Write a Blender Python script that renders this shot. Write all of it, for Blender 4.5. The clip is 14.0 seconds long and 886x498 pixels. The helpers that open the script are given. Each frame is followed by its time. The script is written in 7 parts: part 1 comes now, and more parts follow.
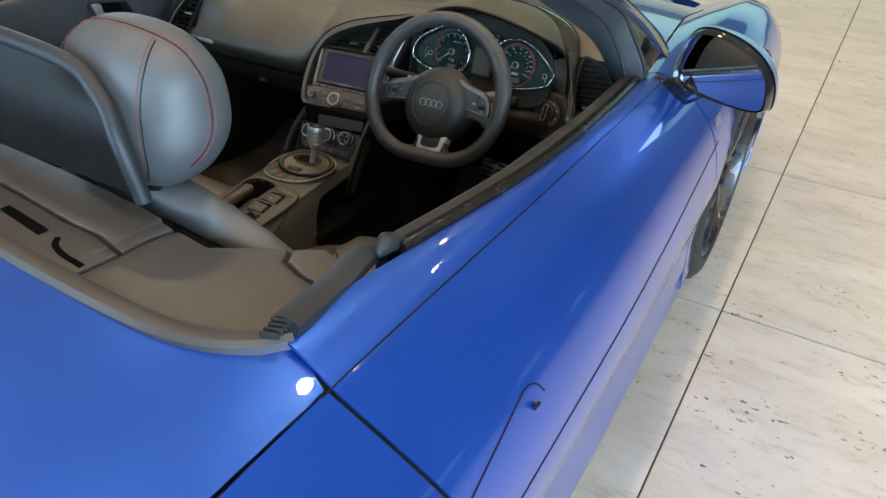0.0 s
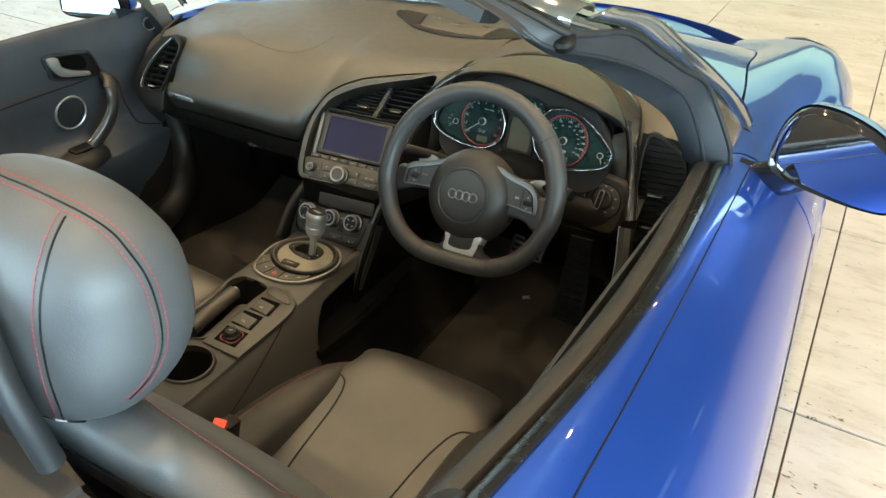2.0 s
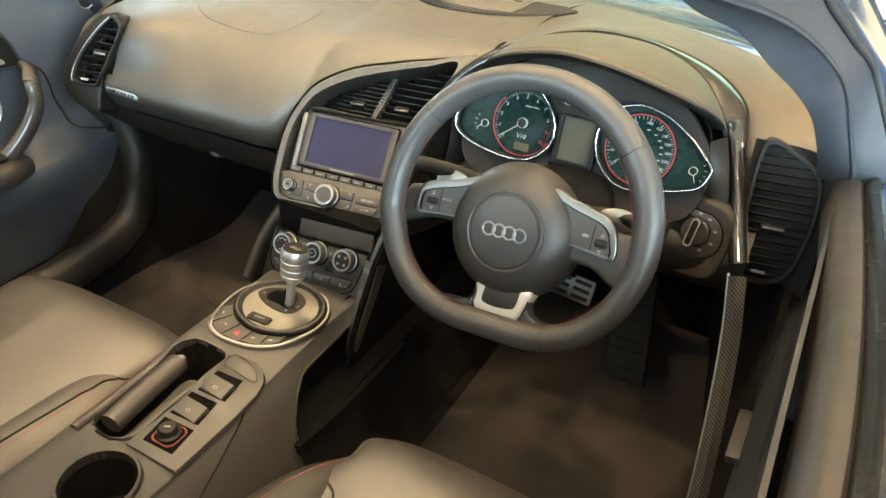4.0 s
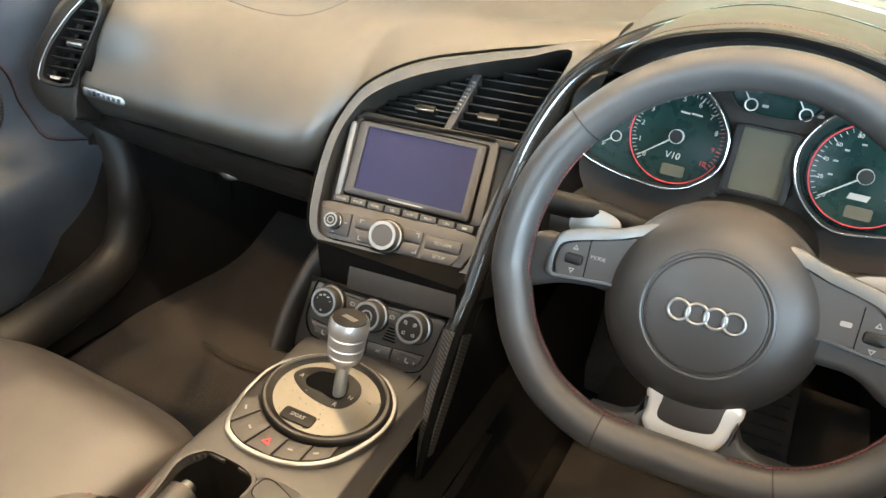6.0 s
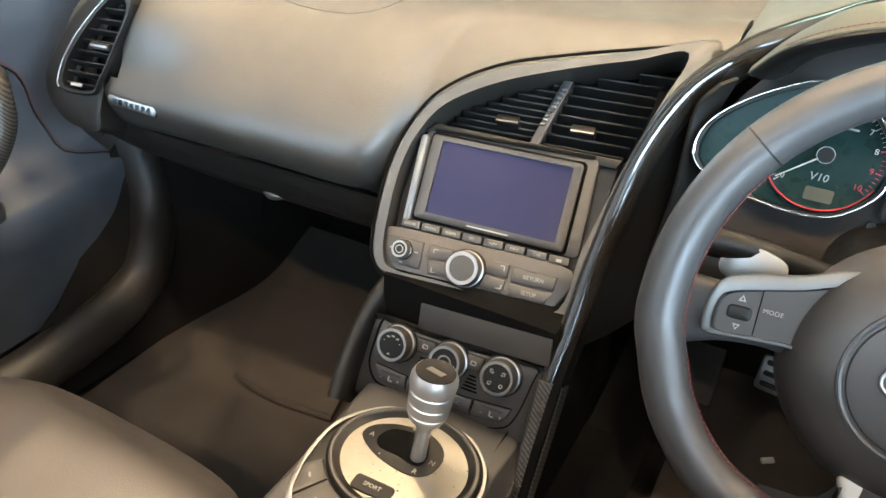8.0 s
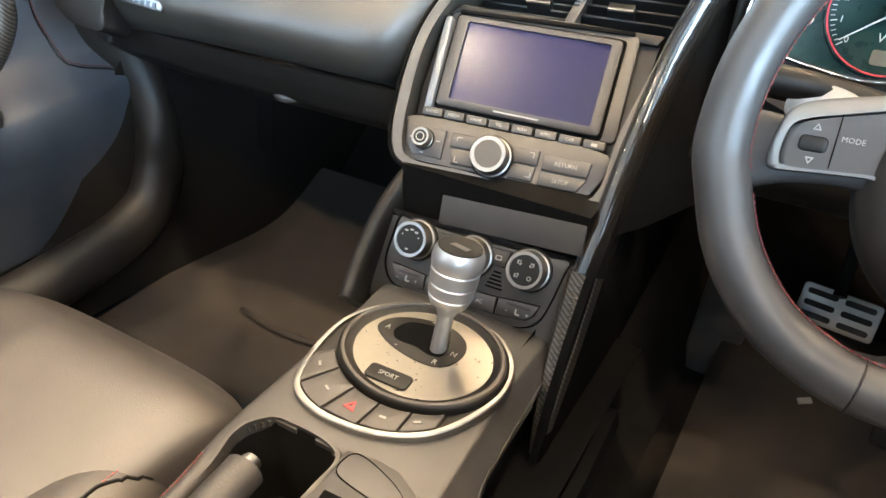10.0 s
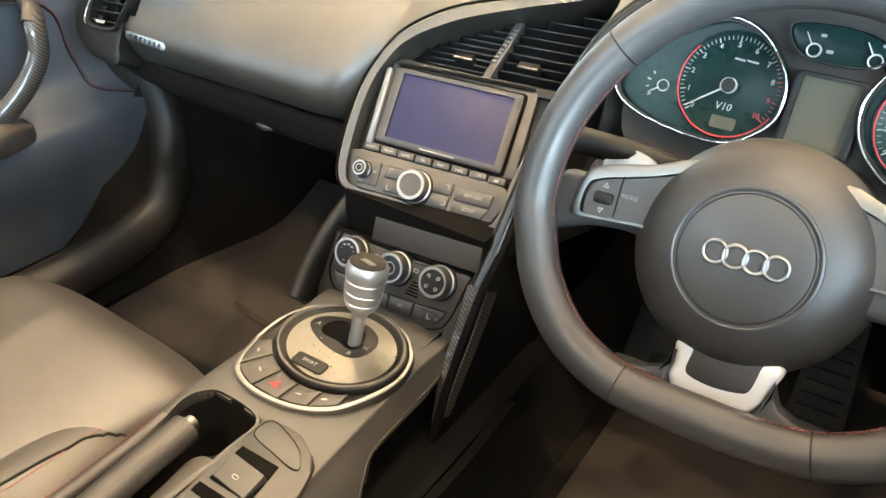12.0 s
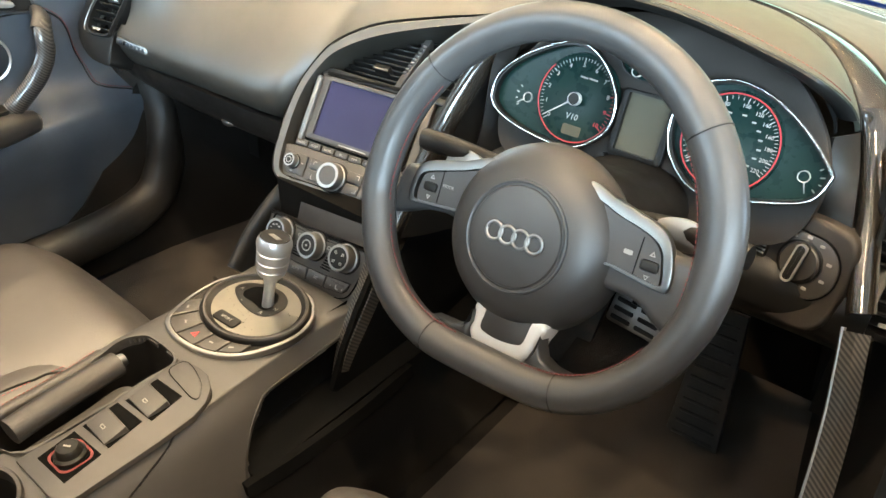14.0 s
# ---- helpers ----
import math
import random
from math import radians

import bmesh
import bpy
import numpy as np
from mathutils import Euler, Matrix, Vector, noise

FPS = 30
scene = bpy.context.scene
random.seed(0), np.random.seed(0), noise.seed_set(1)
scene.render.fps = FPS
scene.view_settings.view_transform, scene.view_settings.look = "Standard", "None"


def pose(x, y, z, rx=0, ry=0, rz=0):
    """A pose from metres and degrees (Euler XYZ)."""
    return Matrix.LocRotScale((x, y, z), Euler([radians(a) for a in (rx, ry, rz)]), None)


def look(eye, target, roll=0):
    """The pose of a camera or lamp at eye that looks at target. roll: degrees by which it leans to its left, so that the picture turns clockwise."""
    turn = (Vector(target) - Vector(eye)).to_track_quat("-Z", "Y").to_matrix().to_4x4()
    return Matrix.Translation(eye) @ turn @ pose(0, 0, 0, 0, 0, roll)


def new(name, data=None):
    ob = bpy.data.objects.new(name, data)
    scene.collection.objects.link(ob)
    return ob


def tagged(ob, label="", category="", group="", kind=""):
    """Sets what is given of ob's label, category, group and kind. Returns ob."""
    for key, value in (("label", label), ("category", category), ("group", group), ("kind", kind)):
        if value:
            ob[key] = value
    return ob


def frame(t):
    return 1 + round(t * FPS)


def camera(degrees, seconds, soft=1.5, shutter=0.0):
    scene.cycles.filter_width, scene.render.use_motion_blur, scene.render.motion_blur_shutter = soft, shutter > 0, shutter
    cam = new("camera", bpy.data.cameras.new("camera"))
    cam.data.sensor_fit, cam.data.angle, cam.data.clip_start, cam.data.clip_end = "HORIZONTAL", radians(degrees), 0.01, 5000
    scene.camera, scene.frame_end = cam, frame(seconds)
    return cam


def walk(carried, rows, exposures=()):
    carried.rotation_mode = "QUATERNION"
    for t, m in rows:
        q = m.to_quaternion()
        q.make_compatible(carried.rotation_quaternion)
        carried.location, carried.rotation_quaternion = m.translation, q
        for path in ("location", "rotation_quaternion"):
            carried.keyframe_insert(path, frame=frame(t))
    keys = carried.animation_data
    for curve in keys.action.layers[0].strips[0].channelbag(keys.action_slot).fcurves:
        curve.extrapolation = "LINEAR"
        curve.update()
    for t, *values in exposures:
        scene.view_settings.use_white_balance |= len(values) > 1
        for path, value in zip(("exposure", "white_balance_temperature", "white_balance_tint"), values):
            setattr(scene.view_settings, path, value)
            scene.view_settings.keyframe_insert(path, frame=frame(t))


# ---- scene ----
cam = camera(62.3, 14.0)
METRES = 1.969
BASE = pose(1.1804, -1.3218, 1.3980, -34.352, -0.868, 30.835)
ROWS = [
    (0.0, 0.0, 0.0, 0.0, 0.0, 0.0, -0.0),
    (0.5, -0.0022, 0.0389, 0.0369, -0.07, 0.1, 0.06),
    (1.0, -0.0097, 0.0768, 0.0651, -0.24, 0.22, 0.1),
    (1.5, -0.0226, 0.1241, 0.0894, -0.31, 0.36, 0.14),
    (2.0, -0.0359, 0.1722, 0.112, -0.37, 0.55, 0.22),
    (2.5, -0.0436, 0.2202, 0.1263, -0.46, 0.66, 0.29),
    (5.0, -0.0745, 0.482, 0.1679, -0.53, 0.72, 0.65),
    (5.5, -0.0934, 0.5209, 0.1795, -0.62, 0.7, 0.75),
    (6.0, -0.1183, 0.5546, 0.1903, -0.66, 0.77, 0.79),
    (6.5, -0.1368, 0.581, 0.2023, -0.65, 0.88, 0.78),
    (7.0, -0.1485, 0.6006, 0.2156, -0.62, 0.9, 0.87),
    (9.5, -0.1677, 0.6472, 0.1708, -0.13, 0.86, 0.36),
    (10.0, -0.1702, 0.6483, 0.1536, 0.19, 0.94, -0.07),
    (10.5, -0.1702, 0.643, 0.1415, 0.83, 0.86, -0.55),
    (11.0, -0.1568, 0.6275, 0.1419, 1.63, 0.82, -1.11),
    (11.5, -0.1302, 0.602, 0.1528, 2.52, 0.91, -1.74),
    (12.0, -0.1026, 0.5759, 0.1616, 3.57, 0.93, -2.45),
    (12.5, -0.075, 0.5558, 0.1628, 4.59, 1.01, -3.27),
    (13.0, -0.0477, 0.5388, 0.1607, 5.66, 0.99, -3.97),
    (13.5, -0.0252, 0.5266, 0.1567, 6.62, 0.99, -4.55),
    (14.0, -0.0025, 0.5124, 0.1535, 7.32, 0.91, -4.91),
]
walk(cam, [(t, BASE @ pose(METRES * x, METRES * y, METRES * z, 90 + pitch, roll, yaw)) for t, x, y, z, yaw, pitch, roll in ROWS],
     [(0.0, -1.45, 6500, 6), (1.0, -1.15, 6700, 5), (1.5, -1.0, 6900, 4), (2.0, -0.85, 7350, 1), (2.5, -0.6, 8000, 1), (5.0, 0.40, 7350, 8), (7.0, 0.32, 7000, 10),
      (9.5, 0.56, 6550, 10), (10.5, 0.67, 6700, 10), (12.0, 0.61, 7150, 8), (14.0, 0.55, 7050, 7)])

# ---------------------------------------------------------------- light
world = bpy.data.worlds.new("world")
scene.world = world
world.use_nodes = True
wn = world.node_tree.nodes
sky = wn.new("ShaderNodeTexSky")
sky.sky_type, sky.sun_disc = "NISHITA", False
sky.sun_elevation, sky.sun_rotation = radians(35), radians(150)
world.node_tree.links.new(sky.outputs[0], wn["Background"].inputs[0])
wn["Background"].inputs[1].default_value = 0.08

ROOM = (-5.6, 9.2, -5.4, 12.2, 3.9)      # x0, x1, y0, y1, height


def lamp(name, kind, energy, color, m, size=0.1, size_y=None, spread=180, shape="SQUARE"):
    d = bpy.data.lights.new(name, kind)
    d.energy, d.color = energy, color
    if kind == "AREA":
        d.shape, d.size, d.spread = shape, size, radians(spread)
        if size_y:
            d.size_y = size_y
    ob = new(name, d)
    ob.matrix_world = m
    return ob


COOL, WARM = (0.54, 0.77, 1.0), (1.0, 0.75, 0.48)
# daylight in the openings of the rear and the side window wall
lamp("daylight_panel", "AREA", 1000, COOL, look((-2.45, -5.2, 1.9), (-2.45, 0, 1.9)), 4.9, 3.4, shape="RECTANGLE")
lamp("daylight_panel", "AREA", 2100, COOL, look((6.0, -5.2, 1.9), (6.0, 0, 1.9)), 5.1, 3.4, shape="RECTANGLE")
lamp("daylight_panel", "AREA", 1650, COOL, look((9.0, -3.2, 1.9), (0, -3.2, 1.9)), 4.0, 3.4, shape="RECTANGLE")
lamp("daylight_panel", "AREA", 190, (0.55, 1.0, 0.86), look((0.4, 12.0, 2.0), (0.4, 0, 1.2)), 9.6, 3.2, shape="RECTANGLE")
# added lamp, out of view, that whitens the floor on the left
lamp("daylight_panel", "AREA", 260, COOL, look((-5.4, 4.4, 1.9), (0, 4.4, 1.6)), 4.2, 3.2, shape="RECTANGLE")
# small strips added out of view for cyan glints on the door paint
for y in (4.5, 6.5, 8.5):
    lamp("daylight_panel", "AREA", 0.9, (0.50, 0.85, 1.0), look((9.0, y, 1.15), (0, y, 1.15)), 0.75, 0.30, shape="RECTANGLE")
AMBER = (1.0, 0.60, 0.28)
DOWNLIGHTS = [(x, y) for x in (-3.0, -1.2, 0.6, 2.4, 4.8) for y in (-2.4, -0.6, 1.2, 3.0, 5.4, 8.4)]
for x, y in DOWNLIGHTS:
    lamp("downlight_lamp", "AREA", 29 if y < 2 and x < 3 else (34 if x > 0 else 26), WARM if y < 2 or x < 0 else AMBER, look((x, y, ROOM[4] - 0.015), (x, y, 0)), 0.11, spread=130, shape="DISK")

# ---------------------------------------------------------------- materials


class Nodes:
    def __init__(self, name):
        self.mat = bpy.data.materials.new(name)
        self.mat.use_nodes = True
        self.n, self.l = self.mat.node_tree.nodes, self.mat.node_tree.links
        self.b = self.n["Principled BSDF"]

    def add(self, kind, **sets):
        nd = self.n.new("ShaderNode" + kind)
        for k, v in sets.items():
            nd.inputs[k.replace("_", " ")].default_value = v
        return nd

    def link(self, a, b):
        self.l.new(a, b)

    def coords(self, which="Object", scale=(1, 1, 1)):
        tc, mp = self.n.new("ShaderNodeTexCoord"), self.n.new("ShaderNodeMapping")
        mp.inputs["Scale"].default_value = scale
        self.link(tc.outputs[which], mp.inputs["Vector"])
        return mp.outputs[0]

    def noise(self, vec, scale, detail=4.0, rough=0.55):
        nd = self.add("TexNoise", Scale=scale, Detail=detail, Roughness=rough)
        self.link(vec, nd.inputs["Vector"])
        return nd.outputs["Fac"]

    def ramp(self, fac, stops):
        nd = self.n.new("ShaderNodeValToRGB")
        el = nd.color_ramp.elements
        while len(el) < len(stops):
            el.new(0.5)
        for e, (p, c) in zip(el, stops):
            e.position, e.color = p, (*c, 1)
        self.link(fac, nd.inputs[0])
        return nd.outputs[0]

    def span(self, fac, lo, hi, a=0.3, b=0.7):
        nd = self.n.new("ShaderNodeMapRange")
        for k, v in zip(range(1, 5), (a, b, lo, hi)):
            nd.inputs[k].default_value = v
        self.link(fac, nd.inputs[0])
        return nd.outputs[0]

    def bump(self, height, strength, dist=0.001):
        nd = self.add("Bump", Strength=strength, Distance=dist)
        self.link(height, nd.inputs["Height"])
        self.link(nd.outputs[0], self.b.inputs["Normal"])
        return nd

    def put(self, **sets):
        for k, v in sets.items():
            self.b.inputs[k.replace("_", " ")].default_value = v
        return self


def surface(name, color, rough=0.5, metal=0.0, var=0.12, vscale=9.0, grain=0.0, gscale=600.0, rvar=0.08, coat=0.0, spec=0.5, dist=0.0006):
    """A plain surface with soft blotches, uneven gloss and a fine grain."""
    k = Nodes(name)
    vec = k.coords()
    big = k.noise(vec, vscale, 5)
    dark, light = [max(0.0, c * (1 - var)) for c in color], [min(1.0, c * (1 + var)) for c in color]
    k.link(k.ramp(big, [(0.3, dark), (0.7, light)]), k.b.inputs["Base Color"])
    k.link(k.span(k.noise(vec, vscale * 3.7, 3), max(0.02, rough - rvar), rough + rvar), k.b.inputs["Roughness"])
    if grain:
        k.bump(k.noise(vec, gscale, 3), grain, dist)
    k.put(Metallic=metal, Coat_Weight=coat, Coat_Roughness=0.04, Specular_IOR_Level=spec)
    return k.mat


def leather(name, color, rough=0.42, scale=420, spec=0.5):
    """Pebbled hide: cells for the grain, creases at a larger size."""
    k = Nodes(name)
    vec = k.coords()
    cells = k.add("TexVoronoi", Scale=scale)
    k.link(vec, cells.inputs["Vector"])
    wide = k.noise(vec, 14, 5)
    k.bump(cells.outputs["Distance"], 0.14, 0.0008)
    dark, light = [c * 0.86 for c in color], [c * 1.14 for c in color]
    k.link(k.ramp(wide, [(0.3, dark), (0.7, light)]), k.b.inputs["Base Color"])
    k.link(k.span(k.noise(vec, 40, 3), rough - 0.025, rough + 0.035), k.b.inputs["Roughness"])
    k.put(Specular_IOR_Level=spec)
    return k.mat


def car_paint():
    """Deep blue metallic base with flakes under a clear coat."""
    k = Nodes("blue_metallic_paint")
    vec = k.coords()
    fl = k.add("TexVoronoi", Scale=1600.0)
    k.link(vec, fl.inputs["Vector"])
    wide = k.noise(vec, 3.0, 3)
    k.link(k.ramp(wide, [(0.3, (0.017, 0.088, 0.50)), (0.7, (0.021, 0.110, 0.60))]), k.b.inputs["Base Color"])
    k.link(k.span(fl.outputs["Color"], 0.27, 0.37, 0.0, 1.0), k.b.inputs["Roughness"])
    bp = k.add("Bump", Strength=0.012, Distance=0.0001)
    k.link(fl.outputs["Distance"], bp.inputs["Height"])
    k.link(bp.outputs[0], k.b.inputs["Normal"])
    k.put(Metallic=0.68, Coat_Weight=1.0, Coat_Roughness=0.025, Coat_IOR=1.62)
    return k.mat


def carbon(name="carbon_fibre"):
    """Woven twill under gloss lacquer."""
    k = Nodes(name)
    vec = k.coords(scale=(1, 1, 1))
    w1 = k.n.new("ShaderNodeTexWave")
    w1.wave_type, w1.bands_direction = "BANDS", "DIAGONAL"
    w1.inputs["Scale"].default_value = 95.0
    w1.inputs["Distortion"].default_value = 0.6
    ck = k.add("TexChecker", Scale=260.0)
    k.link(vec, w1.inputs["Vector"])
    k.link(vec, ck.inputs["Vector"])
    mx = k.n.new("ShaderNodeMath")
    mx.operation = "MULTIPLY"
    k.link(w1.outputs["Fac"], mx.inputs[0])
    k.link(ck.outputs["Fac"], mx.inputs[1])
    k.link(k.ramp(w1.outputs["Fac"], [(0.25, (0.005, 0.0045, 0.004)), (0.75, (0.060, 0.054, 0.048))]), k.b.inputs["Base Color"])
    k.put(Roughness=0.42, Coat_Weight=0.7, Coat_Roughness=0.06)
    return k.mat


def carpet(name, color, scale=900):
    k = Nodes(name)
    vec = k.coords()
    f = k.noise(vec, scale, 2, 0.8)
    g = k.noise(vec, 11, 4)
    k.link(k.ramp(g, [(0.3, [c * 0.9 for c in color]), (0.7, [c * 1.1 for c in color])]), k.b.inputs["Base Color"])
    k.bump(f, 0.8, 0.003)
    k.put(Roughness=0.95, Specular_IOR_Level=0.05, Sheen_Weight=0.02)
    return k.mat


def stone_tile():
    """Pale limestone-look porcelain: cloudy streaks along x, dark pits, a dull polish; each tile shifted."""
    k = Nodes("pitted_limestone_tile")
    geo, info = k.n.new("ShaderNodeNewGeometry"), k.n.new("ShaderNodeObjectInfo")
    off = k.n.new("ShaderNodeVectorMath")
    off.operation = "MULTIPLY_ADD"
    k.link(info.outputs["Random"], off.inputs[0])
    off.inputs[1].default_value = (37, 53, 11)
    k.link(geo.outputs["Position"], off.inputs[2])

    def scaled(s):
        mp = k.n.new("ShaderNodeMapping")
        mp.inputs["Scale"].default_value = s
        k.link(off.outputs[0], mp.inputs["Vector"])
        return mp.outputs[0]
    cloud = k.noise(scaled((1.1, 3.0, 1)), 1.6, 7, 0.62)
    vein = k.noise(scaled((3.4, 11.0, 1)), 2.4, 8, 0.72)
    pit = k.noise(scaled((22, 40, 1)), 1.6, 3, 0.65)
    pzone = k.noise(scaled((1.2, 2.2, 1)), 2.4, 4, 0.6)
    fine = k.noise(scaled((1, 1, 1)), 160, 3)
    base = k.ramp(cloud, [(0.28, (0.48, 0.46, 0.425)), (0.5, (0.57, 0.555, 0.525)), (0.72, (0.65, 0.635, 0.605))])
    veins = k.ramp(vein, [(0.36, (0.80, 0.765, 0.715)), (0.50, (1, 1, 1))])
    m1 = k.n.new("ShaderNodeMix")
    m1.data_type, m1.blend_type = "RGBA", "MULTIPLY"
    m1.inputs[0].default_value = 0.75
    k.link(base, m1.inputs[6])
    k.link(veins, m1.inputs[7])
    zone = k.span(pzone, -0.03, 0.08, 0.42, 0.66)
    sub = k.n.new("ShaderNodeMath")
    sub.operation = "SUBTRACT"
    k.link(pit, sub.inputs[0])
    k.link(zone, sub.inputs[1])
    hole = k.span(sub.outputs[0], 1.0, 0.0, 0.27, 0.33)
    m2 = k.n.new("ShaderNodeMix")
    m2.data_type = "RGBA"
    m2.inputs[7].default_value = (0.13, 0.11, 0.09, 1)
    k.link(hole, m2.inputs[0])
    k.link(m1.outputs[2], m2.inputs[6])
    k.link(m2.outputs[2], k.b.inputs["Base Color"])
    k.link(k.span(fine, 0.30, 0.46), k.b.inputs["Roughness"])
    inv = k.n.new("ShaderNodeMath")
    inv.operation = "SUBTRACT"
    inv.inputs[0].default_value = 1.0
    k.link(hole, inv.inputs[1])
    k.bump(inv.outputs[0], 0.4, 0.002)
    k.put(Specular_IOR_Level=0.45)
    return k.mat


def glass(name, color=(1, 1, 1), rough=0.0):
    k = Nodes(name)
    k.put(Base_Color=(*color, 1), Roughness=rough, Transmission_Weight=1.0, IOR=1.45)
    return k.mat


PAINT = car_paint()
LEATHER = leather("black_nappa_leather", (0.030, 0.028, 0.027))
# same black hide, lightened for the ceiling sheen on upward faces
LEATHER_CUSHION = leather("ceiling_lit_cushion_leather", (0.049, 0.0445, 0.0435), 0.44, 500, 0.9)
# same black hide, lighter and bluish for daylight on backrest and headrest
LEATHER_SEAT = leather("daylit_seat_leather", (0.072, 0.077, 0.084), 0.50, 500, 0.9)
DASH = leather("soft_dash_leather", (0.0225, 0.020, 0.016), 0.48, 700, 0.9)
RIMLEATHER = surface("smooth_wheel_leather", (0.034, 0.033, 0.033), 0.42, var=0.10, vscale=14, grain=0.10, gscale=1500, spec=0.55)
# dark hood leather with green window light mixed into its colour
HOODTRIM = leather("green_lit_binnacle_leather", (0.030, 0.034, 0.026), 0.55, 700, 0.55)
SOFT = surface("soft_grey_plastic", (0.026, 0.023, 0.021), 0.46, spec=0.6, grain=0.10, gscale=1400)
CONSOLESOFT = surface("soft_console_plastic", (0.035, 0.033, 0.0315), 0.46, spec=0.6, grain=0.10, gscale=1400)
BLACK = surface("black_plastic", (0.007, 0.0065, 0.006), 0.45, spec=0.26, grain=0.12, gscale=1200)
ARCHBLACK = surface("black_lacquer", (0.014, 0.012, 0.010), 0.16, spec=0.6, rvar=0.04, coat=0.7)
SEALBLACK = surface("semi_gloss_black_seal", (0.010, 0.009, 0.008), 0.25, spec=0.5, rvar=0.05)
GLOSSBLACK = surface("gloss_black_lacquer", (0.010, 0.009, 0.009), 0.12, coat=1.0, rvar=0.03)
TRIM = surface("brown_grey_tonneau_trim", (0.053, 0.046, 0.043), 0.40, spec=0.8, grain=0.1, gscale=900)
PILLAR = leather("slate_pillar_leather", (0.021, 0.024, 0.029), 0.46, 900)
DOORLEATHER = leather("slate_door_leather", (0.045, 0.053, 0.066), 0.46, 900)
CLIMATE = surface("dark_console_plastic", (0.017, 0.0152, 0.0138), 0.48, spec=0.45, grain=0.08, gscale=1400)
PEDALRUBBER = surface("worn_grey_rubber", (0.045, 0.040, 0.036), 0.6, var=0.25, vscale=40)
RUBBER = surface("black_rubber", (0.016, 0.016, 0.016), 0.62, grain=0.2, gscale=700)
CARPET = carpet("charcoal_carpet", (0.015, 0.0131, 0.0117))
MATCARPET = carpet("black_floor_mat", (0.066, 0.057, 0.050), 1300)
CARBON = carbon()
PODSILVER = surface("satin_grey_trim", (0.16, 0.165, 0.17), 0.34, 0.5, var=0.05, rvar=0.04)
ALU = surface("satin_aluminium", (0.23, 0.215, 0.185), 0.30, 1.0, var=0.03, vscale=60, rvar=0.03)
BRIGHT = surface("bright_satin_silver", (0.62, 0.61, 0.595), 0.38, 0.85, var=0.05, rvar=0.05)
SATIN = surface("satin_silver", (0.31, 0.30, 0.285), 0.38, 1.0, var=0.05, rvar=0.05)
SPOKESILVER = surface("satin_silver_paint", (0.60, 0.585, 0.56), 0.36, 0.35, var=0.04, rvar=0.04)
TRIMSILVER = surface("matt_silver_trim", (0.16, 0.155, 0.148), 0.36, 1.0, var=0.05, rvar=0.05)
FRAMESILVER = surface("silver_frame_paint", (0.40, 0.41, 0.38), 0.13, 0.9, var=0.03, rvar=0.02)
WHEELGREY = surface("dark_alloy", (0.09, 0.09, 0.10), 0.30, 1.0, var=0.1, rvar=0.06)
CHROME = surface("chrome", (0.78, 0.78, 0.78), 0.14, 1.0, var=0.03, rvar=0.02)
WHITE = surface("white_print", (0.36, 0.355, 0.34), 0.6, var=0.03)
GREYPRINT = surface("grey_print", (0.24, 0.235, 0.22), 0.6, var=0.03)
REDPRINT = surface("red_print", (0.46, 0.026, 0.034), 0.5, var=0.08)
STITCH_DARK = surface("dark_red_thread", (0.13, 0.022, 0.022), 0.8, var=0.2, vscale=300)
STITCH = surface("red_thread", (0.36, 0.075, 0.085), 0.8, var=0.2, vscale=300)
# black dial; the green paints in a window reflected by its glass
DIAL = surface("green_reflection_dial", (0.005, 0.017, 0.0155), 0.28, var=0.10, vscale=20, rvar=0.02, spec=0.10)
SCREEN = surface("violet_grey_screen", (0.014, 0.013, 0.040), 0.20, var=0.05, vscale=8, rvar=0.01, spec=0.30)
LCD = surface("olive_grey_lcd", (0.066, 0.062, 0.045), 0.5, var=0.06, spec=0.2)
CLUSTER = surface("brown_black_cluster_plastic", (0.020, 0.0165, 0.0145), 0.6, spec=0.25, grain=0.1, gscale=1400)
BELTRED = surface("red_buckle_button", (0.75, 0.05, 0.03), 0.35, var=0.05)
TILE = stone_tile()
GROUT = surface("brown_grout", (0.075, 0.062, 0.050), 0.9, var=0.2, vscale=30)
PLASTER = surface("grey_plaster", (0.14, 0.135, 0.13), 0.85, var=0.05, vscale=2, grain=0.1, gscale=90)
CEILMAT = surface("ceiling_paint", (0.20, 0.20, 0.20), 0.9, var=0.04, vscale=1.5)
GLASS = glass("clear_glass", (0.92, 0.97, 0.95))
MIRROR = surface("mirror_glass", (0.52, 0.55, 0.60), 0.015, 1.0, var=0.01, rvar=0.01)
# near-black that paints the shade into recesses, slots and gaps
DARKVOID = surface("recess_shade_black", (0.004, 0.004, 0.004), 0.95, spec=0.03)

# ---------------------------------------------------------------- modelling helpers


def holder(parent):
    """The parent itself, or its own parent where a piece would come to lie more than two levels below its thing."""
    return parent.parent if parent and parent.parent and parent.parent.parent else parent


def part(name, bm, material, parent=None, label="", sharp=38):
    """One bmesh as one mesh object under a thing or a part."""
    parent = holder(parent)
    bmesh.ops.recalc_face_normals(bm, faces=bm.faces[:])
    me = bpy.data.meshes.new(name)
    bm.to_mesh(me)
    bm.free()
    me.materials.append(material)
    me.polygons.foreach_set("use_smooth", [True] * len(me.polygons))
    me.set_sharp_from_angle(angle=radians(sharp))
    ob = new(name, me)
    ob.parent = parent
    if label:
        tagged(ob, label)
    return ob


def V(*a):
    return Vector(a if len(a) > 1 else a[0])


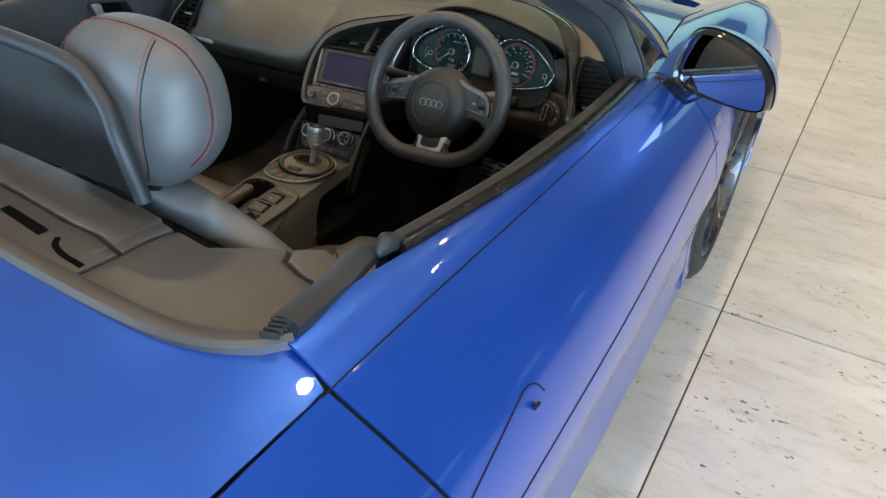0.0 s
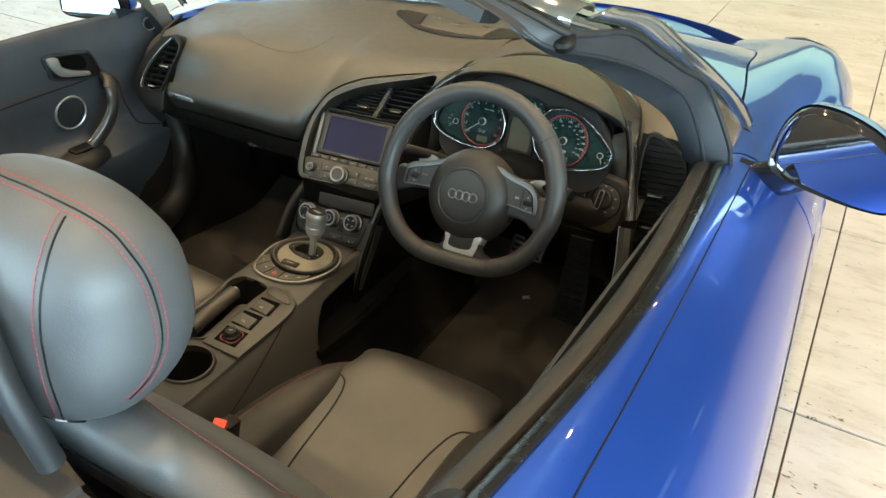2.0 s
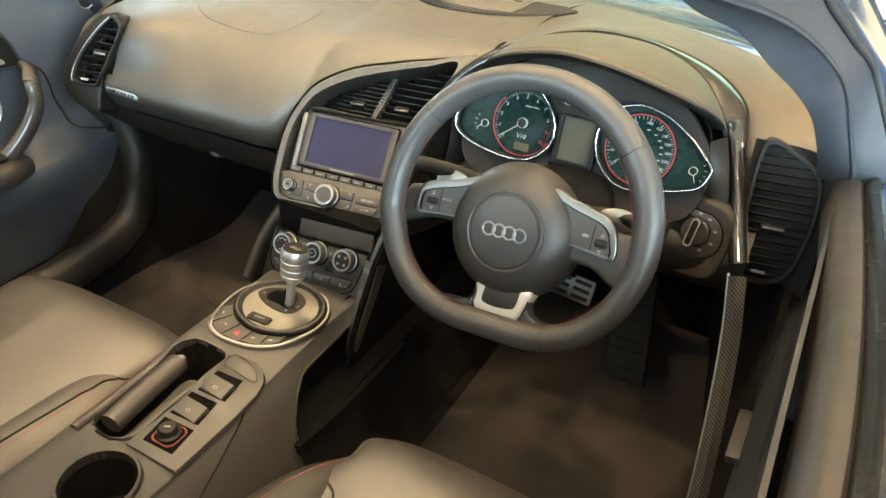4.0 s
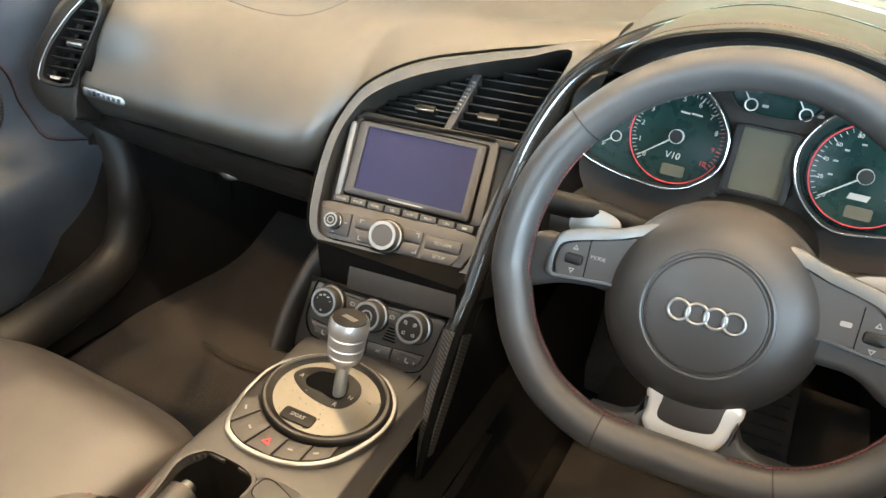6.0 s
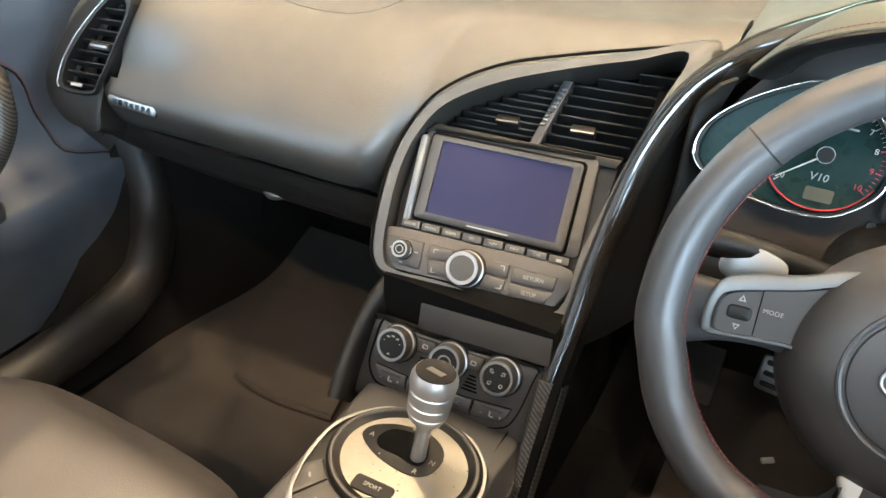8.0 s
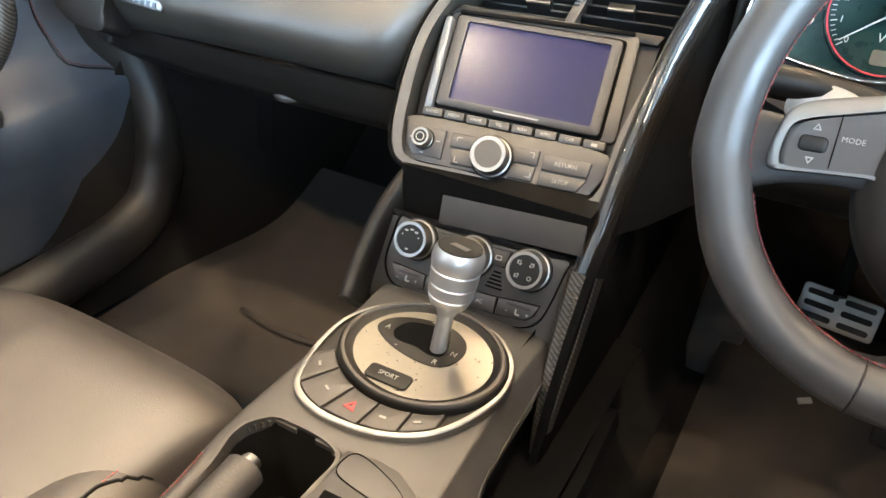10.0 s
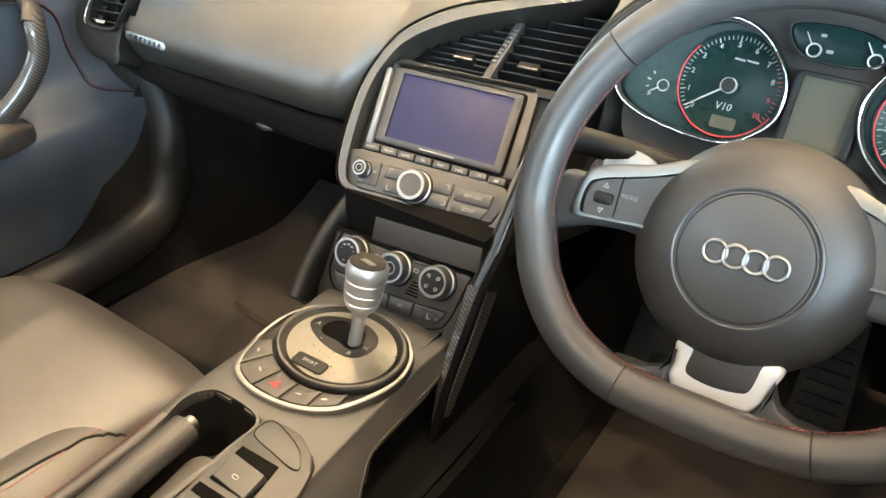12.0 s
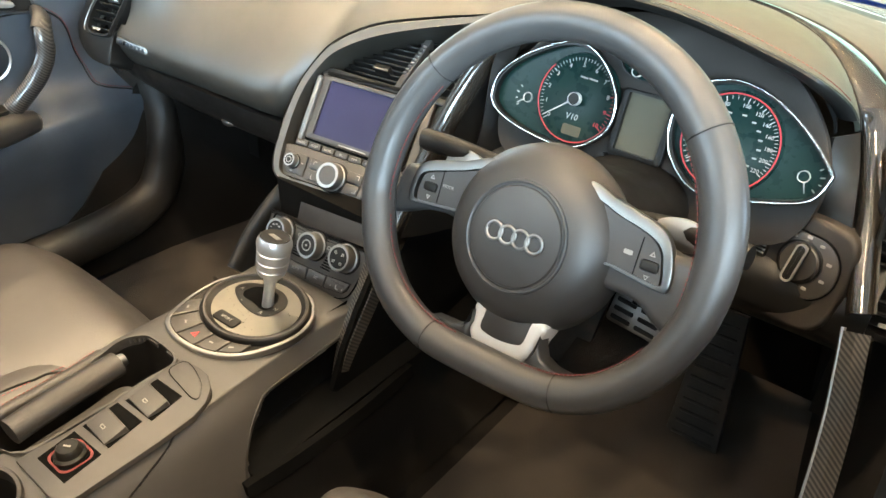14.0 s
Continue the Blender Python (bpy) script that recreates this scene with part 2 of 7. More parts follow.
def spline(pts, n, closed=False):
    """n points along a Catmull-Rom curve through pts, even in its parameter."""
    p = [V(q) for q in pts]
    m, out = len(p), []
    segs = m if closed else m - 1
    for i in range(n):
        s = i * segs / (n if closed else n - 1)
        k = min(int(s), segs - 1)
        f = s - k
        if closed:
            a, b, c, d = p[(k - 1) % m], p[k % m], p[(k + 1) % m], p[(k + 2) % m]
        else:
            b, c = p[k], p[k + 1]
            a = p[k - 1] if k else b * 2 - c
            d = p[k + 2] if k + 2 < m else c * 2 - b
        out.append(0.5 * (2 * b + (c - a) * f + (2 * a - 5 * b + 4 * c - d) * f * f + (3 * b - a - 3 * c + d) * f ** 3))
    return out


def grid(rows, closed=False, cap=False):
    """A sheet through equal rows of points; closed: each row is a ring."""
    bm = bmesh.new()
    vs = [[bm.verts.new(p) for p in r] for r in rows]
    n = len(rows[0])
    for a, b in zip(vs, vs[1:]):
        for j in range(n if closed else n - 1):
            k = (j + 1) % n
            bm.faces.new((a[j], a[k], b[k], b[j]))
    if cap:
        for r in (vs[0], vs[-1]):
            mid = bm.verts.new(sum((v.co for v in r), Vector()) / n)
            for j in range(n):
                bm.faces.new((r[j], r[(j + 1) % n], mid))
    return bm


def loft(secs, nu=24, nv=24, closed=False, cap=False):
    """A smooth sheet through a few sections of equally many control points."""
    rows = [spline(s, nu, closed) for s in secs]
    cols = [spline([r[i] for r in rows], nv) for i in range(nu)]
    return grid([[c[j] for c in cols] for j in range(nv)], closed, cap)


def thicken(bm, d):
    """Gives a sheet a back, d behind it, and closes its rim."""
    bmesh.ops.recalc_face_normals(bm, faces=bm.faces[:])
    bm.normal_update()
    rim = [e for e in bm.edges if e.is_boundary]
    twin = {v: bm.verts.new(v.co - v.normal * d) for v in bm.verts[:]}
    for f in bm.faces[:]:
        bm.faces.new([twin[v] for v in reversed(f.verts)])
    for e in rim:
        a, b = e.verts
        bm.faces.new((a, b, twin[b], twin[a]))
    return bm


def inside(x, y, poly):
    hit = False
    for (x0, y0), (x1, y1) in zip(poly, poly[1:] + poly[:1]):
        if (y0 > y) != (y1 > y) and x < x0 + (x1 - x0) * (y - y0) / (y1 - y0):
            hit = not hit
    return hit


def well_walls(poly, top, bottom, taper=1.0):
    """The lining of a hole: walls down from its edge, and a floor."""
    cx, cy = sum(p[0] for p in poly) / len(poly), sum(p[1] for p in poly) / len(poly)
    low = [(cx + (x - cx) * taper, cy + (y - cy) * taper) for x, y in poly]
    bm = grid([[V(x, y, top) for x, y in poly], [V(x, y, bottom) for x, y in low]], True)
    bm.faces.new([bm.verts.new((x, y, bottom)) for x, y in low])
    return bm


def ring(c, a, b, n=28, p=2.5):
    """A superellipse round c with the half axes a and b (vectors)."""
    out = []
    for i in range(n):
        t = 2 * math.pi * i / n
        x, y = math.cos(t), math.sin(t)
        out.append(V(c) + V(a) * (abs(x) ** (2 / p) * (1 if x > 0 else -1)) + V(b) * (abs(y) ** (2 / p) * (1 if y > 0 else -1)))
    return out


def blob(secs, nv=24, n=28, p=2.5, top=True):
    """A rounded body through rings (c, a, b), closed at both ends."""
    secs = [(V(c), V(a), V(b)) for c, a, b in secs]

    def ends(c, a, b, c2):
        d, r = (c - c2).normalized(), min(a.length, b.length)
        return [(c + d * r * .5, a * .84, b * .84), (c + d * r * .86, a * .48, b * .48), (c + d * r, a * .04, b * .04)]
    secs = ends(*secs[0], secs[1][0])[::-1] + secs + (ends(*secs[-1], secs[-2][0]) if top else [])
    nv += 10
    rings = [ring(c, a, b, n, p) for c, a, b in secs]
    cols = [spline([r[i] for r in rings], nv) for i in range(n)]
    return grid([[c[j] for c in cols] for j in range(nv)], True, True)


def sweep(path, sec, up=(0, 0, 1), closed=False, scale=None, cap=True):
    """A section of (side, up) offsets along a path; scale: a factor for each point."""
    pts = [V(p) for p in path]
    n, rows = len(pts), []
    for i, p in enumerate(pts):
        a = pts[(i - 1) % n] if closed or i else p
        b = pts[(i + 1) % n] if closed or i < n - 1 else p
        t = (b - a).normalized()
        side = t.cross(V(up)).normalized()
        top = side.cross(t)
        k = scale[i] if scale else 1.0
        rows.append([p + side * (x * k) + top * (y * k) for x, y in sec])
    if closed:
        rows.append(rows[0])
    bm = grid(rows, True, cap and not closed)
    if closed:
        bmesh.ops.remove_doubles(bm, verts=bm.verts[:], dist=1e-6)
    return bm


def circle(r, n=10, ry=None):
    return [(r * math.cos(2 * math.pi * i / n), (ry or r) * math.sin(2 * math.pi * i / n)) for i in range(n)]


def tube(path, r, n=10, **kw):
    return sweep(path, circle(r, n), **kw)


def plane_at(o, r, s):
    """A frame at o with its x along r, its y near s and its z off the face."""
    x = V(r).normalized()
    y = (V(s) - x * V(s).dot(x)).normalized()
    z = x.cross(y)
    return Matrix(((x.x, y.x, z.x, o[0]), (x.y, y.y, z.y, o[1]), (x.z, y.z, z.z, o[2]), (0, 0, 0, 1)))


def box(sx, sy, sz, m=None, bev=0.0, seg=2):
    """A box centred at the frame m, its edges rounded."""
    bm = bmesh.new()
    bmesh.ops.create_cube(bm, size=1)
    bmesh.ops.scale(bm, vec=(sx, sy, sz), verts=bm.verts)
    if bev:
        bmesh.ops.bevel(bm, geom=bm.edges[:], offset=bev, segments=seg, profile=0.6, affect="EDGES")
    if m is not None:
        bm.transform(m)
    return bm


def slab(outline, z0, z1, m=None, bev=0.0, seg=2):
    """A plate of the 2D outline from z0 to z1, with a rounded upper edge."""
    bm = bmesh.new()
    low = [bm.verts.new((x, y, z0)) for x, y in outline]
    if bev:
        cx, cy = sum(p[0] for p in outline) / len(outline), sum(p[1] for p in outline) / len(outline)
    rings = [low]
    steps = [(z1, 0.0)] if not bev else [(z1 - bev + bev * math.sin(a), bev * (1 - math.cos(a))) for a in [math.pi / 2 * i / seg for i in range(seg + 1)]]
    n = len(outline)
    nor = []
    area = sum(outline[i][0] * outline[(i + 1) % n][1] - outline[(i + 1) % n][0] * outline[i][1] for i in range(n))
    sg = 1 if area > 0 else -1
    for i in range(n):
        a, b = Vector(outline[i - 1]), Vector(outline[(i + 1) % n])
        d = (b - a).normalized()
        nor.append(Vector((d.y, -d.x)) * sg)
    for z, ins in steps:
        rings.append([bm.verts.new((outline[i][0] - nor[i].x * ins, outline[i][1] - nor[i].y * ins, z)) for i in range(n)])
    for a, b in zip(rings, rings[1:]):
        for i in range(n):
            j = (i + 1) % n
            bm.faces.new((a[i], a[j], b[j], b[i]))
    bm.faces.new(rings[-1])
    bm.faces.new(low[::-1])
    if m is not None:
        bm.transform(m)
    return bm


def frame_bm(outer, inner, z0, z1, m=None, bev=0.0):
    """A flat ring between two outlines of equally many points, its outer edge eased."""
    rows = [[V(x, y, z0) for x, y in outer], [V(x, y, z1 - bev) for x, y in outer]]
    if bev:
        mid = [(o[0] + (i[0] - o[0]) * 0.25, o[1] + (i[1] - o[1]) * 0.25) for o, i in zip(outer, inner)]
        rows.append([V(x, y, z1) for x, y in mid])
    rows += [[V(x, y, z1) for x, y in inner], [V(x, y, z0) for x, y in inner]]
    bm = grid(rows, True)
    if m is not None:
        bm.transform(m)
    return bm


def smooth2(pts, n, closed=True):
    return [(p.x, p.y) for p in spline([(x, y, 0) for x, y in pts], n, closed)]


def rrect(w, h, r, n=5, cx=0.0, cy=0.0):
    out = []
    for k, (sx, sy) in enumerate(((1, 1), (-1, 1), (-1, -1), (1, -1))):
        for i in range(n + 1):
            a = math.pi / 2 * (k + i / n)
            out.append((cx + sx * (w / 2 - r) + r * math.cos(a), cy + sy * (h / 2 - r) + r * math.sin(a)))
    return out


def lathe(profile, m=None, n=32):
    """A turned body from (radius, height) pairs, closed where the radius is 0."""
    rows = [[V(r * math.cos(2 * math.pi * i / n), r * math.sin(2 * math.pi * i / n), z) for i in range(n)] for r, z in profile]
    bm = grid(rows, True)
    bmesh.ops.remove_doubles(bm, verts=bm.verts[:], dist=1e-6)
    if m is not None:
        bm.transform(m)
    return bm


def letters(body, size, m, material, parent, name="lettering", lift=0.0004, shear=0.0):
    """Raised letters centred at the frame m."""
    cu = bpy.data.curves.new(name, "FONT")
    cu.body, cu.size, cu.extrude, cu.shear = body, size, 0.0002, shear
    cu.align_x, cu.align_y, cu.resolution_u = "CENTER", "CENTER", 2
    tmp = bpy.data.objects.new(name, cu)
    me = bpy.data.meshes.new_from_object(tmp)
    me.transform(m @ Matrix.Translation((0, 0, lift)))
    me.materials.append(material)
    bpy.data.objects.remove(tmp)
    bpy.data.curves.remove(cu)
    ob = new(name, me)
    ob.parent = holder(parent)
    return ob


def tree_of(ob):
    from mathutils.bvhtree import BVHTree
    me = ob.data
    return BVHTree.FromPolygons([v.co for v in me.vertices], [p.vertices for p in me.polygons])


def laid(path, bvh, lift=0.0008):
    """The path laid on a surface."""
    out = []
    for p in path:
        loc, nor, _, _ = bvh.find_nearest(V(p))
        out.append(loc + nor * (lift if nor.dot(V(p) - loc) >= 0 or True else -lift))
    return out


def dropped(path, bvh, lift=0.0):
    """The path dropped straight down on a surface."""
    out = []
    for p in path:
        loc = bvh.ray_cast(V(p[0], p[1], 2.0), V(0, 0, -1))[0]
        if loc is not None:
            out.append(loc + V(0, 0, lift))
    return out


def stitches(name, path, bvh, material, parent, step=0.0052, r=0.0009, label="", lift=0.0010):
    """A row of single stitches along a path laid on a surface, one mesh."""
    pts = laid(path, bvh, lift) if bvh else [V(p) for p in path]
    whole = bmesh.new()
    run, acc = [], 0.0
    length = [0.0]
    for a, b in zip(pts, pts[1:]):
        length.append(length[-1] + (b - a).length)

    def at(s):
        for i in range(len(pts) - 1):
            if s <= length[i + 1] or i == len(pts) - 2:
                f = (s - length[i]) / max(1e-9, length[i + 1] - length[i])
                return pts[i].lerp(pts[i + 1], min(1, max(0, f)))
    s = 0.0
    while s + step * 0.66 < length[-1]:
        a, b = at(s), at(s + step * 0.66)
        d = (b - a).normalized()
        u = d.orthogonal().normalized() * r
        w = d.cross(u)
        ends = [[whole.verts.new(p + u * math.cos(k * math.pi / 2) + w * math.sin(k * math.pi / 2)) for k in range(4)] for p in (a, b)]
        for k in range(4):
            j = (k + 1) % 4
            whole.faces.new((ends[0][k], ends[0][j], ends[1][j], ends[1][k]))
        s += step
    ob = part(name, whole, material, parent, label)
    return ob

# ---------------------------------------------------------------- showroom
X0, X1, Y0, Y1, HIGH = ROOM


def structure(name, bm, material, label, category):
    return tagged(part(name, bm, material), label, category, kind="structure")


def block(x0, x1, y0, y1, z0, z1):
    return box(x1 - x0, y1 - y0, z1 - z0, Matrix.Translation(((x0 + x1) / 2, (y0 + y1) / 2, (z0 + z1) / 2)))


def joined(*bms):
    out = bmesh.new()
    for b in bms:
        me = bpy.data.meshes.new("tmp")
        b.to_mesh(me)
        b.free()
        out.from_mesh(me)
        bpy.data.meshes.remove(me)
    return out


floor = structure("floor", block(X0, X1, Y0, Y1, -0.2, -0.006), GROUT, "showroom floor of large pale stone tiles with brown joints", "floor")
structure("ceiling", block(X0 - 0.2, X1 + 0.2, Y0 - 0.2, Y1 + 0.2, HIGH, HIGH + 0.2), CEILMAT, "plain grey showroom ceiling with small downlights", "ceiling")
# the west opening is added for the lamp that whitens the floor
structure("wall_west", joined(block(X0 - 0.2, X0, Y0, 2.2, -0.2, HIGH), block(X0 - 0.2, X0, 6.6, Y1, -0.2, HIGH), block(X0 - 0.2, X0, 2.2, 6.6, -0.2, 0.2), block(X0 - 0.2, X0, 2.2, 6.6, 3.6, HIGH)), PLASTER, "grey plaster wall with a wide opening for daylight", "wall")
structure("wall_north", joined(block(X0 - 0.2, -4.4, Y1, Y1 + 0.2, -0.2, HIGH), block(5.2, X1 + 0.2, Y1, Y1 + 0.2, -0.2, HIGH),
                               block(-4.4, 5.2, Y1, Y1 + 0.2, 3.65, HIGH), block(-4.4, 5.2, Y1, Y1 + 0.2, -0.2, 0.7)), PLASTER,
          "grey plaster wall with a wide opening for daylight", "wall")
structure("wall_south", joined(block(X0 - 0.2, -4.95, Y0 - 0.2, Y0, -0.2, HIGH), block(8.6, X1 + 0.2, Y0 - 0.2, Y0, -0.2, HIGH),
                               block(0.0, 3.4, Y0 - 0.2, Y0, 0.15, 3.65), block(-4.95, 8.6, Y0 - 0.2, Y0, 3.65, HIGH), block(-4.95, 8.6, Y0 - 0.2, Y0, -0.2, 0.15)), PLASTER,
          "grey plaster wall with a wide opening for daylight", "wall")
# the three small slots are added for the glint strips
structure("wall_east", joined(block(X1, X1 + 0.2, Y0, -5.25, -0.2, HIGH), *[block(X1, X1 + 0.2, a, b, -0.2, HIGH) for a, b in ((-1.15, 4.1), (4.9, 6.1), (6.9, 8.1), (8.9, Y1))], *[block(X1, X1 + 0.2, a, a + 0.8, z0, z1) for a in (4.1, 6.1, 8.1) for z0, z1 in ((-0.2, 0.95), (1.35, HIGH))],
                              block(X1, X1 + 0.2, -5.25, -1.15, 3.65, HIGH), block(X1, X1 + 0.2, -5.25, -1.15, -0.2, 0.15)), PLASTER,
          "grey plaster wall with a wide opening for daylight", "wall")
for x, y in DOWNLIGHTS:
    m = Matrix.Translation((x, y, HIGH))
    lamp_body = part("ceiling_downlight", lathe([(0.058, -0.012), (0.066, -0.014), (0.075, -0.004), (0.075, 0.0)], m, 24), SATIN)
    tagged(lamp_body, "small round recessed downlight with a silver ring", "ceiling light", "ceiling downlights")

# ---------------------------------------------------------------- the car: outer body
car = new("convertible_car")
tagged(car, "blue metallic open two-seat sports car with black leather, on tiles", "car")

# stations along the car: y, then eight (x, z) from the belt line down to the sill
STATIONS = [
    (-2.30, [(.60, .86), (.70, .83), (.78, .78), (.83, .70), (.85, .58), (.85, .46), (.83, .36), (.80, .25)]),
    (-1.60, [(.70, .90), (.81, .865), (.89, .80), (.95, .70), (.965, .58), (.965, .47), (.96, .34), (.93, .18)]),
    (-0.90, [(.722, .872), (.803, .840), (.865, .765), (.925, .685), (.957, .60), (.965, .50), (.940, .36), (.935, .17)]),
    (-0.30, [(.778, .830), (.806, .812), (.878, .756), (.940, .672), (.963, .59), (.967, .49), (.935, .35), (.940, .17)]),
    (0.33, [(.753, .776), (.800, .778), (.866, .737), (.924, .665), (.951, .58), (.957, .49), (.930, .35), (.935, .17)]),
    (0.70, [(.715, .765), (.800, .775), (.868, .742), (.918, .670), (.945, .58), (.950, .48), (.940, .35), (.930, .18)]),
    (1.05, [(.665, .715), (.800, .762), (.868, .742), (.922, .680), (.945, .58), (.950, .48), (.950, .36), (.940, .20)]),
    (1.50, [(.62, .62), (.76, .685), (.83, .665), (.885, .60), (.91, .52), (.915, .44), (.91, .34), (.89, .20)]),
    (1.98, [(.45, .48), (.55, .52), (.62, .51), (.68, .46), (.70, .42), (.70, .36), (.70, .30), (.68, .20)]),
]


def hermite(ys, vals, y):
    """A smooth value at y through values at uneven stations."""
    k = max(0, min(len(ys) - 2, sum(1 for q in ys[1:-1] if q <= y)))

    def slope(i):
        if i == 0:
            return (vals[1] - vals[0]) / (ys[1] - ys[0])
        if i == len(ys) - 1:
            return (vals[-1] - vals[-2]) / (ys[-1] - ys[-2])
        return (vals[i + 1] - vals[i - 1]) / (ys[i + 1] - ys[i - 1])
    h = ys[k + 1] - ys[k]
    t = (y - ys[k]) / h
    return ((2 * t ** 3 - 3 * t * t + 1) * vals[k] + (t ** 3 - 2 * t * t + t) * h * slope(k)
            + (3 * t * t - 2 * t ** 3) * vals[k + 1] + (t ** 3 - t * t) * h * slope(k + 1))


ST_Y = [s[0] for s in STATIONS]


def flank(y, v, side=1):
    """The body side at y; v runs from 0 at the belt to 7 at the sill. The shoulder crease stays crisp."""
    ctl = [V(hermite(ST_Y, [s[1][i][0] for s in STATIONS], y), y, hermite(ST_Y, [s[1][i][1] for s in STATIONS], y)) for i in range(8)]
    if v <= 1:
        p = ctl[0].lerp(ctl[1], v)
        p.z += 0.006 * math.sin(math.pi * v)
    else:
        q = spline(ctl[1:], 61)
        k = min(59, int((v - 1) * 10))
        p = q[k].lerp(q[k + 1], (v - 1) * 10 - k)
    return V(p.x * side, y, p.z)


V_ALL = [0, .25, .5, .75, 1.0] + [1 + .1 * i for i in range(1, 61)]


def side_panel(name, y_of, ny, v0, v1, side, material, parent, label="", arch=None):
    """A sheet of the body side between two edges y_of(v) -> (rear, front), 3 mm thick, with a wheel arch cut out."""
    rows = []
    vs = [v for v in V_ALL if v0 - 1e-6 <= v <= v1 + 1e-6]
    for i in range(ny + 1):
        row = []
        for v in vs:
            a, b = y_of(v)
            row.append(flank(a + (b - a) * i / ny, v, side))
        rows.append(row)
    bm = grid(rows)
    if arch:
        ay, az, r = arch
        for vert in bm.verts:                      # pull the vertices inside the arch out to its edge
            d = Vector((vert.co.y - ay, vert.co.z - az))
            if d.length < r and vert.co.z < az + r:
                vert.tag = True
        dead = [f for f in bm.faces if all(q.tag for q in f.verts)]
        bmesh.ops.delete(bm, geom=dead, context="FACES")
        for vert in bm.verts:
            d = Vector((vert.co.y - ay, vert.co.z - az))
            if vert.is_valid and d.length < r and d.length > 1e-4 and vert.co.z > az - 0.15:
                d *= r / d.length
                vert.co.y, vert.co.z = ay + d.x, az + d.y
    thicken(bm, 0.004)
    return part(name, bm, material, parent, label, 50)


def door_rear(v):
    return -0.895 - 0.010 * min(v, 1) + 0.055 * max(0, min(v - 1, 2.2)) / 2.2 + 0.11 * max(0, min(v - 3.2, 3.8)) / 3.8


def door_front(v):
    return 0.345 + 0.06 * max(0, min(v - 1, 6)) / 6


GAP = 0.0035
for side, word in ((1, "right"), (-1, "left")):
    side_panel("rear_quarter_panel", lambda v: (-2.30, door_rear(v) - GAP), 34, 1.0, 7, side, PAINT, car, arch=(-1.62, 0.34, 0.385))
    fender = side_panel("front_fender", lambda v: (door_front(v) + GAP, 1.98), 40, 0, 7, side, PAINT, car, arch=(0.815, 0.335, 0.385))
    door = side_panel("door", lambda v: (door_rear(v) + GAP, door_front(v) - GAP), 40, 0, 6.6, side, PAINT, car, "blue metallic car door, closed")
    if side > 0:
        door_right = door
        fender_right = fender
    else:
        door_left = door
    part("sill", grid([[flank(-1.2 + 1.86 * i / 12, v, side) + V(-0.006 * side, 0, dz) for v, dz in ((6.5, 0), (6.7, -.01), (6.9, -.01), (7, -.03))] for i in range(13)]), PAINT, car)
    # dark lining behind the shut lines and inside the arches
    for fn, v0 in ((door_rear, 0.3), (door_front, 0.0)):
        rows = []
        for k in range(36):
            v = v0 + (7 - v0) * k / 35
            vq = round(v * 10) / 10 if v > 1 else v
            c = flank(fn(v), vq, side)
            wide, low = (0.012, -0.012) if v < 1.2 else (0.03, -0.006)
            rows.append([c + V(-0.012 * side, -wide, low), c + V(-0.012 * side, wide, low)])
        part("shut_line_lining", grid(rows), RUBBER, car)

# crease line down the shoulder: a fine dark shut line on the door top
part("belt_finisher", sweep([flank(door_front(1) - 0.02 + (door_rear(1) + 0.006 - door_front(1)) * i / 40, 1.0) + V(0.0003, 0, 0.0) for i in range(41)], circle(0.0012, 6)), BLACK, door_right)


# bonnet between the fenders, with the cowl behind it
def bonnet_point(u, y):
    e = flank(y, 0)
    crown = 0.028 * (1 - u * u) - 0.012 * (1 - abs(u)) * max(0, 1 - abs(y - 1.0))
    return V(e.x * u, y, e.z + crown)


def screen_base(u):
    """The foot of the windscreen, u from -1 to 1 across."""
    return V(0.775 * u, 0.83 - 0.38 * abs(u) ** 2.4, 0.812 - 0.012 * abs(u) ** 2)


def screen_head(u):
    return V(0.612 * u, -0.070 - 0.050 * abs(u) ** 2.6, 1.190 - 0.078 * abs(u) ** 2.2)


rows = []
for i in range(31):
    f = i / 30
    row = []
    for j in range(25):
        u = -1 + 2 * j / 24
        y0 = screen_base(u).y + 0.06
        y0 = max(y0, 0.52)
        y = y0 + (1.975 + .185 * (1 - abs(u) ** 2.2) - y0) * f
        p = bonnet_point(u * 0.992, min(y, 1.975))
        p.y, p.z = y, p.z - .05 * max(0, y - 1.975)
        if f < 0.12:
            p.z += 0.02 * (1 - f / 0.12) * (1 - u * u)
        row.append(p)
    rows.append(row)
part("bonnet", thicken(grid(rows), 0.004), PAINT, car, "blue metallic bonnet", 50)
part("cowl_grille", thicken(grid([[screen_base(-1 + 2 * j / 24) + V(0, 0.005 + 0.07 * k, -0.02 - 0.012 * k) for j in range(25)] for k in range(3)]), 0.003), BLACK, car, "black plastic cowl at the foot of the windscreen")
part("front_bumper", thicken(loft([[(-.70, 1.96, .47), (-.35, 2.12, .50), (0, 2.17, .51), (.35, 2.12, .50), (.70, 1.96, .47)],
                                   [(-.72, 1.97, .34), (-.36, 2.16, .34), (0, 2.21, .34), (.36, 2.16, .34), (.72, 1.97, .34)],
                                   [(-.70, 1.94, .16), (-.35, 2.10, .15), (0, 2.15, .15), (.35, 2.10, .15), (.70, 1.94, .16)]], 24, 10), 0.004), PAINT, car)
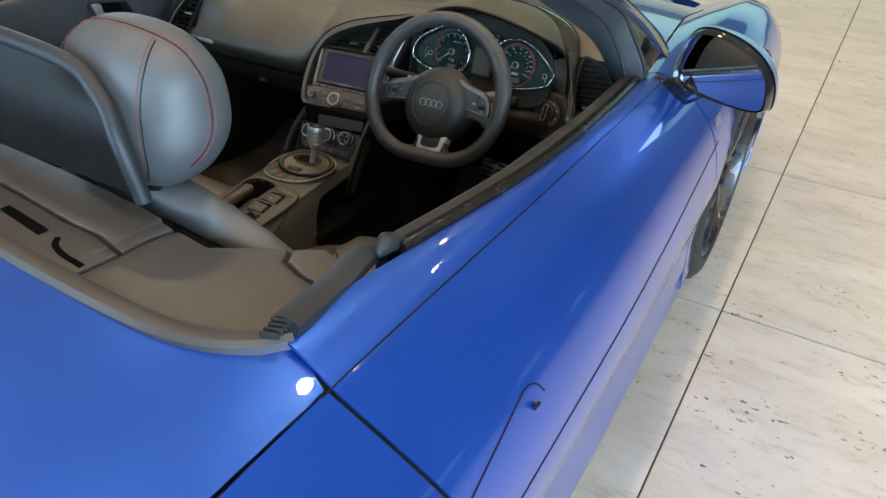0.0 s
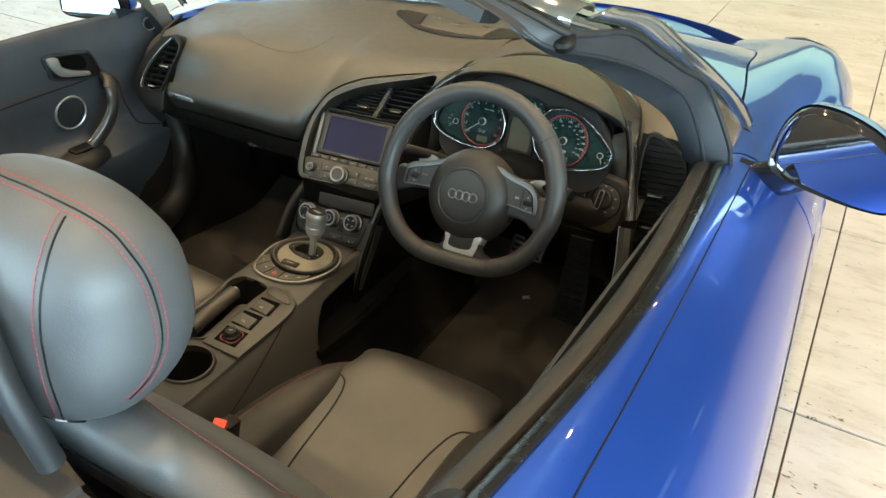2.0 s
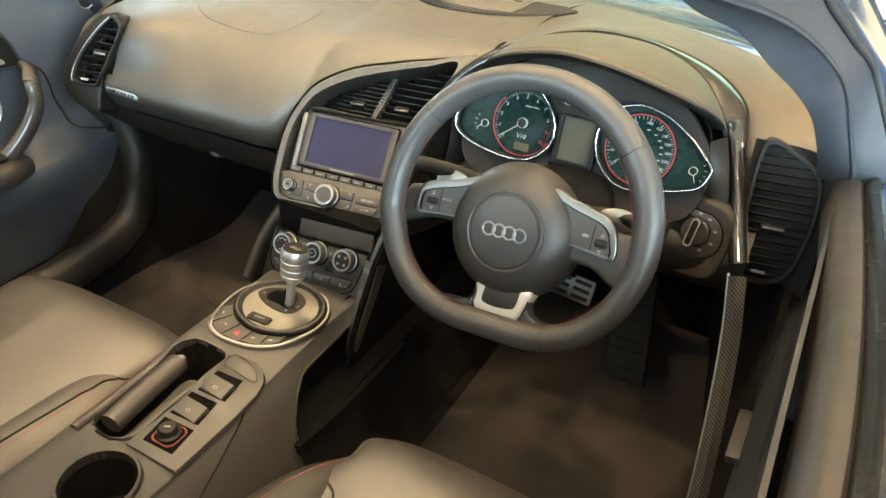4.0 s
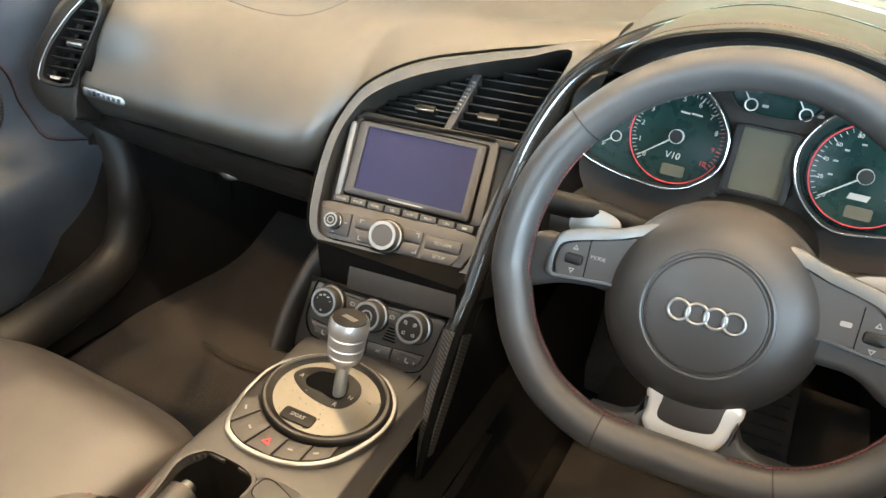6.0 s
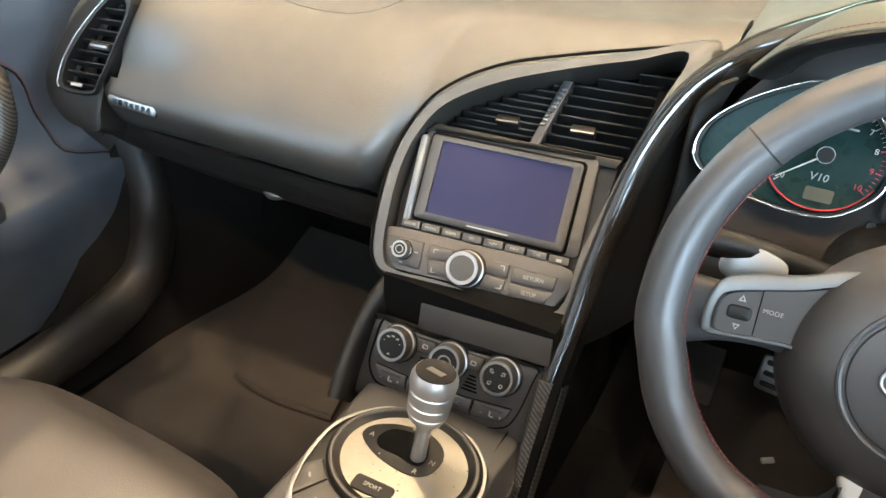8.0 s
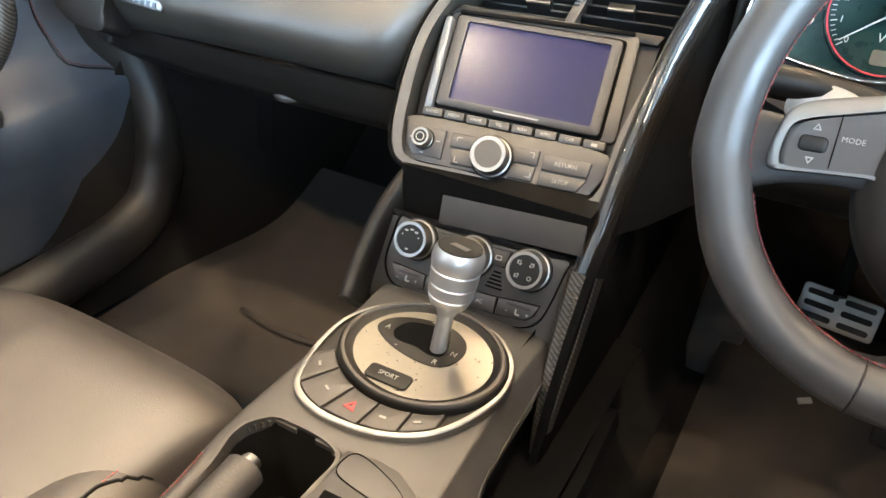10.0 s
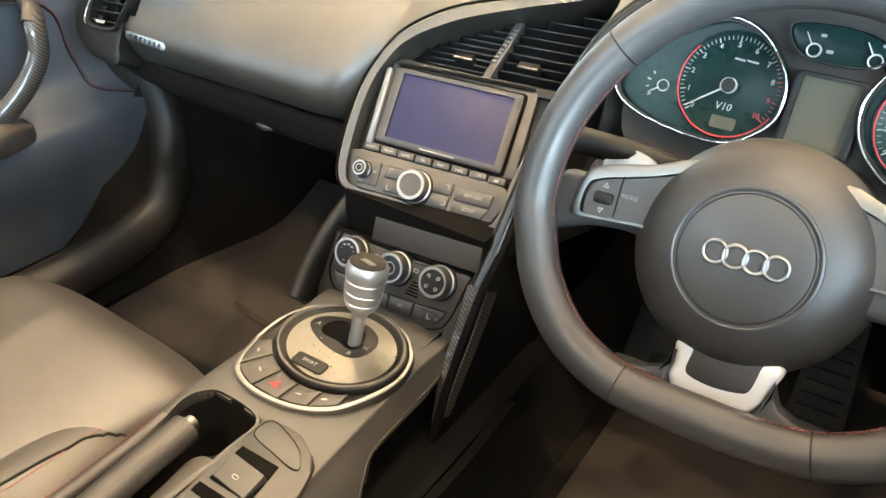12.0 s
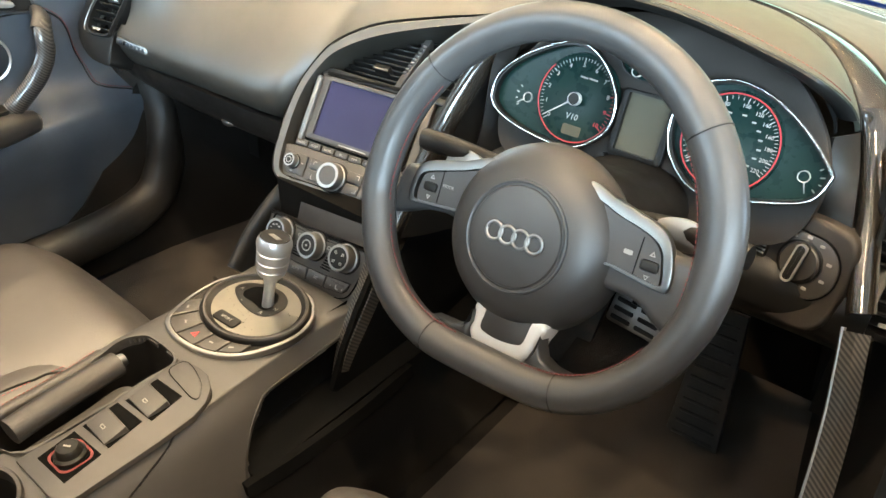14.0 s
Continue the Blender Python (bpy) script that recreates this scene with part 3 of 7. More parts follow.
part("rear_bumper", thicken(loft([[(-.80, -2.29, .80), (-.4, -2.36, .84), (0, -2.38, .85), (.4, -2.36, .84), (.80, -2.29, .80)],
                                  [(-.85, -2.29, .5), (-.4, -2.40, .5), (0, -2.42, .5), (.4, -2.40, .5), (.85, -2.29, .5)],
                                  [(-.80, -2.26, .2), (-.4, -2.32, .2), (0, -2.34, .2), (.4, -2.32, .2), (.80, -2.26, .2)]], 24, 10), 0.004), PAINT, car)
# headlamps set into the fenders
for side in (1, -1):
    lamp_pts = [[V(flank(y, v, side)) + V(0.003 * side, 0, 0.004) for v in (1.0, 1.4, 1.8, 2.2)] for y in (1.42, 1.5, 1.58, 1.66, 1.74)]
    hl = part("headlight", grid(lamp_pts), GLASS, car, "clear headlight cover")
    part("reflector", grid([[p - V(0.02 * side, 0, 0.02) for p in r] for r in lamp_pts]), CHROME, hl)

# underbody, so that nothing shines through
part("floor_pan", block(-0.80, 0.80, -2.1, 1.85, 0.10, 0.13), BLACK, car)
part("bulkhead", block(-0.72, 0.72, -1.02, -0.99, 0.13, 0.86), BLACK, car)
part("engine_bay_liner", block(-0.70, 0.70, 0.86, 0.88, 0.13, 0.66), BLACK, car)


# rear deck and the tonneau round the cockpit's back
def rim_y(x):
    a = abs(x)
    return -0.985 if a < 0.45 else hermite([.45, .55, .63, .68, .72, .738, .803], [-.985, -.980, -.968, -.947, -.912, -.882, -.905], a)


def deck_z(x):
    return 0.932 - 0.062 * (abs(x) / 0.74) ** 3


NX = 56
xs = [-0.750 + 1.5 * j / NX for j in range(NX + 1)]
rows = []
for i in range(25):
    f = i / 24
    row = []
    for x in xs:
        X = x / 0.75 * (0.799 + 0.008 * f)
        y0 = rim_y(X) - 0.006
        y = y0 + (-2.285 - .085 * (1 - (abs(x) / .75) ** 2) - y0) * f
        zz = hermite(ST_Y, [s[1][1][1] for s in STATIONS], max(y, -2.29))
        a = abs(X) / 0.80
        z = zz + (deck_z(0) - 0.845) * (1 - a ** 3) * (1 - 0.55 * f) + 0.0
        row.append(V(X, y, z))
    rows.append(row)
part("rear_deck", thicken(grid(rows), 0.004), PAINT, car, "blue metallic rear deck panel", 50)
rows = [[(lambda e: V(e.x * sx, e.y, e.z))(flank(-0.965 - 1.315 * i / 20, 1.0)) + V(-0.012 * sx, 0, -0.014) for sx in (1,)] + [(lambda e: V(e.x, e.y, e.z))(flank(-0.965 - 1.315 * i / 20, 1.0)) + V(0.010, 0, -0.016)] for i in range(21)]
part("shut_line_lining", grid(rows), RUBBER, car)
rows = [[V(-p.x, p.y, p.z) for p in r] for r in rows]
part("shut_line_lining", grid(rows), RUBBER, car)

# brown-grey rim that borders the tonneau
path = [V(x, rim_y(x), deck_z(x) - 0.002) for x in [-.736 + 1.472 * i / 80 for i in range(81)]]
part("tonneau_rim", sweep(path, [(-.022, -.012), (-.019, .002), (-.010, .006), (.003, .006), (.009, .0), (.009, -.012)]), TRIM, car, "brown-grey plastic rim round the tonneau")


def front_y(x):
    return -0.825 if abs(x) < 0.58 else -0.825 + 0.095 * min(1, (abs(x) - 0.58) / 0.11)


# gaps between the padded panels of the cover, pressed into its surface
COVER_GAPS = [[(.490, -.975), (.494, -.950), (.498, -.904), (.497, -.850), (.500, -.815)], [(.10, -.888), (.30, -.896), (.394, -.901), (.450, -.897), (.498, -.904)], [(.622, -.745), (.640, -.782), (.668, -.790), (.705, -.790)]]


def gap_distance(x, y):
    best = 1.0
    for line in COVER_GAPS:
        for (ax, ay), (bx, by) in zip(line, line[1:]):
            dx, dy = bx - ax, by - ay
            t = max(0.0, min(1.0, ((x - ax) * dx + (y - ay) * dy) / (dx * dx + dy * dy)))
            best = min(best, math.hypot(x - ax - t * dx, y - ay - t * dy))
    return best


rows = []
half = [0.5 * j / 60 for j in range(60)] + [0.5 + 0.04 * j / 40 for j in range(40)] + [0.54 + 0.21 * j / 80 for j in range(81)]
fine = [-x for x in half[:0:-1]] + half
for i in range(101):
    f = i / 100
    row = []
    for x in fine:
        p = V(x * 0.955, front_y(x) + (rim_y(x * 0.955) + 0.022 - front_y(x)) * f, deck_z(x) - 0.006 - 0.012 * (1 - f) ** 2 * (1 if abs(x) > 0.5 else 0.4))
        d = gap_distance(abs(p.x), p.y)
        p.z -= 0.0105 * math.exp(-(d / 0.0025) ** 4) + 0.0018 * math.exp(-(d / 0.010) ** 2)
        row.append(p)
    rows.append(row)
cover = part("tonneau_cover", thicken(grid(rows), 0.004), TRIM, car, "brown-grey padded tonneau cover behind the seats")
for side in (1, -1):
    s = side
    part("latch_slot", box(.082, .013, .006, Matrix.Translation((s * .362, -.931, .9168)) @ pose(0, 0, 0, 0, 2.5 * s, -4 * s), .002), DARKVOID, car)
    recess = dropped(spline([(.424, -.931, 0), (.434, -.941, 0), (.456, -.947, 0), (.486, -.947, 0)], 20), tree_of(cover), -.0025)
    part("latch_recess", tube([V(s * p.x, p.y, p.z) for p in recess], .0048, 10), DARKVOID, car)
    # hinge cover strip between tonneau and door
    strip = sweep([V(s * .728, -.882, .882), V(s * .722, -.83, .876), V(s * .716, -.77, .868), V(s * .708, -.735, .866), V(s * .702, -.70, .862), V(s * .705, -.675, .850)],
                  [(-.020, -.012), (-.018, .002), (-.006, .007), (.010, .006), (.018, .0), (.018, -.012)])
    part("hinge_cover", strip, PILLAR, car)
    part("belt_guide", blob([(V(s * .724, -.700, .868), V(.006, 0, 0), V(0, 0, .008)), (V(s * .722, -.682, .870), V(.013, 0, 0), V(0, 0, .014)),
                             (V(s * .722, -.660, .862), V(.012, 0, 0), V(0, 0, .012)), (V(s * .724, -.640, .852), V(.006, 0, 0), V(0, 0, .006))], 12, 14), PILLAR, car)
    for k in range(4):
        part("sealing_rib", box(.022, .0035, .008, Matrix.Translation((s * .728, -.886 - .007 * k, .886 - .001 * k)) @ pose(0, 0, 0, 0, 0, 20 * s), .001), RUBBER, car)

# wind deflector behind the seats
wd = part("wind_deflector", thicken(loft([[(-.46, -.835, .93), (-.2, -.835, .93), (.2, -.835, .93), (.462, -.832, .93)],
                                          [(-.44, -.838, 1.02), (-.2, -.838, 1.02), (.2, -.838, 1.02), (.44, -.834, 1.02)],
                                          [(-.36, -.815, 1.072), (-.2, -.82, 1.085), (.2, -.82, 1.085), (.37, -.812, 1.065)]], 40, 20), 0.003), BLACK, car, "black mesh wind deflector panel")
part("deflector_frame", tube(spline([(-.462, -.832, .925), (-.445, -.836, 1.0), (-.41, -.825, 1.055), (-.33, -.815, 1.085), (0, -.82, 1.095), (.33, -.815, 1.082), (.41, -.822, 1.050), (.445, -.834, 1.0), (.462, -.832, .925)], 60), 0.011, 12), PILLAR, wd)

# windscreen, its frame and pillars
rows = [[screen_base(-.92 + 1.84 * j / 30).lerp(screen_head(-.92 + 1.84 * j / 30), k / 14) + V(0, 0.02 * math.sin(math.pi * k / 14), 0.022 * math.sin(math.pi * k / 14)) for j in range(31)] for k in range(15)]
ws = part("windscreen", thicken(grid(rows), 0.004), GLASS, car, "clear curved windscreen glass")
ws.visible_shadow = False
head = [screen_head(-1 + 2 * j / 40) for j in range(41)]
RAIL_O = [(0, -.030, 1.186), (.2, -.034, 1.181), (.36, -.045, 1.166), (.48, -.062, 1.147), (.56, -.078, 1.132), (.600, -.082, 1.126)]
RAIL_I = [(0, -.104, 1.190), (.2, -.108, 1.184), (.36, -.122, 1.168), (.48, -.142, 1.146), (.55, -.152, 1.130), (.590, -.140, 1.116)]
o_ = spline([(-x, y, z) for x, y, z in RAIL_O[:0:-1]] + RAIL_O, 60)
i_ = spline([(-x, y, z) for x, y, z in RAIL_I[:0:-1]] + RAIL_I, 60)
part("header_rail", thicken(grid([[a + V(0, 0, -.008)] + [a.lerp(b, q) + V(0, 0, .011 * math.sin(math.pi * q) ** .6) for q in (0, .1, .3, .5, .7, .9, 1)] + [b + V(0, .004, -.010)] for a, b in zip(o_, i_)]), .003), FRAMESILVER, car, "silver-painted windscreen header rail", 60)
part("header_trim", sweep([p + V(0, -.042, -.028) for p in head if abs(p.x) < .515], [(-.040, -.004), (-.034, .010), (.034, .010), (.040, -.006), (.0, -.016)]), PILLAR, car, "slate padded windscreen header trim")
for s in (1, -1):
    P = lambda x, y, z: V(s * x, y, z)
    edge = spline([P(.497, -.186, 1.147), P(.556, -.172, 1.123), P(.592, -.142, 1.102), P(.628, -.020, 1.078), P(.652, .070, 1.029), P(.677, .157, .980), P(.700, .240, .935), P(.730, .268, .872), P(.757, .282, .812), P(.765, .286, .770)], 40)
    rib = spline([P(.489, -.200, 1.145), P(.541, -.188, 1.114), P(.576, -.166, 1.088), P(.611, -.065, 1.053), P(.636, .023, 1.018), P(.662, .118, .970), P(.684, .200, .917), P(.704, .250, .850), P(.722, .266, .796), P(.728, .272, .765)], 40)
    lip_ = spline([P(.480, -.215, 1.150), P(.525, -.206, 1.128), P(.550, -.192, 1.104), P(.570, -.125, 1.064), P(.594, -.040, 1.028), P(.617, .045, .977), P(.640, .128, .928), P(.661, .204, .874), P(.678, .264, .806), P(.684, .285, .770)], 40)
    rows = []
    for k in range(40):
        a, b, c = edge[k], rib[k], lip_[k]
        under = (a + c) / 2 + P(.010, .030, -.004)
        rows.append([a + (b - a) * q + V(0, 0, .006 * math.sin(math.pi * q)) for q in (0, .25, .5, .75)] + [b + (c - b) * q + P(-.002, -.004, .004) * math.sin(math.pi * q) for q in (0, .33, .66, 1)] + [under])
    part("pillar_trim", grid(rows, True, True), PILLAR, car, "slate leather-covered windscreen pillar trim", 28)
    # bead added along the rib so that it catches a highlight
    part("rib_highlight_bead", tube([p + P(-.001, -.001, .003) for p in rib][4:], 0.0032, 8), PILLAR, car)
    part("pillar_gasket", tube([p + P(.003, .004, .001) for p in edge], 0.0045, 10), RUBBER, car)
    outer_ = spline([P(.614, -.072, 1.124), P(.645, .023, 1.092), P(.668, .108, 1.041), P(.702, .228, .968), P(.739, .353, .880), P(.759, .426, .815), P(.764, .440, .800)], 30)
    inner_ = spline([P(.600, -.120, 1.112), P(.628, -.020, 1.080), P(.654, .070, 1.031), P(.684, .172, .974), P(.720, .290, .905), P(.750, .375, .838), P(.760, .405, .806)], 30)
    rows = [[b + P(-.006, .002, -.004), b, b.lerp(a, .25) + P(.003, 0, .001), b.lerp(a, .5) + P(.004, 0, .001), b.lerp(a, .75) + P(.003, 0, .001), a, a + P(.002, .006, -.006)] for a, b in zip([p + P(.007, .004, .002) for p in outer_], [b.lerp(a, .30) for a, b in zip(outer_, inner_)])]
    part("pillar_outer", thicken(grid(rows), .004), FRAMESILVER, car, "silver-painted outer windscreen pillar", 60)
    part("latch_socket", lathe([(0, .004), (.012, .004), (.016, 0), (.016, -.008), (0, -.008)], Matrix.Translation(P(.588, -.150, 1.098)) @ pose(0, 0, 0, 30, 0, 0), 16), BLACK, car)
    # quarter light in front of the pillar
    tri = part("quarter_glass", thicken(grid([[P(.757, .286, .800), P(.762, .35, .795), P(.760, .405, .806)], [P(.732, .270, .868), P(.742, .318, .855), P(.750, .375, .838)], [P(.704, .244, .930), P(.708, .256, .922), P(.712, .268, .915)]]), 0.004), GLASS, car, "small fixed quarter glass")
    tri.visible_shadow = False

# belt seals and inner door rail
for s, d in ((1, door_right), (-1, door_left)):
    ys = [.36 - 1.03 * i / 30 for i in range(31)]
    lift = 0.0 if s > 0 else 0.030
    out = [flank(y, 0.0, s) + V(0, 0, lift * 0.4) for y in ys]
    part("belt_seal", sweep(out, [(s * a, b) for a, b in ((-.001, -.010), (-.001, .007), (.004, .011), (.011, .009), (.017, .003), (.022, -.004), (.022, -.03))]), SEALBLACK, d, "glossy black window slot seal along the door top")
    if s > 0:
        part("door_top_rail", sweep(out, [(a, b) for a, b in ((.018, -.06), (.019, .000), (.023, .005), (.034, .006), (.044, .001), (.050, -.010), (.052, -.06))]), SOFT, d, "soft grey-brown door top rail")

# thin black line paints the shade along the lower door crease
part("lower_crease_shade", tube([flank(-.80 + 1.20 * k / 30, 4.35 - .9 * k / 30) + V(.0004, 0, 0) for k in range(31)], .0011, 6), BLACK, door_right)
# keyhole, handle recess and badge on the side
groove = [flank(-.84, 3.3), flank(-.80, 3.2), flank(-.74, 3.05), flank(-.68, 2.9), flank(-.652, 2.85), flank(-.630, 2.95), flank(-.62, 3.15)]
part("handle_groove", tube([p + V(.0006, 0, 0) for p in spline(groove, 40)], 0.0013, 6), BLACK, door_right, "fine dark shut line round the door handle flap")
part("keyhole", box(.006, .010, .024, Matrix.Translation(flank(-.652, 3.2) + V(.001, 0, 0)) @ pose(0, 0, 0, 10, 25, 0), .003), BLACK, door_right)
p0 = flank(.415, 2.95)
letters("V10", 0.036, plane_at(p0 + V(.004, 0, .002), (-0.03, 1, -.02), (-.45, 0, 1)), CHROME, fender_right, "fender_badge", shear=0.2)

# door mirrors
for s, d in ((1, door_right), (-1, door_left)):
    o = V(s * .935, .262, .845)
    m = plane_at(o, (.985, -.17, 0), (0, .0, 1)) if s > 0 else plane_at(o, (.985, .17, 0), (0, .0, 1))
    shape = smooth2([(s * x, z) for x, z in ((-.098, -.048), (-.104, .010), (-.080, .062), (-.030, .072), (.040, .052), (.088, .012), (.104, -.040), (.090, -.066), (.0, -.068))], 40)
    cx, cz = 0.0, -0.005
    rings = []
    for depth, k in ((-.022, .940), (.008, .955), (.012, .972), (.006, 1.0), (-.012, 1.035), (-.045, .99), (-.085, .78), (-.105, .42), (-.110, .05)):
        rings.append([V((x - cx) * k + cx, (z - cz) * k + cz, depth) for x, z in shape])
    bm = grid(rings, True, True)
    bm.transform(m)
    mir = part("door_mirror", bm, GLOSSBLACK, d, "gloss black door mirror housing")
    cap = grid([[V((x - cx) * k + cx, (z - cz) * k + cz + .001, depth) for x, z in shape] for depth, k in ((-.020, 1.055), (-.048, 1.005), (-.088, .80), (-.108, .44), (-.114, .04))], True)
    cap.transform(m)
    part("mirror_cap", cap, PAINT, mir)
    gl = slab([(x * .935, (z - cz) * .935 + cz) for x, z in shape], -.008, .0, m @ pose(0, 0, -.003, -6, -5 * s, 0))
    part("mirror_glass", gl, MIRROR, mir, "rear-view mirror glass")
    arm = sweep(spline([V(s * .775, .315, .755), V(s * .812, .315, .752), V(s * .855, .300, .775), V(s * .885, .290, .80)], 14), circle(.020, 12, .034), up=(0, 0, 1))
    part("mirror_arm", arm, GLOSSBLACK, mir)

# wheels


def car_wheel(x, y, r, w, s):
    m = Matrix.Translation((x, y, r)) @ Matrix.Rotation(radians(90 * s), 4, "Y")
    h = w / 2
    rr = r - 0.085
    tyre = part("wheel", lathe([(rr, -h), (r - .03, -h), (r - .006, -h + .02), (r, -h + .035), (r, h - .035), (r - .006, h - .02), (r - .03, h - .004), (rr + .01, h), (rr, h - .012), (rr, -h)], m, 56), RUBBER, car, "black low-profile tyre on a dark multi-spoke alloy wheel")
    part("rim", lathe([(rr + .004, h - .006), (rr - .008, h - .004), (rr - .016, h - .02), (rr - .02, -h + .02), (rr - .02, -h)], m, 56), WHEELGREY, tyre)
    part("brake_disc", lathe([(.05, h - .09), (.17, h - .09), (.17, h - .11), (.05, h - .11)], m, 40), SATIN, tyre)
    part("hub_cap", lathe([(0, h - .012), (.028, h - .014), (.034, h - .024), (.034, h - .06)], m, 24), BLACK, tyre)
    for k in range(5):
        for da in (-.13, .13):
            a = 2 * math.pi * k / 5 + da
            b = 2 * math.pi * k / 5 + da * .55
            pts = [V(.030 * math.cos(b), .030 * math.sin(b), h - .030), V(.12 * math.cos(a), .12 * math.sin(a), h - .018), V((rr - .012) * math.cos(a * 1.0 + da * .25), (rr - .012) * math.sin(a * 1.0 + da * .25), h - .016)]
            bm = sweep(spline(pts, 8), [(-.011, -.012), (-.009, .004), (.009, .004), (.011, -.012)])
            bm.transform(m)
            part("spoke", bm, WHEELGREY, tyre)


for s in (1, -1):
    car_wheel(s * .822, .815, .340, .235, s)
    car_wheel(s * .815, -1.62, .335, .295, s)
    for y, r, v in ((.815, .385, 5), (-1.62, .385, 5)):
        arc = [V(s * .915, y + (r - .004) * math.cos(a), .337 + (r - .004) * math.sin(a)) for a in [math.pi * k / 30 for k in range(31)]]
        rows = [[p, V(s * .60, p.y, p.z)] for p in arc]
        part("wheel_arch_liner", grid(rows), BLACK, car)

# ---------------------------------------------------------------- cockpit: floor, sides, dashboard
part("carpet", loft([[(-.70, -.95, .16), (-.3, -.95, .16), (0, -.95, .17), (.3, -.95, .16), (.70, -.95, .16)],
                     [(-.70, 0, .155), (-.3, 0, .155), (0, 0, .165), (.3, 0, .155), (.70, 0, .155)],
                     [(-.70, .45, .158), (-.3, .45, .158), (0, .45, .165), (.3, .45, .158), (.70, .45, .158)],
                     [(-.70, .66, .30), (-.3, .66, .30), (0, .66, .30), (.3, .66, .30), (.70, .66, .30)],
                     [(-.70, .76, .50), (-.3, .76, .50), (0, .76, .50), (.3, .76, .50), (.70, .76, .50)]], 24, 30), CARPET, car, "charcoal footwell carpet")
for s in (1, -1):
    mat = part("floor_mat", thicken(loft([[(s * .20, -.10, .168), (s * .40, -.10, .168), (s * .67, -.10, .168)],
                                          [(s * .20, .26, .168), (s * .40, .26, .168), (s * .67, .26, .168)],
                                          [(s * .20, .44, .176), (s * .40, .44, .178), (s * .66, .44, .178)],
                                          [(s * .21, .56, .245), (s * .40, .56, .25), (s * .65, .56, .25)]], 16, 24), 0.006), MATCARPET, car, "black carpet floor mat")
    part("footwell_side", thicken(loft([[(s * .70, -.60, .17), (s * .71, -.60, .22), (s * .715, -.60, .28)],
                                        [(s * .70, .0, .17), (s * .71, .0, .22), (s * .715, .0, .28)],
                                        [(s * .66, .32, .17), (s * .675, .34, .45), (s * .69, .34, .64)],
                                        [(s * .55, .74, .17), (s * .56, .74, .45), (s * .57, .74, .62)]], 16, 24), 0.01), CARPET, car, "carpeted footwell side")
part("tunnel", thicken(loft([[(-.150, y, .165), (-.128, y, .26), (-.108, y, z1 - .05), (-.085, y, z1), (0, y, z1), (.085, y, z1), (.112, y, z1 - .05), (.140, y, .26), (.168, y, .165)] for y, z1 in ((.03, .43), (.10, .46), (.25, .50), (.45, .54), (.74, .58))], 40, 16), .005), CARPET, car, "black carpeted centre tunnel")
# raised strip of the passenger footwell by the tunnel, and the foot rest fold of the mat
part("footrest", thicken(loft([[(-.475, .198, .196), (-.40, .192, .188), (-.28, .203, .190)], [(-.482, .212, .192), (-.40, .206, .184), (-.285, .217, .186)], [(-.510, .29, .204), (-.42, .29, .204), (-.30, .30, .204)],
                               [(-.545, .383, .226), (-.45, .39, .232), (-.32, .40, .232)]], 14, 20), 0.008), MATCARPET, car, "folded black mat on the passenger footrest")


def dash_section(x):
    """Dash profile in the plane of x: from the screen's foot over the top, down the face, and under."""
    a = abs(x)
    foot = screen_base(max(-1, min(1, x / .775)))
    bend = max(0.0, (a - .45) / .25)
    fy = .150 - .004 * bend
    q = max(0.0, min(1.0, (a - .40) / .13)) if x < 0 else 0.0
    swell = q * q * (3 - 2 * q)
    return [(x, foot.y - .03, foot.z - .004), (x, foot.y * .62 + .10, .826 - .012 * bend), (x, .355 + .02 * bend, .818 - .02 * bend), (x, .255 + .02 * bend - .044 * swell, .788 - .025 * bend + .012 * swell),
            (x, fy + .028 - .003 * swell, .722 - .006 * bend), (x, fy + .002, .684), (x, fy + .010, .655 - .006 * bend), (x, fy + .028, .634 - .008 * bend), (x, fy + .050, .626 - .01 * bend)]


POD = plane_at((-.0135, .195, .6715), (.162, .023, 0), (0, .589, .808))
POD_TOP = [(-.108, .050), (-.090, .084), (-.050, .113), (.0, .132), (.060, .147), (.115, .160), (.165, .172), (.205, .18)]


def dash_over_pod(r, s):
    """Dash profile above the centre pod, ending under the pod's rim."""
    e = POD @ V(r, s, .004)
    foot = screen_base(e.x / .775)
    a = V(e.x, foot.y - .03, foot.z - .004)
    b = V(e.x, foot.y * .62 + .10, .826)
    c = V(e.x, max(.36, e.y + .10), .822)
    return [a, b, c, c.lerp(e, .3) + V(0, 0, .010), c.lerp(e, .55) + V(0, 0, .013), c.lerp(e, .78) + V(0, 0, .010), c.lerp(e, .92) + V(0, 0, .005), e]


# the side vent's plane and outline at the passenger's end
mL = plane_at((-.590, .157, .722), (1, .15, 0), (0, .55, 1))
oval = smooth2([(0.0302, 0.0859), (0.0427, 0.0953), (0.0592, 0.0847), (0.0620, 0.0734), (0.0573, 0.0516), (0.0468, 0.0245), (0.0358, -0.0068), (0.0270, -0.0291), (0.0204, -0.0421), (-0.0112, -0.0454), (-0.0315, -0.0422), (-0.0380, -0.0324), (-0.0348, -0.0090), (-0.0199, 0.0219), (0.0059, 0.0602)], 60)
dash_bm = loft([dash_section(x) for x in (-.665, -.60, -.50, -.40, -.28, -.18, -.145)] + [dash_over_pod(*q) for q in POD_TOP], 60, 64)
soft_verts = [v for v in dash_bm.verts if -.34 < v.co.x < -.01 and not v.is_boundary]
for k in range(40):
    bmesh.ops.smooth_vert(dash_bm, verts=soft_verts, factor=.5, use_axis_x=True, use_axis_y=True, use_axis_z=True)
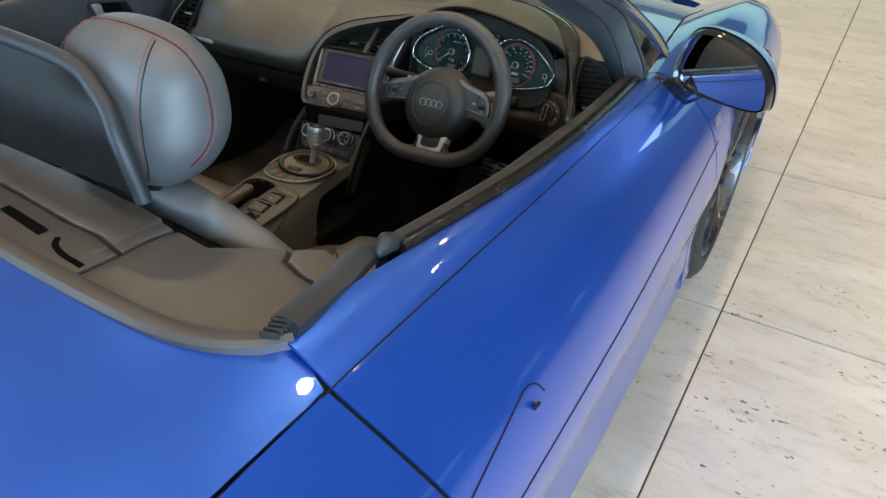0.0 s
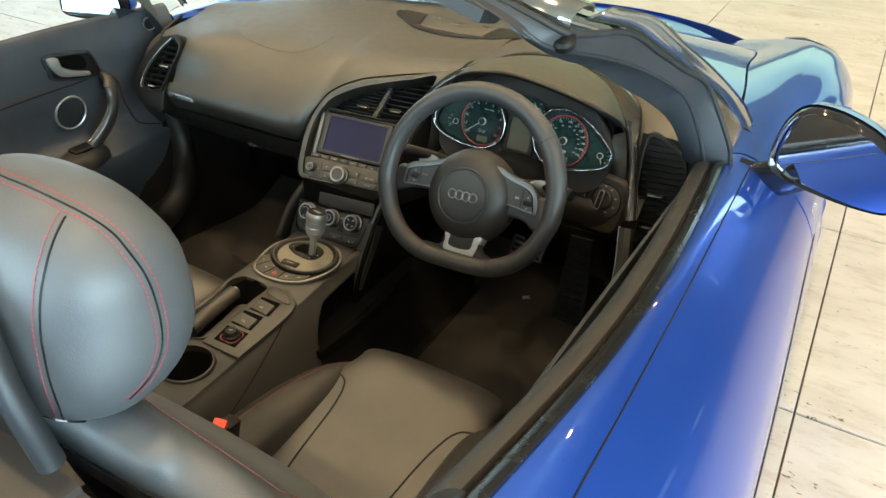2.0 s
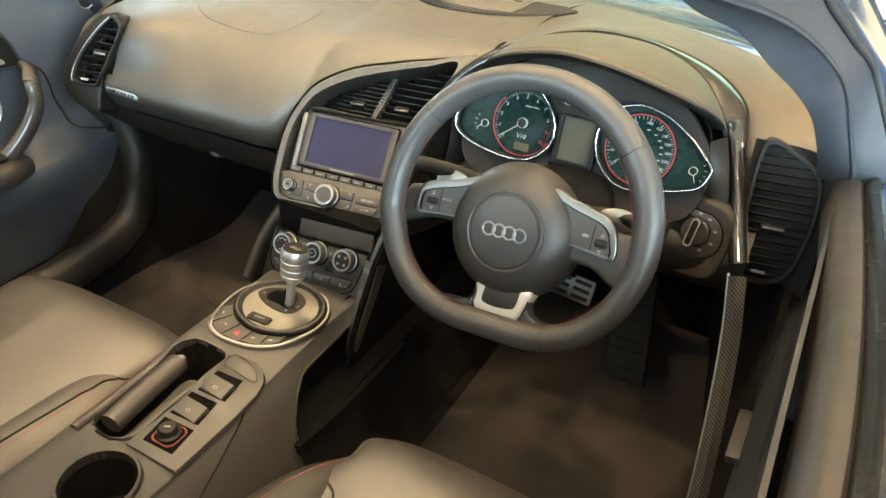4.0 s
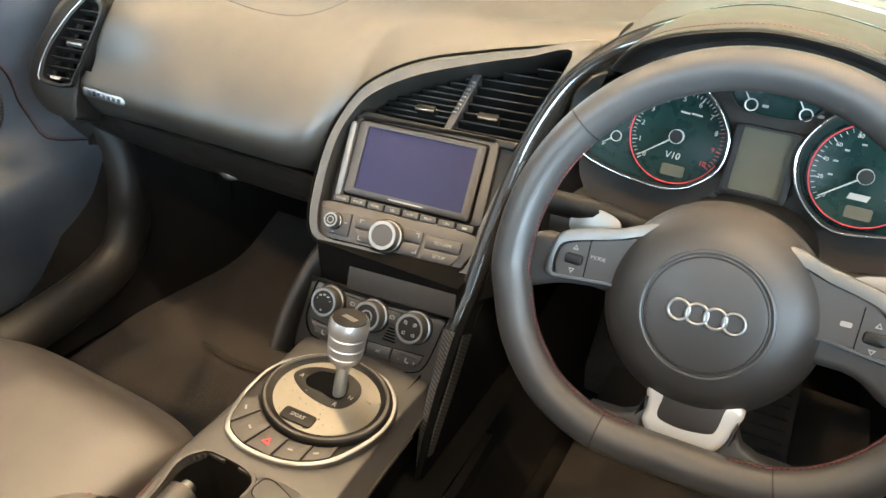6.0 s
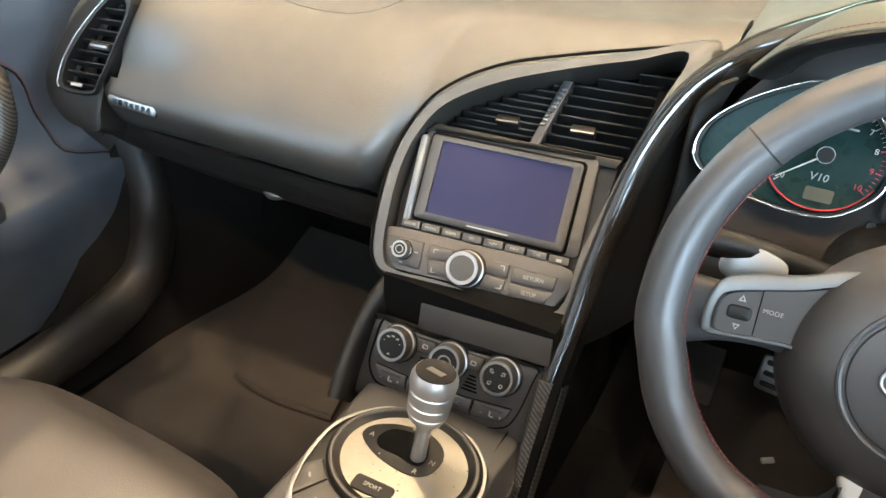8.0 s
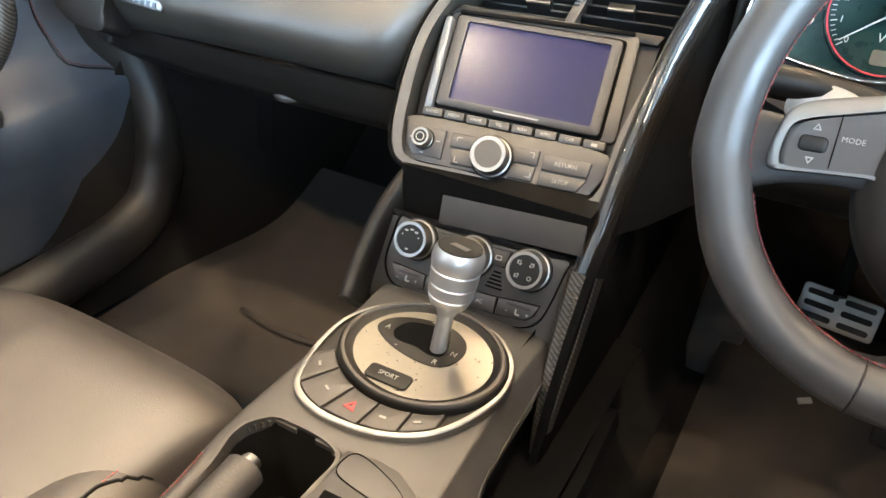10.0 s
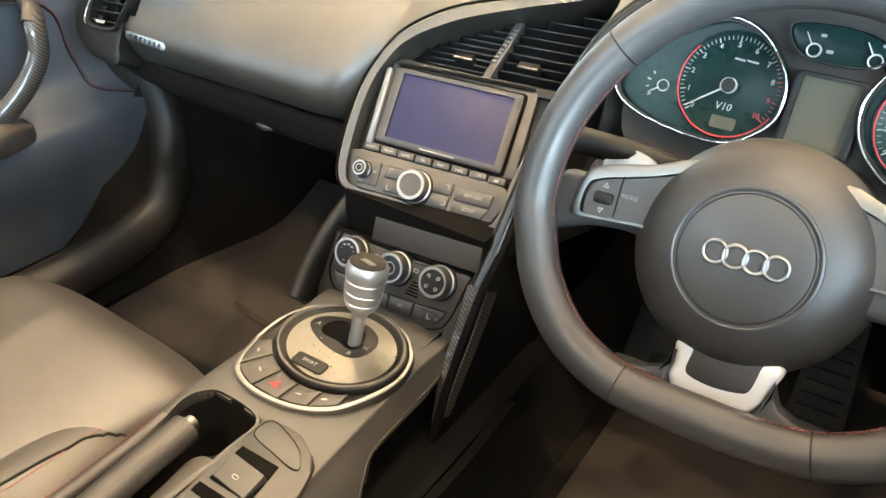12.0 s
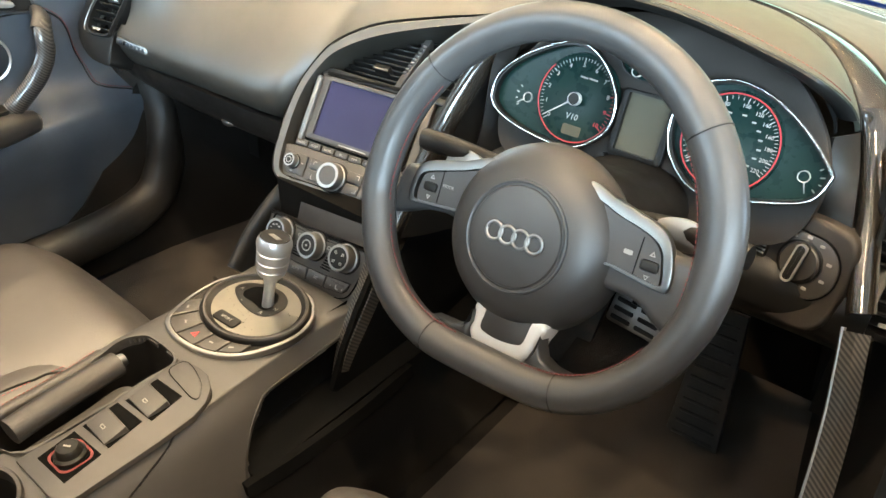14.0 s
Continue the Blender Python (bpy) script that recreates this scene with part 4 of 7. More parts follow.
top_verts = [v for v in dash_bm.verts if -.06 < v.co.x < .11 and v.co.z > .795 and not v.is_boundary]
for k in range(24):
    bmesh.ops.smooth_vert(dash_bm, verts=top_verts, factor=.5, use_axis_x=True, use_axis_y=True, use_axis_z=True)
into_vent = mL.inverted()
oval_cut = [(.030 + (x - .030) * .97, .010 + (y - .010) * .98) for x, y in oval]
bmesh.ops.delete(dash_bm, geom=[f for f in dash_bm.faces if f.calc_center_median().x < -.50 and inside(*(into_vent @ f.calc_center_median())[:2], oval_cut)], context="FACES")
main = part("dashboard", thicken(dash_bm, 0.006), DASH, car, "soft brown-grey leather-covered dashboard")
ARCH_BACK = [(.181, .290, .835), (.216, .314, .853), (.246, .344, .861), (.275, .380, .867), (.316, .428, .864), (.368, .448, .858), (.425, .455, .850), (.485, .440, .840), (.527, .420, .828), (.556, .392, .818), (.573, .365, .810), (.582, .342, .792), (.595, .308, .756), (.607, .285, .728)]
FOOT = [screen_base(x / .775) + V(0, -.03, -.004) for x in (.165, .20, .24, .29, .34, .39, .45, .51, .57, .62, .66, .685)] + [V(.700, .40, .79), V(.705, .35, .76)]
part("dash_top", thicken(loft([[V(p) + V(0, 0, -.002), V(p) + V(.10 * (x.x - p[0]), .10 * (x.y - p[1]), -.003), V(p).lerp(x, .4) + V(0, 0, .002), V(p).lerp(x, .75) + V(0, 0, .003), x] for p, x in zip(ARCH_BACK, FOOT)], 48, 24), 0.005), DASH, main, "", 60)
part("lower_dash", thicken(loft([[(x, fy + .030, .630), (x, fy + .034, .606), (x, fy + .046, .582), (x, fy + .10, .560), (x, fy + .30, .545), (x, .74, .60)] for x, fy in ((-.665, .172), (-.60, .162), (-.45, .150), (-.30, .150), (-.14, .152), (-.05, .16))], 40, 30), 0.006), BLACK, main, "black glovebox and lower dash")
part("glovebox_latch", blob([(V(-.345, .190, .586), V(0, .003, 0), V(0, 0, .002)), (V(-.323, .186, .585), V(0, .007, .002), V(0, 0, .006)), (V(-.301, .190, .584), V(0, .003, 0), V(0, 0, .002))], 10, 12), SOFT, main)
part("lock_button", lathe([(0, .004), (.004, .003), (.004, -.004)], Matrix.Translation((-.245, .190, .588)) @ pose(0, 0, 0, 60, 0, 0), 12), SATIN, main)
dash_bvh = tree_of(main)
# airbag panel line pressed into the top
line = [(-.50, .36, .84), (-.42, .300, .84), (-.33, .285, .83), (-.25, .292, .83), (-.215, .33, .84), (-.21, .40, .84)]
part("airbag_seam", tube(dropped(spline(line, 40), dash_bvh, .0), .0009, 6), DASH, main)
# badge bar
bm_m = plane_at((-.506, .1480, .6805), (.058, .010, -.007), (0, .30, 1))
badge = part("dash_badge", slab(rrect(.074, .0125, .003), 0, .004, bm_m, .001), TRIMSILVER, main, "small silver badge bar")
for k in range(7):
    part("badge_bar", slab(rrect(.0055, .0065, .001, 2, -.0255 + .0085 * k), .0, .0046, bm_m), WHEELGREY, badge)
# defroster grille at the foot of the screen
GRILLE = smooth2([(-.185, .640), (-.10, .652), (.02, .655), (.12, .652), (.207, .638), (.160, .580), (.119, .553), (.031, .527), (-.069, .540), (-.135, .588)], 60)
PLATE = [(-.094, .646), (-.064, .560), (-.03, .553), (.05, .549), (.109, .560), (.116, .648), (.01, .652)]
g = part("defroster_grille", slab(GRILLE, .800, .8285, None, .0015), BLACK, main, "black defroster grille with a grey sensor plate")
part("sensor_plate", slab(PLATE, .826, .8305, None, .0012), DASH, g)
part("sensor_eye", lathe([(0, .004), (.014, .0035), (.020, .0015), (.021, -.001)], Matrix.Translation((.018, .613, .8303)) @ Matrix.Diagonal((1, .55, 1, 1)), 28), SOFT, g)
for x in (-.055, .085):
    part("plate_tab", slab(rrect(.018, .007, .002, 3, x, .632), .829, .8325), SOFT, g)
for k in range(13):
    y = .536 + .0092 * k
    cross = sorted(a[0] + (b[0] - a[0]) * (y - a[1]) / (b[1] - a[1]) for a, b in zip(GRILLE, GRILLE[1:] + GRILLE[:1]) if (a[1] - y) * (b[1] - y) < 0)
    hole = sorted(a[0] + (b[0] - a[0]) * (y - a[1]) / (b[1] - a[1]) for a, b in zip(PLATE, PLATE[1:] + PLATE[:1]) if (a[1] - y) * (b[1] - y) < 0)
    if len(cross) >= 2:
        for x0, x1 in (((cross[0], hole[0]), (hole[-1], cross[-1])) if len(hole) >= 2 else ((cross[0], cross[-1]),)):
            if x1 - x0 > .014:
                part("slat", box(x1 - x0 - .008, .0030, .003, Matrix.Translation(((x0 + x1) / 2, y, .8292)), .0008, 1), CLIMATE, g)


# side vents at both ends of the dashboard
def vent_body(outline, m, slats, tilt, parent, lab, tab=None):
    """A louvred vent: a rim, a dark box behind, slats and a tab."""
    xs_, ys_ = [p[0] for p in outline], [p[1] for p in outline]
    cx, cy = sum(xs_) / len(xs_), sum(ys_) / len(ys_)
    inner = [(cx + (x - cx) * .88, cy + (y - cy) * .92) for x, y in outline]
    v = part("air_vent", frame_bm(outline, inner, -.012, .006, m, .002), BLACK, parent, lab)
    part("vent_box", slab([(cx + (x - cx) * .9, cy + (y - cy) * .94) for x, y in outline], -.045, -.030, m), DARKVOID, v)
    lo, hi = min(p[1] for p in inner), max(p[1] for p in inner)
    for k in range(slats):
        y = lo + (hi - lo) * (k + .5) / slats
        cross = []
        for a, b in zip(inner, inner[1:] + inner[:1]):
            if (a[1] - y) * (b[1] - y) < 0:
                cross.append(a[0] + (b[0] - a[0]) * (y - a[1]) / (b[1] - a[1]))
        if len(cross) >= 2:
            x0, x1 = min(cross), max(cross)
            part("slat", box(max(.004, x1 - x0), .0028, .014, m @ pose((x0 + x1) / 2, y, -.006, tilt), .0011, 1), BLACK, v)
    if tab:
        tb_ = part("vent_tab", box(.030, .009, .014, m @ pose(tab[0], tab[1], .004), .002), BLACK, v)
        part("tab_edge", box(.027, .0030, .003, m @ pose(tab[0], tab[1], .0115), .001), SATIN, tb_)
    return v


part("vent_surround", frame_bm(smooth2([(0.0249, 0.1001), (0.0403, 0.1039), (0.0572, 0.0918), (0.0618, 0.0748), (0.0572, 0.0521), (0.0468, 0.0241), (0.0358, -0.0073), (0.0272, -0.0312), (0.0305, -0.0635), (0.0285, -0.0875), (0.0042, -0.0884), (-0.0256, -0.0824), (-0.0525, -0.0648), (-0.0680, -0.0437), (-0.0706, -0.0207), (-0.0577, 0.0197), (-0.0324, 0.0609), (-0.0021, 0.0906)], 60), oval, -.05, -.001, mL, .004), BLACK, main)
part("vent_trim", tube([mL @ V(x, y, .0062) for x, y in smooth2([(0.0322, 0.0905), (0.0055, 0.0624), (-0.0205, 0.0256), (-0.0351, -0.0067), (-0.0393, -0.0311), (-0.0359, -0.0398)], 36, False)], .0011, 8), SATIN, main, "thin silver line along the vent")
vL = vent_body(oval, mL, 9, -20, main, "black louvred side air vent", (0.0259, 0.0195))
part("vent_print", slab(rrect(.018, .004, .001), .0, .0012, mL @ pose(-0.0063, -0.0332, .006)), GREYPRINT, vL)
mR = plane_at((.655, .268, .712), (.085, .012, .0), (.0, .30, 1))
ovalr = smooth2([(-.036, -.090), (.022, -.092), (.044, -.03), (.040, .055), (-.004, .090), (-.040, .094), (-.044, .0)], 40)
vR = vent_body(ovalr, mR, 16, -20, main, "black louvred side air vent by the driver's door", (-.004, -.018))
part("vent_print", slab(rrect(.018, .004, .001), .0, .0012, mR @ pose(-.008, -.082, .006)), GREYPRINT, vR)
part("dash_end", thicken(loft([[(.60, .30, .80), (.66, .30, .80), (.715, .30, .79)], [(.60, .285, .72), (.66, .285, .72), (.715, .285, .70)], [(.60, .26, .62), (.66, .26, .62), (.715, .26, .60)]], 10, 10), .006), BLACK, main)
part("dash_end", thicken(loft([[(-.70, .36, .805), (-.66, .25, .79), (-.60, .215, .785)], [(-.71, .27, .70), (-.665, .192, .70), (-.60, .165, .70)], [(-.70, .25, .60), (-.66, .19, .60), (-.60, .158, .61)]], 12, 12), .006), BLACK, main)

# ---------------------------------------------------------------- centre pod with display
outer = smooth2([(.098, -.120), (-.030, -.112), (-.092, -.112), (-.116, -.092), (-.122, -.040), (-.118, .015), (-.104, .058), (-.078, .096), (-.022, .130), (.060, .153), (.120, .167), (.190, .184), (.172, .120), (.150, .055), (.126, -.04)], 90)
inner = smooth2([(.086, -.112), (-.030, -.105), (-.086, -.104), (-.103, -.088), (-.107, -.040), (-.104, .012), (-.092, .050), (-.068, .083), (-.014, .114), (.060, .139), (.115, .154), (.163, .167), (.147, .112), (.128, .052), (.105, -.04)], 90)
# dash tone on the grey rim stands for the ceiling's tan reflection
pod = part("centre_pod", frame_bm(outer, inner, -.050, .014, POD, .006), DASH, main, "grey centre console pod with display and air vents")
part("pod_joint", tube([POD @ V(x, y, .0068) for x, y in smooth2([(-.066, -.1145), (-.095, -.1135), (-.1185, -.093), (-.1245, -.040), (-.1205, .016), (-.1062, .060), (-.080, .0985), (-.023, .1328), (.060, .1558), (.120, .1688), (.170, .180)], 70, False)], .0017, 8), DARKVOID, pod)
part("pod_face", slab(inner, -.085, -.070, POD), DARKVOID, pod)
part("pod_plate", slab([(.101, -.110), (.120, .052), (-.082, .060), (-.098, .030), (-.104, -.030), (-.100, -.098), (-.03, -.105)], -.04, -.006, POD), BLACK, pod)
# lower control panel
low = smooth2([(.098, -.063), (.0, -.0585), (-.100, -.058), (-.106, -.075), (-.100, -.100), (-.088, -.106), (0, -.108), (.080, -.112), (.090, -.104)], 48)
lowp = part("control_panel", slab(low, -.006, .007, POD, .003), SOFT, pod)
body = part("display_surround", slab(rrect(.190, .104, .006, 4, .006, .001), -.008, .0005, POD, .002), SOFT, pod)
fr_o, fr_i = rrect(.166, .092, .004, 4, .0015, .002), rrect(.144, .079, .002, 4, .003, .003)
part("display_gap", frame_bm(rrect(.172, .098, .005, 4, .0030, .0005), rrect(.160, .088, .004, 4, .003, .0005), -.002, .0012, POD @ pose(0, 0, 0, 0, 0, -1.5)), DARKVOID, pod)
DP = POD @ pose(.0015, -.0015, 0, 0, 0, -1.5)
disp = part("display", frame_bm(fr_o, fr_i, .0, .0075, DP, .0015), SOFT, pod, "violet-grey display in a grey frame, switched off")
part("screen", slab(rrect(.146, .081, .002, 3, .003, .003), -.004, .0050, DP), SCREEN, disp)
part("brand_bar", slab(rrect(.046, .0016, .0005, 2, .003, -.0405), .0, .0079, DP), GREYPRINT, disp)
part("card_slot", slab(rrect(.175, .0035, .001, 2, .008, .0535), -.004, .003, POD), DARKVOID, pod)
part("display_edge", slab(rrect(.009, .096, .004, 3, -.0885, -.001), -.004, .0065, POD, .003), PODSILVER, pod, "satin grey strip beside the display")
for k, word in enumerate(("RADIO", "MEDIA", "NAME", "TEL", "NAV", "INFO", "CAR", "")):
    x = -.0815 + .0236 * k
    key = part("key_button", slab(rrect(.0215, .0085, .002, 3, x, -.0520 - .0006 * k), -.004, .0075, POD, .0015), SOFT, pod)
    if word:
        letters(word, .0044, POD @ pose(x, -.0520 - .0006 * k, .0075), GREYPRINT, key)
    else:
        part("key_mark", slab(rrect(.006, .003, .0006, 2, x, -.0565), .0, .0080, POD), GREYPRINT, key)


def control_knob(o, r, h, parent, face=BLACK, lab="", cap=.74, m=POD):
    k = part("knob", lathe([(0, h * .93), (r * cap, h * .93), (r * cap, h), (r * .93, h), (r * .99, h * .90), (r * 1.01, h * .34), (r * .97, h * .32), (r * .97, h * .26), (r * 1.06, h * .22), (r * 1.08, h * .15), (r * 1.08, 0), (r * 1.08, -.004)], m @ pose(*o), 36), SATIN, parent, lab)
    part("knob_face", lathe([(0, h * .985), (r * cap * .97, h * .97), (r * cap * .97, h * .8)], m @ pose(*o), 28), face, k)
    part("knob_ring", lathe([(r * 1.08, .004), (r * 1.15, .003), (r * 1.17, 0), (r * 1.17, -.004)], m @ pose(*o), 36), BLACK, k)
    return k


for name_, pts in (("corner_button", [(-.1035, -.067), (-.061, -.069), (-.0605, -.098), (-.090, -.0975), (-.1015, -.086)]),
                   ("corner_button", [(-.054, -.069), (-.026, -.0695), (-.026, -.0835), (-.054, -.0835)]), ("corner_button", [(-.052, -.0855), (-.026, -.0855), (-.026, -.100), (-.050, -.100)]),
                   ("corner_button", [(.010, -.071), (.036, -.0715), (.036, -.086), (.010, -.086)]), ("corner_button", [(.010, -.088), (.035, -.088), (.034, -.102), (.010, -.102)]),
                   ("menu_button", [(.0405, -.073), (.086, -.074), (.085, -.0885), (.0405, -.0885)]), ("menu_button", [(.0405, -.0905), (.0845, -.0905), (.078, -.1035), (.0405, -.1035)])):
    part(name_, slab(pts, .004, .0095, POD, .0015), SOFT, lowp)
letters("RETURN", .0058, POD @ pose(.063, -.081, .0097), GREYPRINT, lowp)
letters("SETUP", .0058, POD @ pose(.061, -.097, .0097), GREYPRINT, lowp)
for x, y, a in ((-.045, -.075, 0), (-.044, -.095, 90), (.029, -.077, 270), (.029, -.096, 180)):
    part("button_mark", joined(slab(rrect(.0055, .0009, .0002, 1, .0, .002), .0, .0099, POD @ pose(x, y, 0, 0, 0, a)), slab(rrect(.0009, .0045, .0002, 1, -.0026, .0), .0, .0099, POD @ pose(x, y, 0, 0, 0, a))), GREYPRINT, lowp)
part("button_mark", slab(rrect(.004, .0012, .0003, 1), .0, .0099, POD @ pose(-.082, -.0945, 0)), GREYPRINT, lowp)
for x in (-.096, -.067):
    part("button_mark", slab(rrect(.004, .0012, .0003, 1), .0, .0099, POD @ pose(x, -.081, 0)), GREYPRINT, lowp)
control_knob((-.009, -.086, .008), .0185, .018, lowp, SOFT, lab="silver rotary control knob")
ks = control_knob((-.082, -.081, .008), .0095, .014, lowp, lab="small silver volume knob")
part("power_mark", lathe([(.0035, .0141), (.0045, .0143), (.0045, .012)], POD @ pose(-.082, -.081, .008), 16), GREYPRINT, ks)
# centre vents
VM = POD @ Matrix.Translation((0, 0, -.012)) @ pose(0, 0, 0, -6, 0, 0)
vleft = [(-.076, .062), (.022, .060), (.040, .130), (-.012, .108), (-.062, .082)]
vright = [(.030, .059), (.118, .052), (.158, .158), (.110, .150), (.050, .132)]
for pts, tab in ((vleft, (-.008, .080)), (vright, (.074, .082))):
    xs_, ys_ = [p[0] for p in pts], [p[1] for p in pts]
    cv = part("air_vent", slab(pts, -.052, -.040, VM), DARKVOID, pod, "black louvred centre air vent")
    lo, hi = min(ys_), max(ys_)
    for k in range(9):
        y = lo + (hi - lo) * (k + .6) / 9.2
        cross = [a[0] + (b[0] - a[0]) * (y - a[1]) / (b[1] - a[1]) for a, b in zip(pts, pts[1:] + pts[:1]) if (a[1] - y) * (b[1] - y) < 0]
        if len(cross) >= 2:
            x0, x1 = min(cross), max(cross)
            part("slat", box(x1 - x0, .0030, .024, VM @ pose((x0 + x1) / 2, y, -.014, -25, 0, -1), .0012, 1), BLACK, cv)
    tb_ = part("vent_tab", box(.026, .009, .016, VM @ pose(tab[0], tab[1], -.002, -20), .002), BLACK, cv)
    part("tab_edge", box(.025, .0030, .003, VM @ pose(tab[0], tab[1] - .002, .0065, -20), .001), SATIN, tb_)
dv = part("vent_divider", slab([(.020, .056), (.031, .056), (.052, .134), (.041, .134)], -.030, .004, VM, .002), SOFT, pod)
for k in range(9):
    part("divider_rib", box(.006, .003, .004, VM @ pose(.0305 + .0018 * k, .082 + .0052 * k, .004), .001, 1), SATIN, dv)
part("vent_sill", slab([(-.092, .050), (.118, .046), (.122, .056), (.02, .0585), (-.080, .062)], -.020, .0, POD, .002), BLACK, pod)

# ---------------------------------------------------------------- arch round the driver: lacquered arch and binnacle hood
# pairs of points on the arch: its outer edge by the dash leather, its inner edge by the hood
ARCH = [((.098, .086, .541), (.117, .088, .538)), ((.101, .118, .584), (.120, .122, .579)), ((.105, .170, .655), (.124, .178, .648)), ((.115, .220, .727), (.134, .230, .716)),
        ((.140, .260, .793), (.159, .266, .779)), ((.181, .290, .835), (.196, .288, .818)), ((.216, .314, .853), (.222, .290, .846)), ((.246, .344, .861), (.250, .312, .864)),
        ((.275, .380, .867), (.275, .352, .870)), ((.316, .428, .864), (.316, .408, .867)), ((.368, .448, .858), (.368, .428, .863)), ((.425, .455, .850), (.422, .426, .857)),
        ((.485, .440, .840), (.473, .400, .849)), ((.527, .420, .828), (.505, .378, .837)), ((.556, .392, .818), (.531, .347, .824)), ((.573, .365, .810), (.551, .325, .805)),
        ((.582, .342, .792), (.560, .320, .786)), ((.595, .308, .756), (.576, .298, .752)), ((.607, .285, .728), (.587, .277, .724)), ((.620, .250, .698), (.600, .242, .694)), ((.638, .205, .664), (.618, .198, .660))]
arch_o, arch_i = spline([a for a, b in ARCH], 90), spline([b for a, b in ARCH], 90)
rows = []
for q in (0, .12, .3, .5, .7, .88, 1):
    rows.append([a.lerp(b, q) + V(0, -.006, .004) * (math.sin(math.pi * q) ** .6) for a, b in zip(arch_o, arch_i)])
rows.append([b + V(.003 if b.x < .4 else -.003, .012, -.012) for b in arch_i])
rows.insert(0, [a + V(-.001 if a.x < .4 else .001, .012, -.010) for a in arch_o])
part("arch_trim", thicken(grid(rows), .003), ARCHBLACK, main, "gloss black lacquered arch trim round the instruments", 60)
part("arch_joint", tube([p + V(0, 0, .0006) for p in arch_o], .0016, 6), BLACK, main)
BROW = [(.200, .244, .826), (.222, .224, .854), (.246, .208, .873), (.285, .197, .890), (.345, .190, .903), (.400, .194, .899), (.440, .210, .886), (.476, .224, .872), (.510, .234, .859), (.535, .250, .843), (.551, .283, .819), (.557, .306, .799)]
lip = spline(BROW, 60)
EDGE = [(.199, .286, .820)] + [b for a, b in ARCH[6:17]]
ridge = spline([V(p) + V(0, 0, -.0015) for p in EDGE], 60)
rows = []
for f in [k / 16 for k in range(17)]:
    rows.append([a.lerp(b, f) + V(0, 0, 0.010 * math.sin(math.pi * f) * min(1, (b - a).length / .12)) for a, b in zip(lip, ridge)])
hood = part("binnacle_hood", thicken(grid(rows), .005), HOODTRIM, main, "dark leather-covered instrument hood with red stitching", 60)
hood_bvh = tree_of(hood)
part("arch_joint", tube(ridge, .0018, 6), BLACK, hood)
stitches("stitching", [a.lerp(b, .07) + V(0, 0, .004) for a, b in zip(lip, ridge)][6:-6], hood_bvh, STITCH_DARK, hood, .0045, .0005)
cen = V(.385, .30, .79)
rows = [[p + V(0, dy, 0) + (cen - p) * k for p in lip] for dy, k in ((.002, -.004), (-.004, .02), (-.006, .06), (-.002, .11), (.010, .14), (.03, .155))]
part("hood_lip", grid(rows), BLACK, hood, "", 60)
# inner tunnel of the hood, its shade painted in near-black
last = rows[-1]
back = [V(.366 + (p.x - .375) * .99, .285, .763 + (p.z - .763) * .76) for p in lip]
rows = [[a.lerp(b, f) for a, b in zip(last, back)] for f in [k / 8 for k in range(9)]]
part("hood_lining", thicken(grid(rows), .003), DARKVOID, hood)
# recess walls between the arch's legs and the instruments, shade painted in black
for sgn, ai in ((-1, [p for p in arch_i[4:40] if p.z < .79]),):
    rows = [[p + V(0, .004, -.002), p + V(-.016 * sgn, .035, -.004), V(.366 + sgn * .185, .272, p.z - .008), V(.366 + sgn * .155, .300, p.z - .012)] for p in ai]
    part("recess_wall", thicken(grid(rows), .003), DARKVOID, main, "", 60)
# near-black sheet added for the deep shade on the arch's driver side
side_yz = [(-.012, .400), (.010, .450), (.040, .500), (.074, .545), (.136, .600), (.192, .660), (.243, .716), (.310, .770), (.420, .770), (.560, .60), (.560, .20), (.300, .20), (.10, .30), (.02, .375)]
part("arch_shade_sheet", slab(side_yz, .0, .008, Matrix(((0, 0, 1, .113), (1, 0, 0, 0), (0, 1, 0, 0), (0, 0, 0, 1))), .002), DARKVOID, main, "side of the centre arch towards the driver, its shade painted black")
blade = part("carbon_blade", sweep(spline([(.110, .090, .543), (.111, .062, .500), (.113, .030, .458), (.114, .012, .425), (.115, .000, .398)], 20), [(-.012, -.016), (-.012, .008), (-.008, .012), (.010, .014), (.014, .008), (.014, -.014)], up=(0, -1, .45), scale=[1 - .62 * (k / 19) ** 1.6 for k in range(20)]), CARBON, main, "carbon-fibre blade beside the centre console")
rib_path = spline([(.110, .090, .543), (.111, .062, .500), (.113, .030, .458), (.114, .012, .425), (.115, .000, .398)], 37)
for k in range(2, 35):
    a, b = rib_path[k], rib_path[k + 1]
    size_ = 1 - .62 * (k / 36) ** 1.6
    run = (b - a).normalized()
    out = (V(0, -1, .45) - run * V(0, -1, .45).dot(run)).normalized()
    part("blade_rib", box(.017 * size_, .0017, .0020, plane_at(a + out * .0126 * size_ + V(.001, 0, 0), (1, 0, 0), -run), .0006, 1), CLIMATE, blade)
part("carbon_blade", sweep(spline([(.634, .160, .668), (.650, .115, .60), (.662, .06, .52), (.672, .0, .42), (.678, -.06, .30), (.68, -.10, .22)], 24), [(-.010, -.020), (-.011, .012), (.0, .018), (.012, .012), (.012, -.020)], up=(0, -1, .3)), CARBON, main, "carbon-fibre trim running down beside the driver's door")
part("blade_edge", tube([p + V(-.012, -.008, .006) for p in spline([(.634, .160, .668), (.650, .115, .60), (.662, .06, .52), (.672, .0, .42), (.678, -.06, .30), (.68, -.10, .22)], 24)], .0022, 8), SATIN, main)

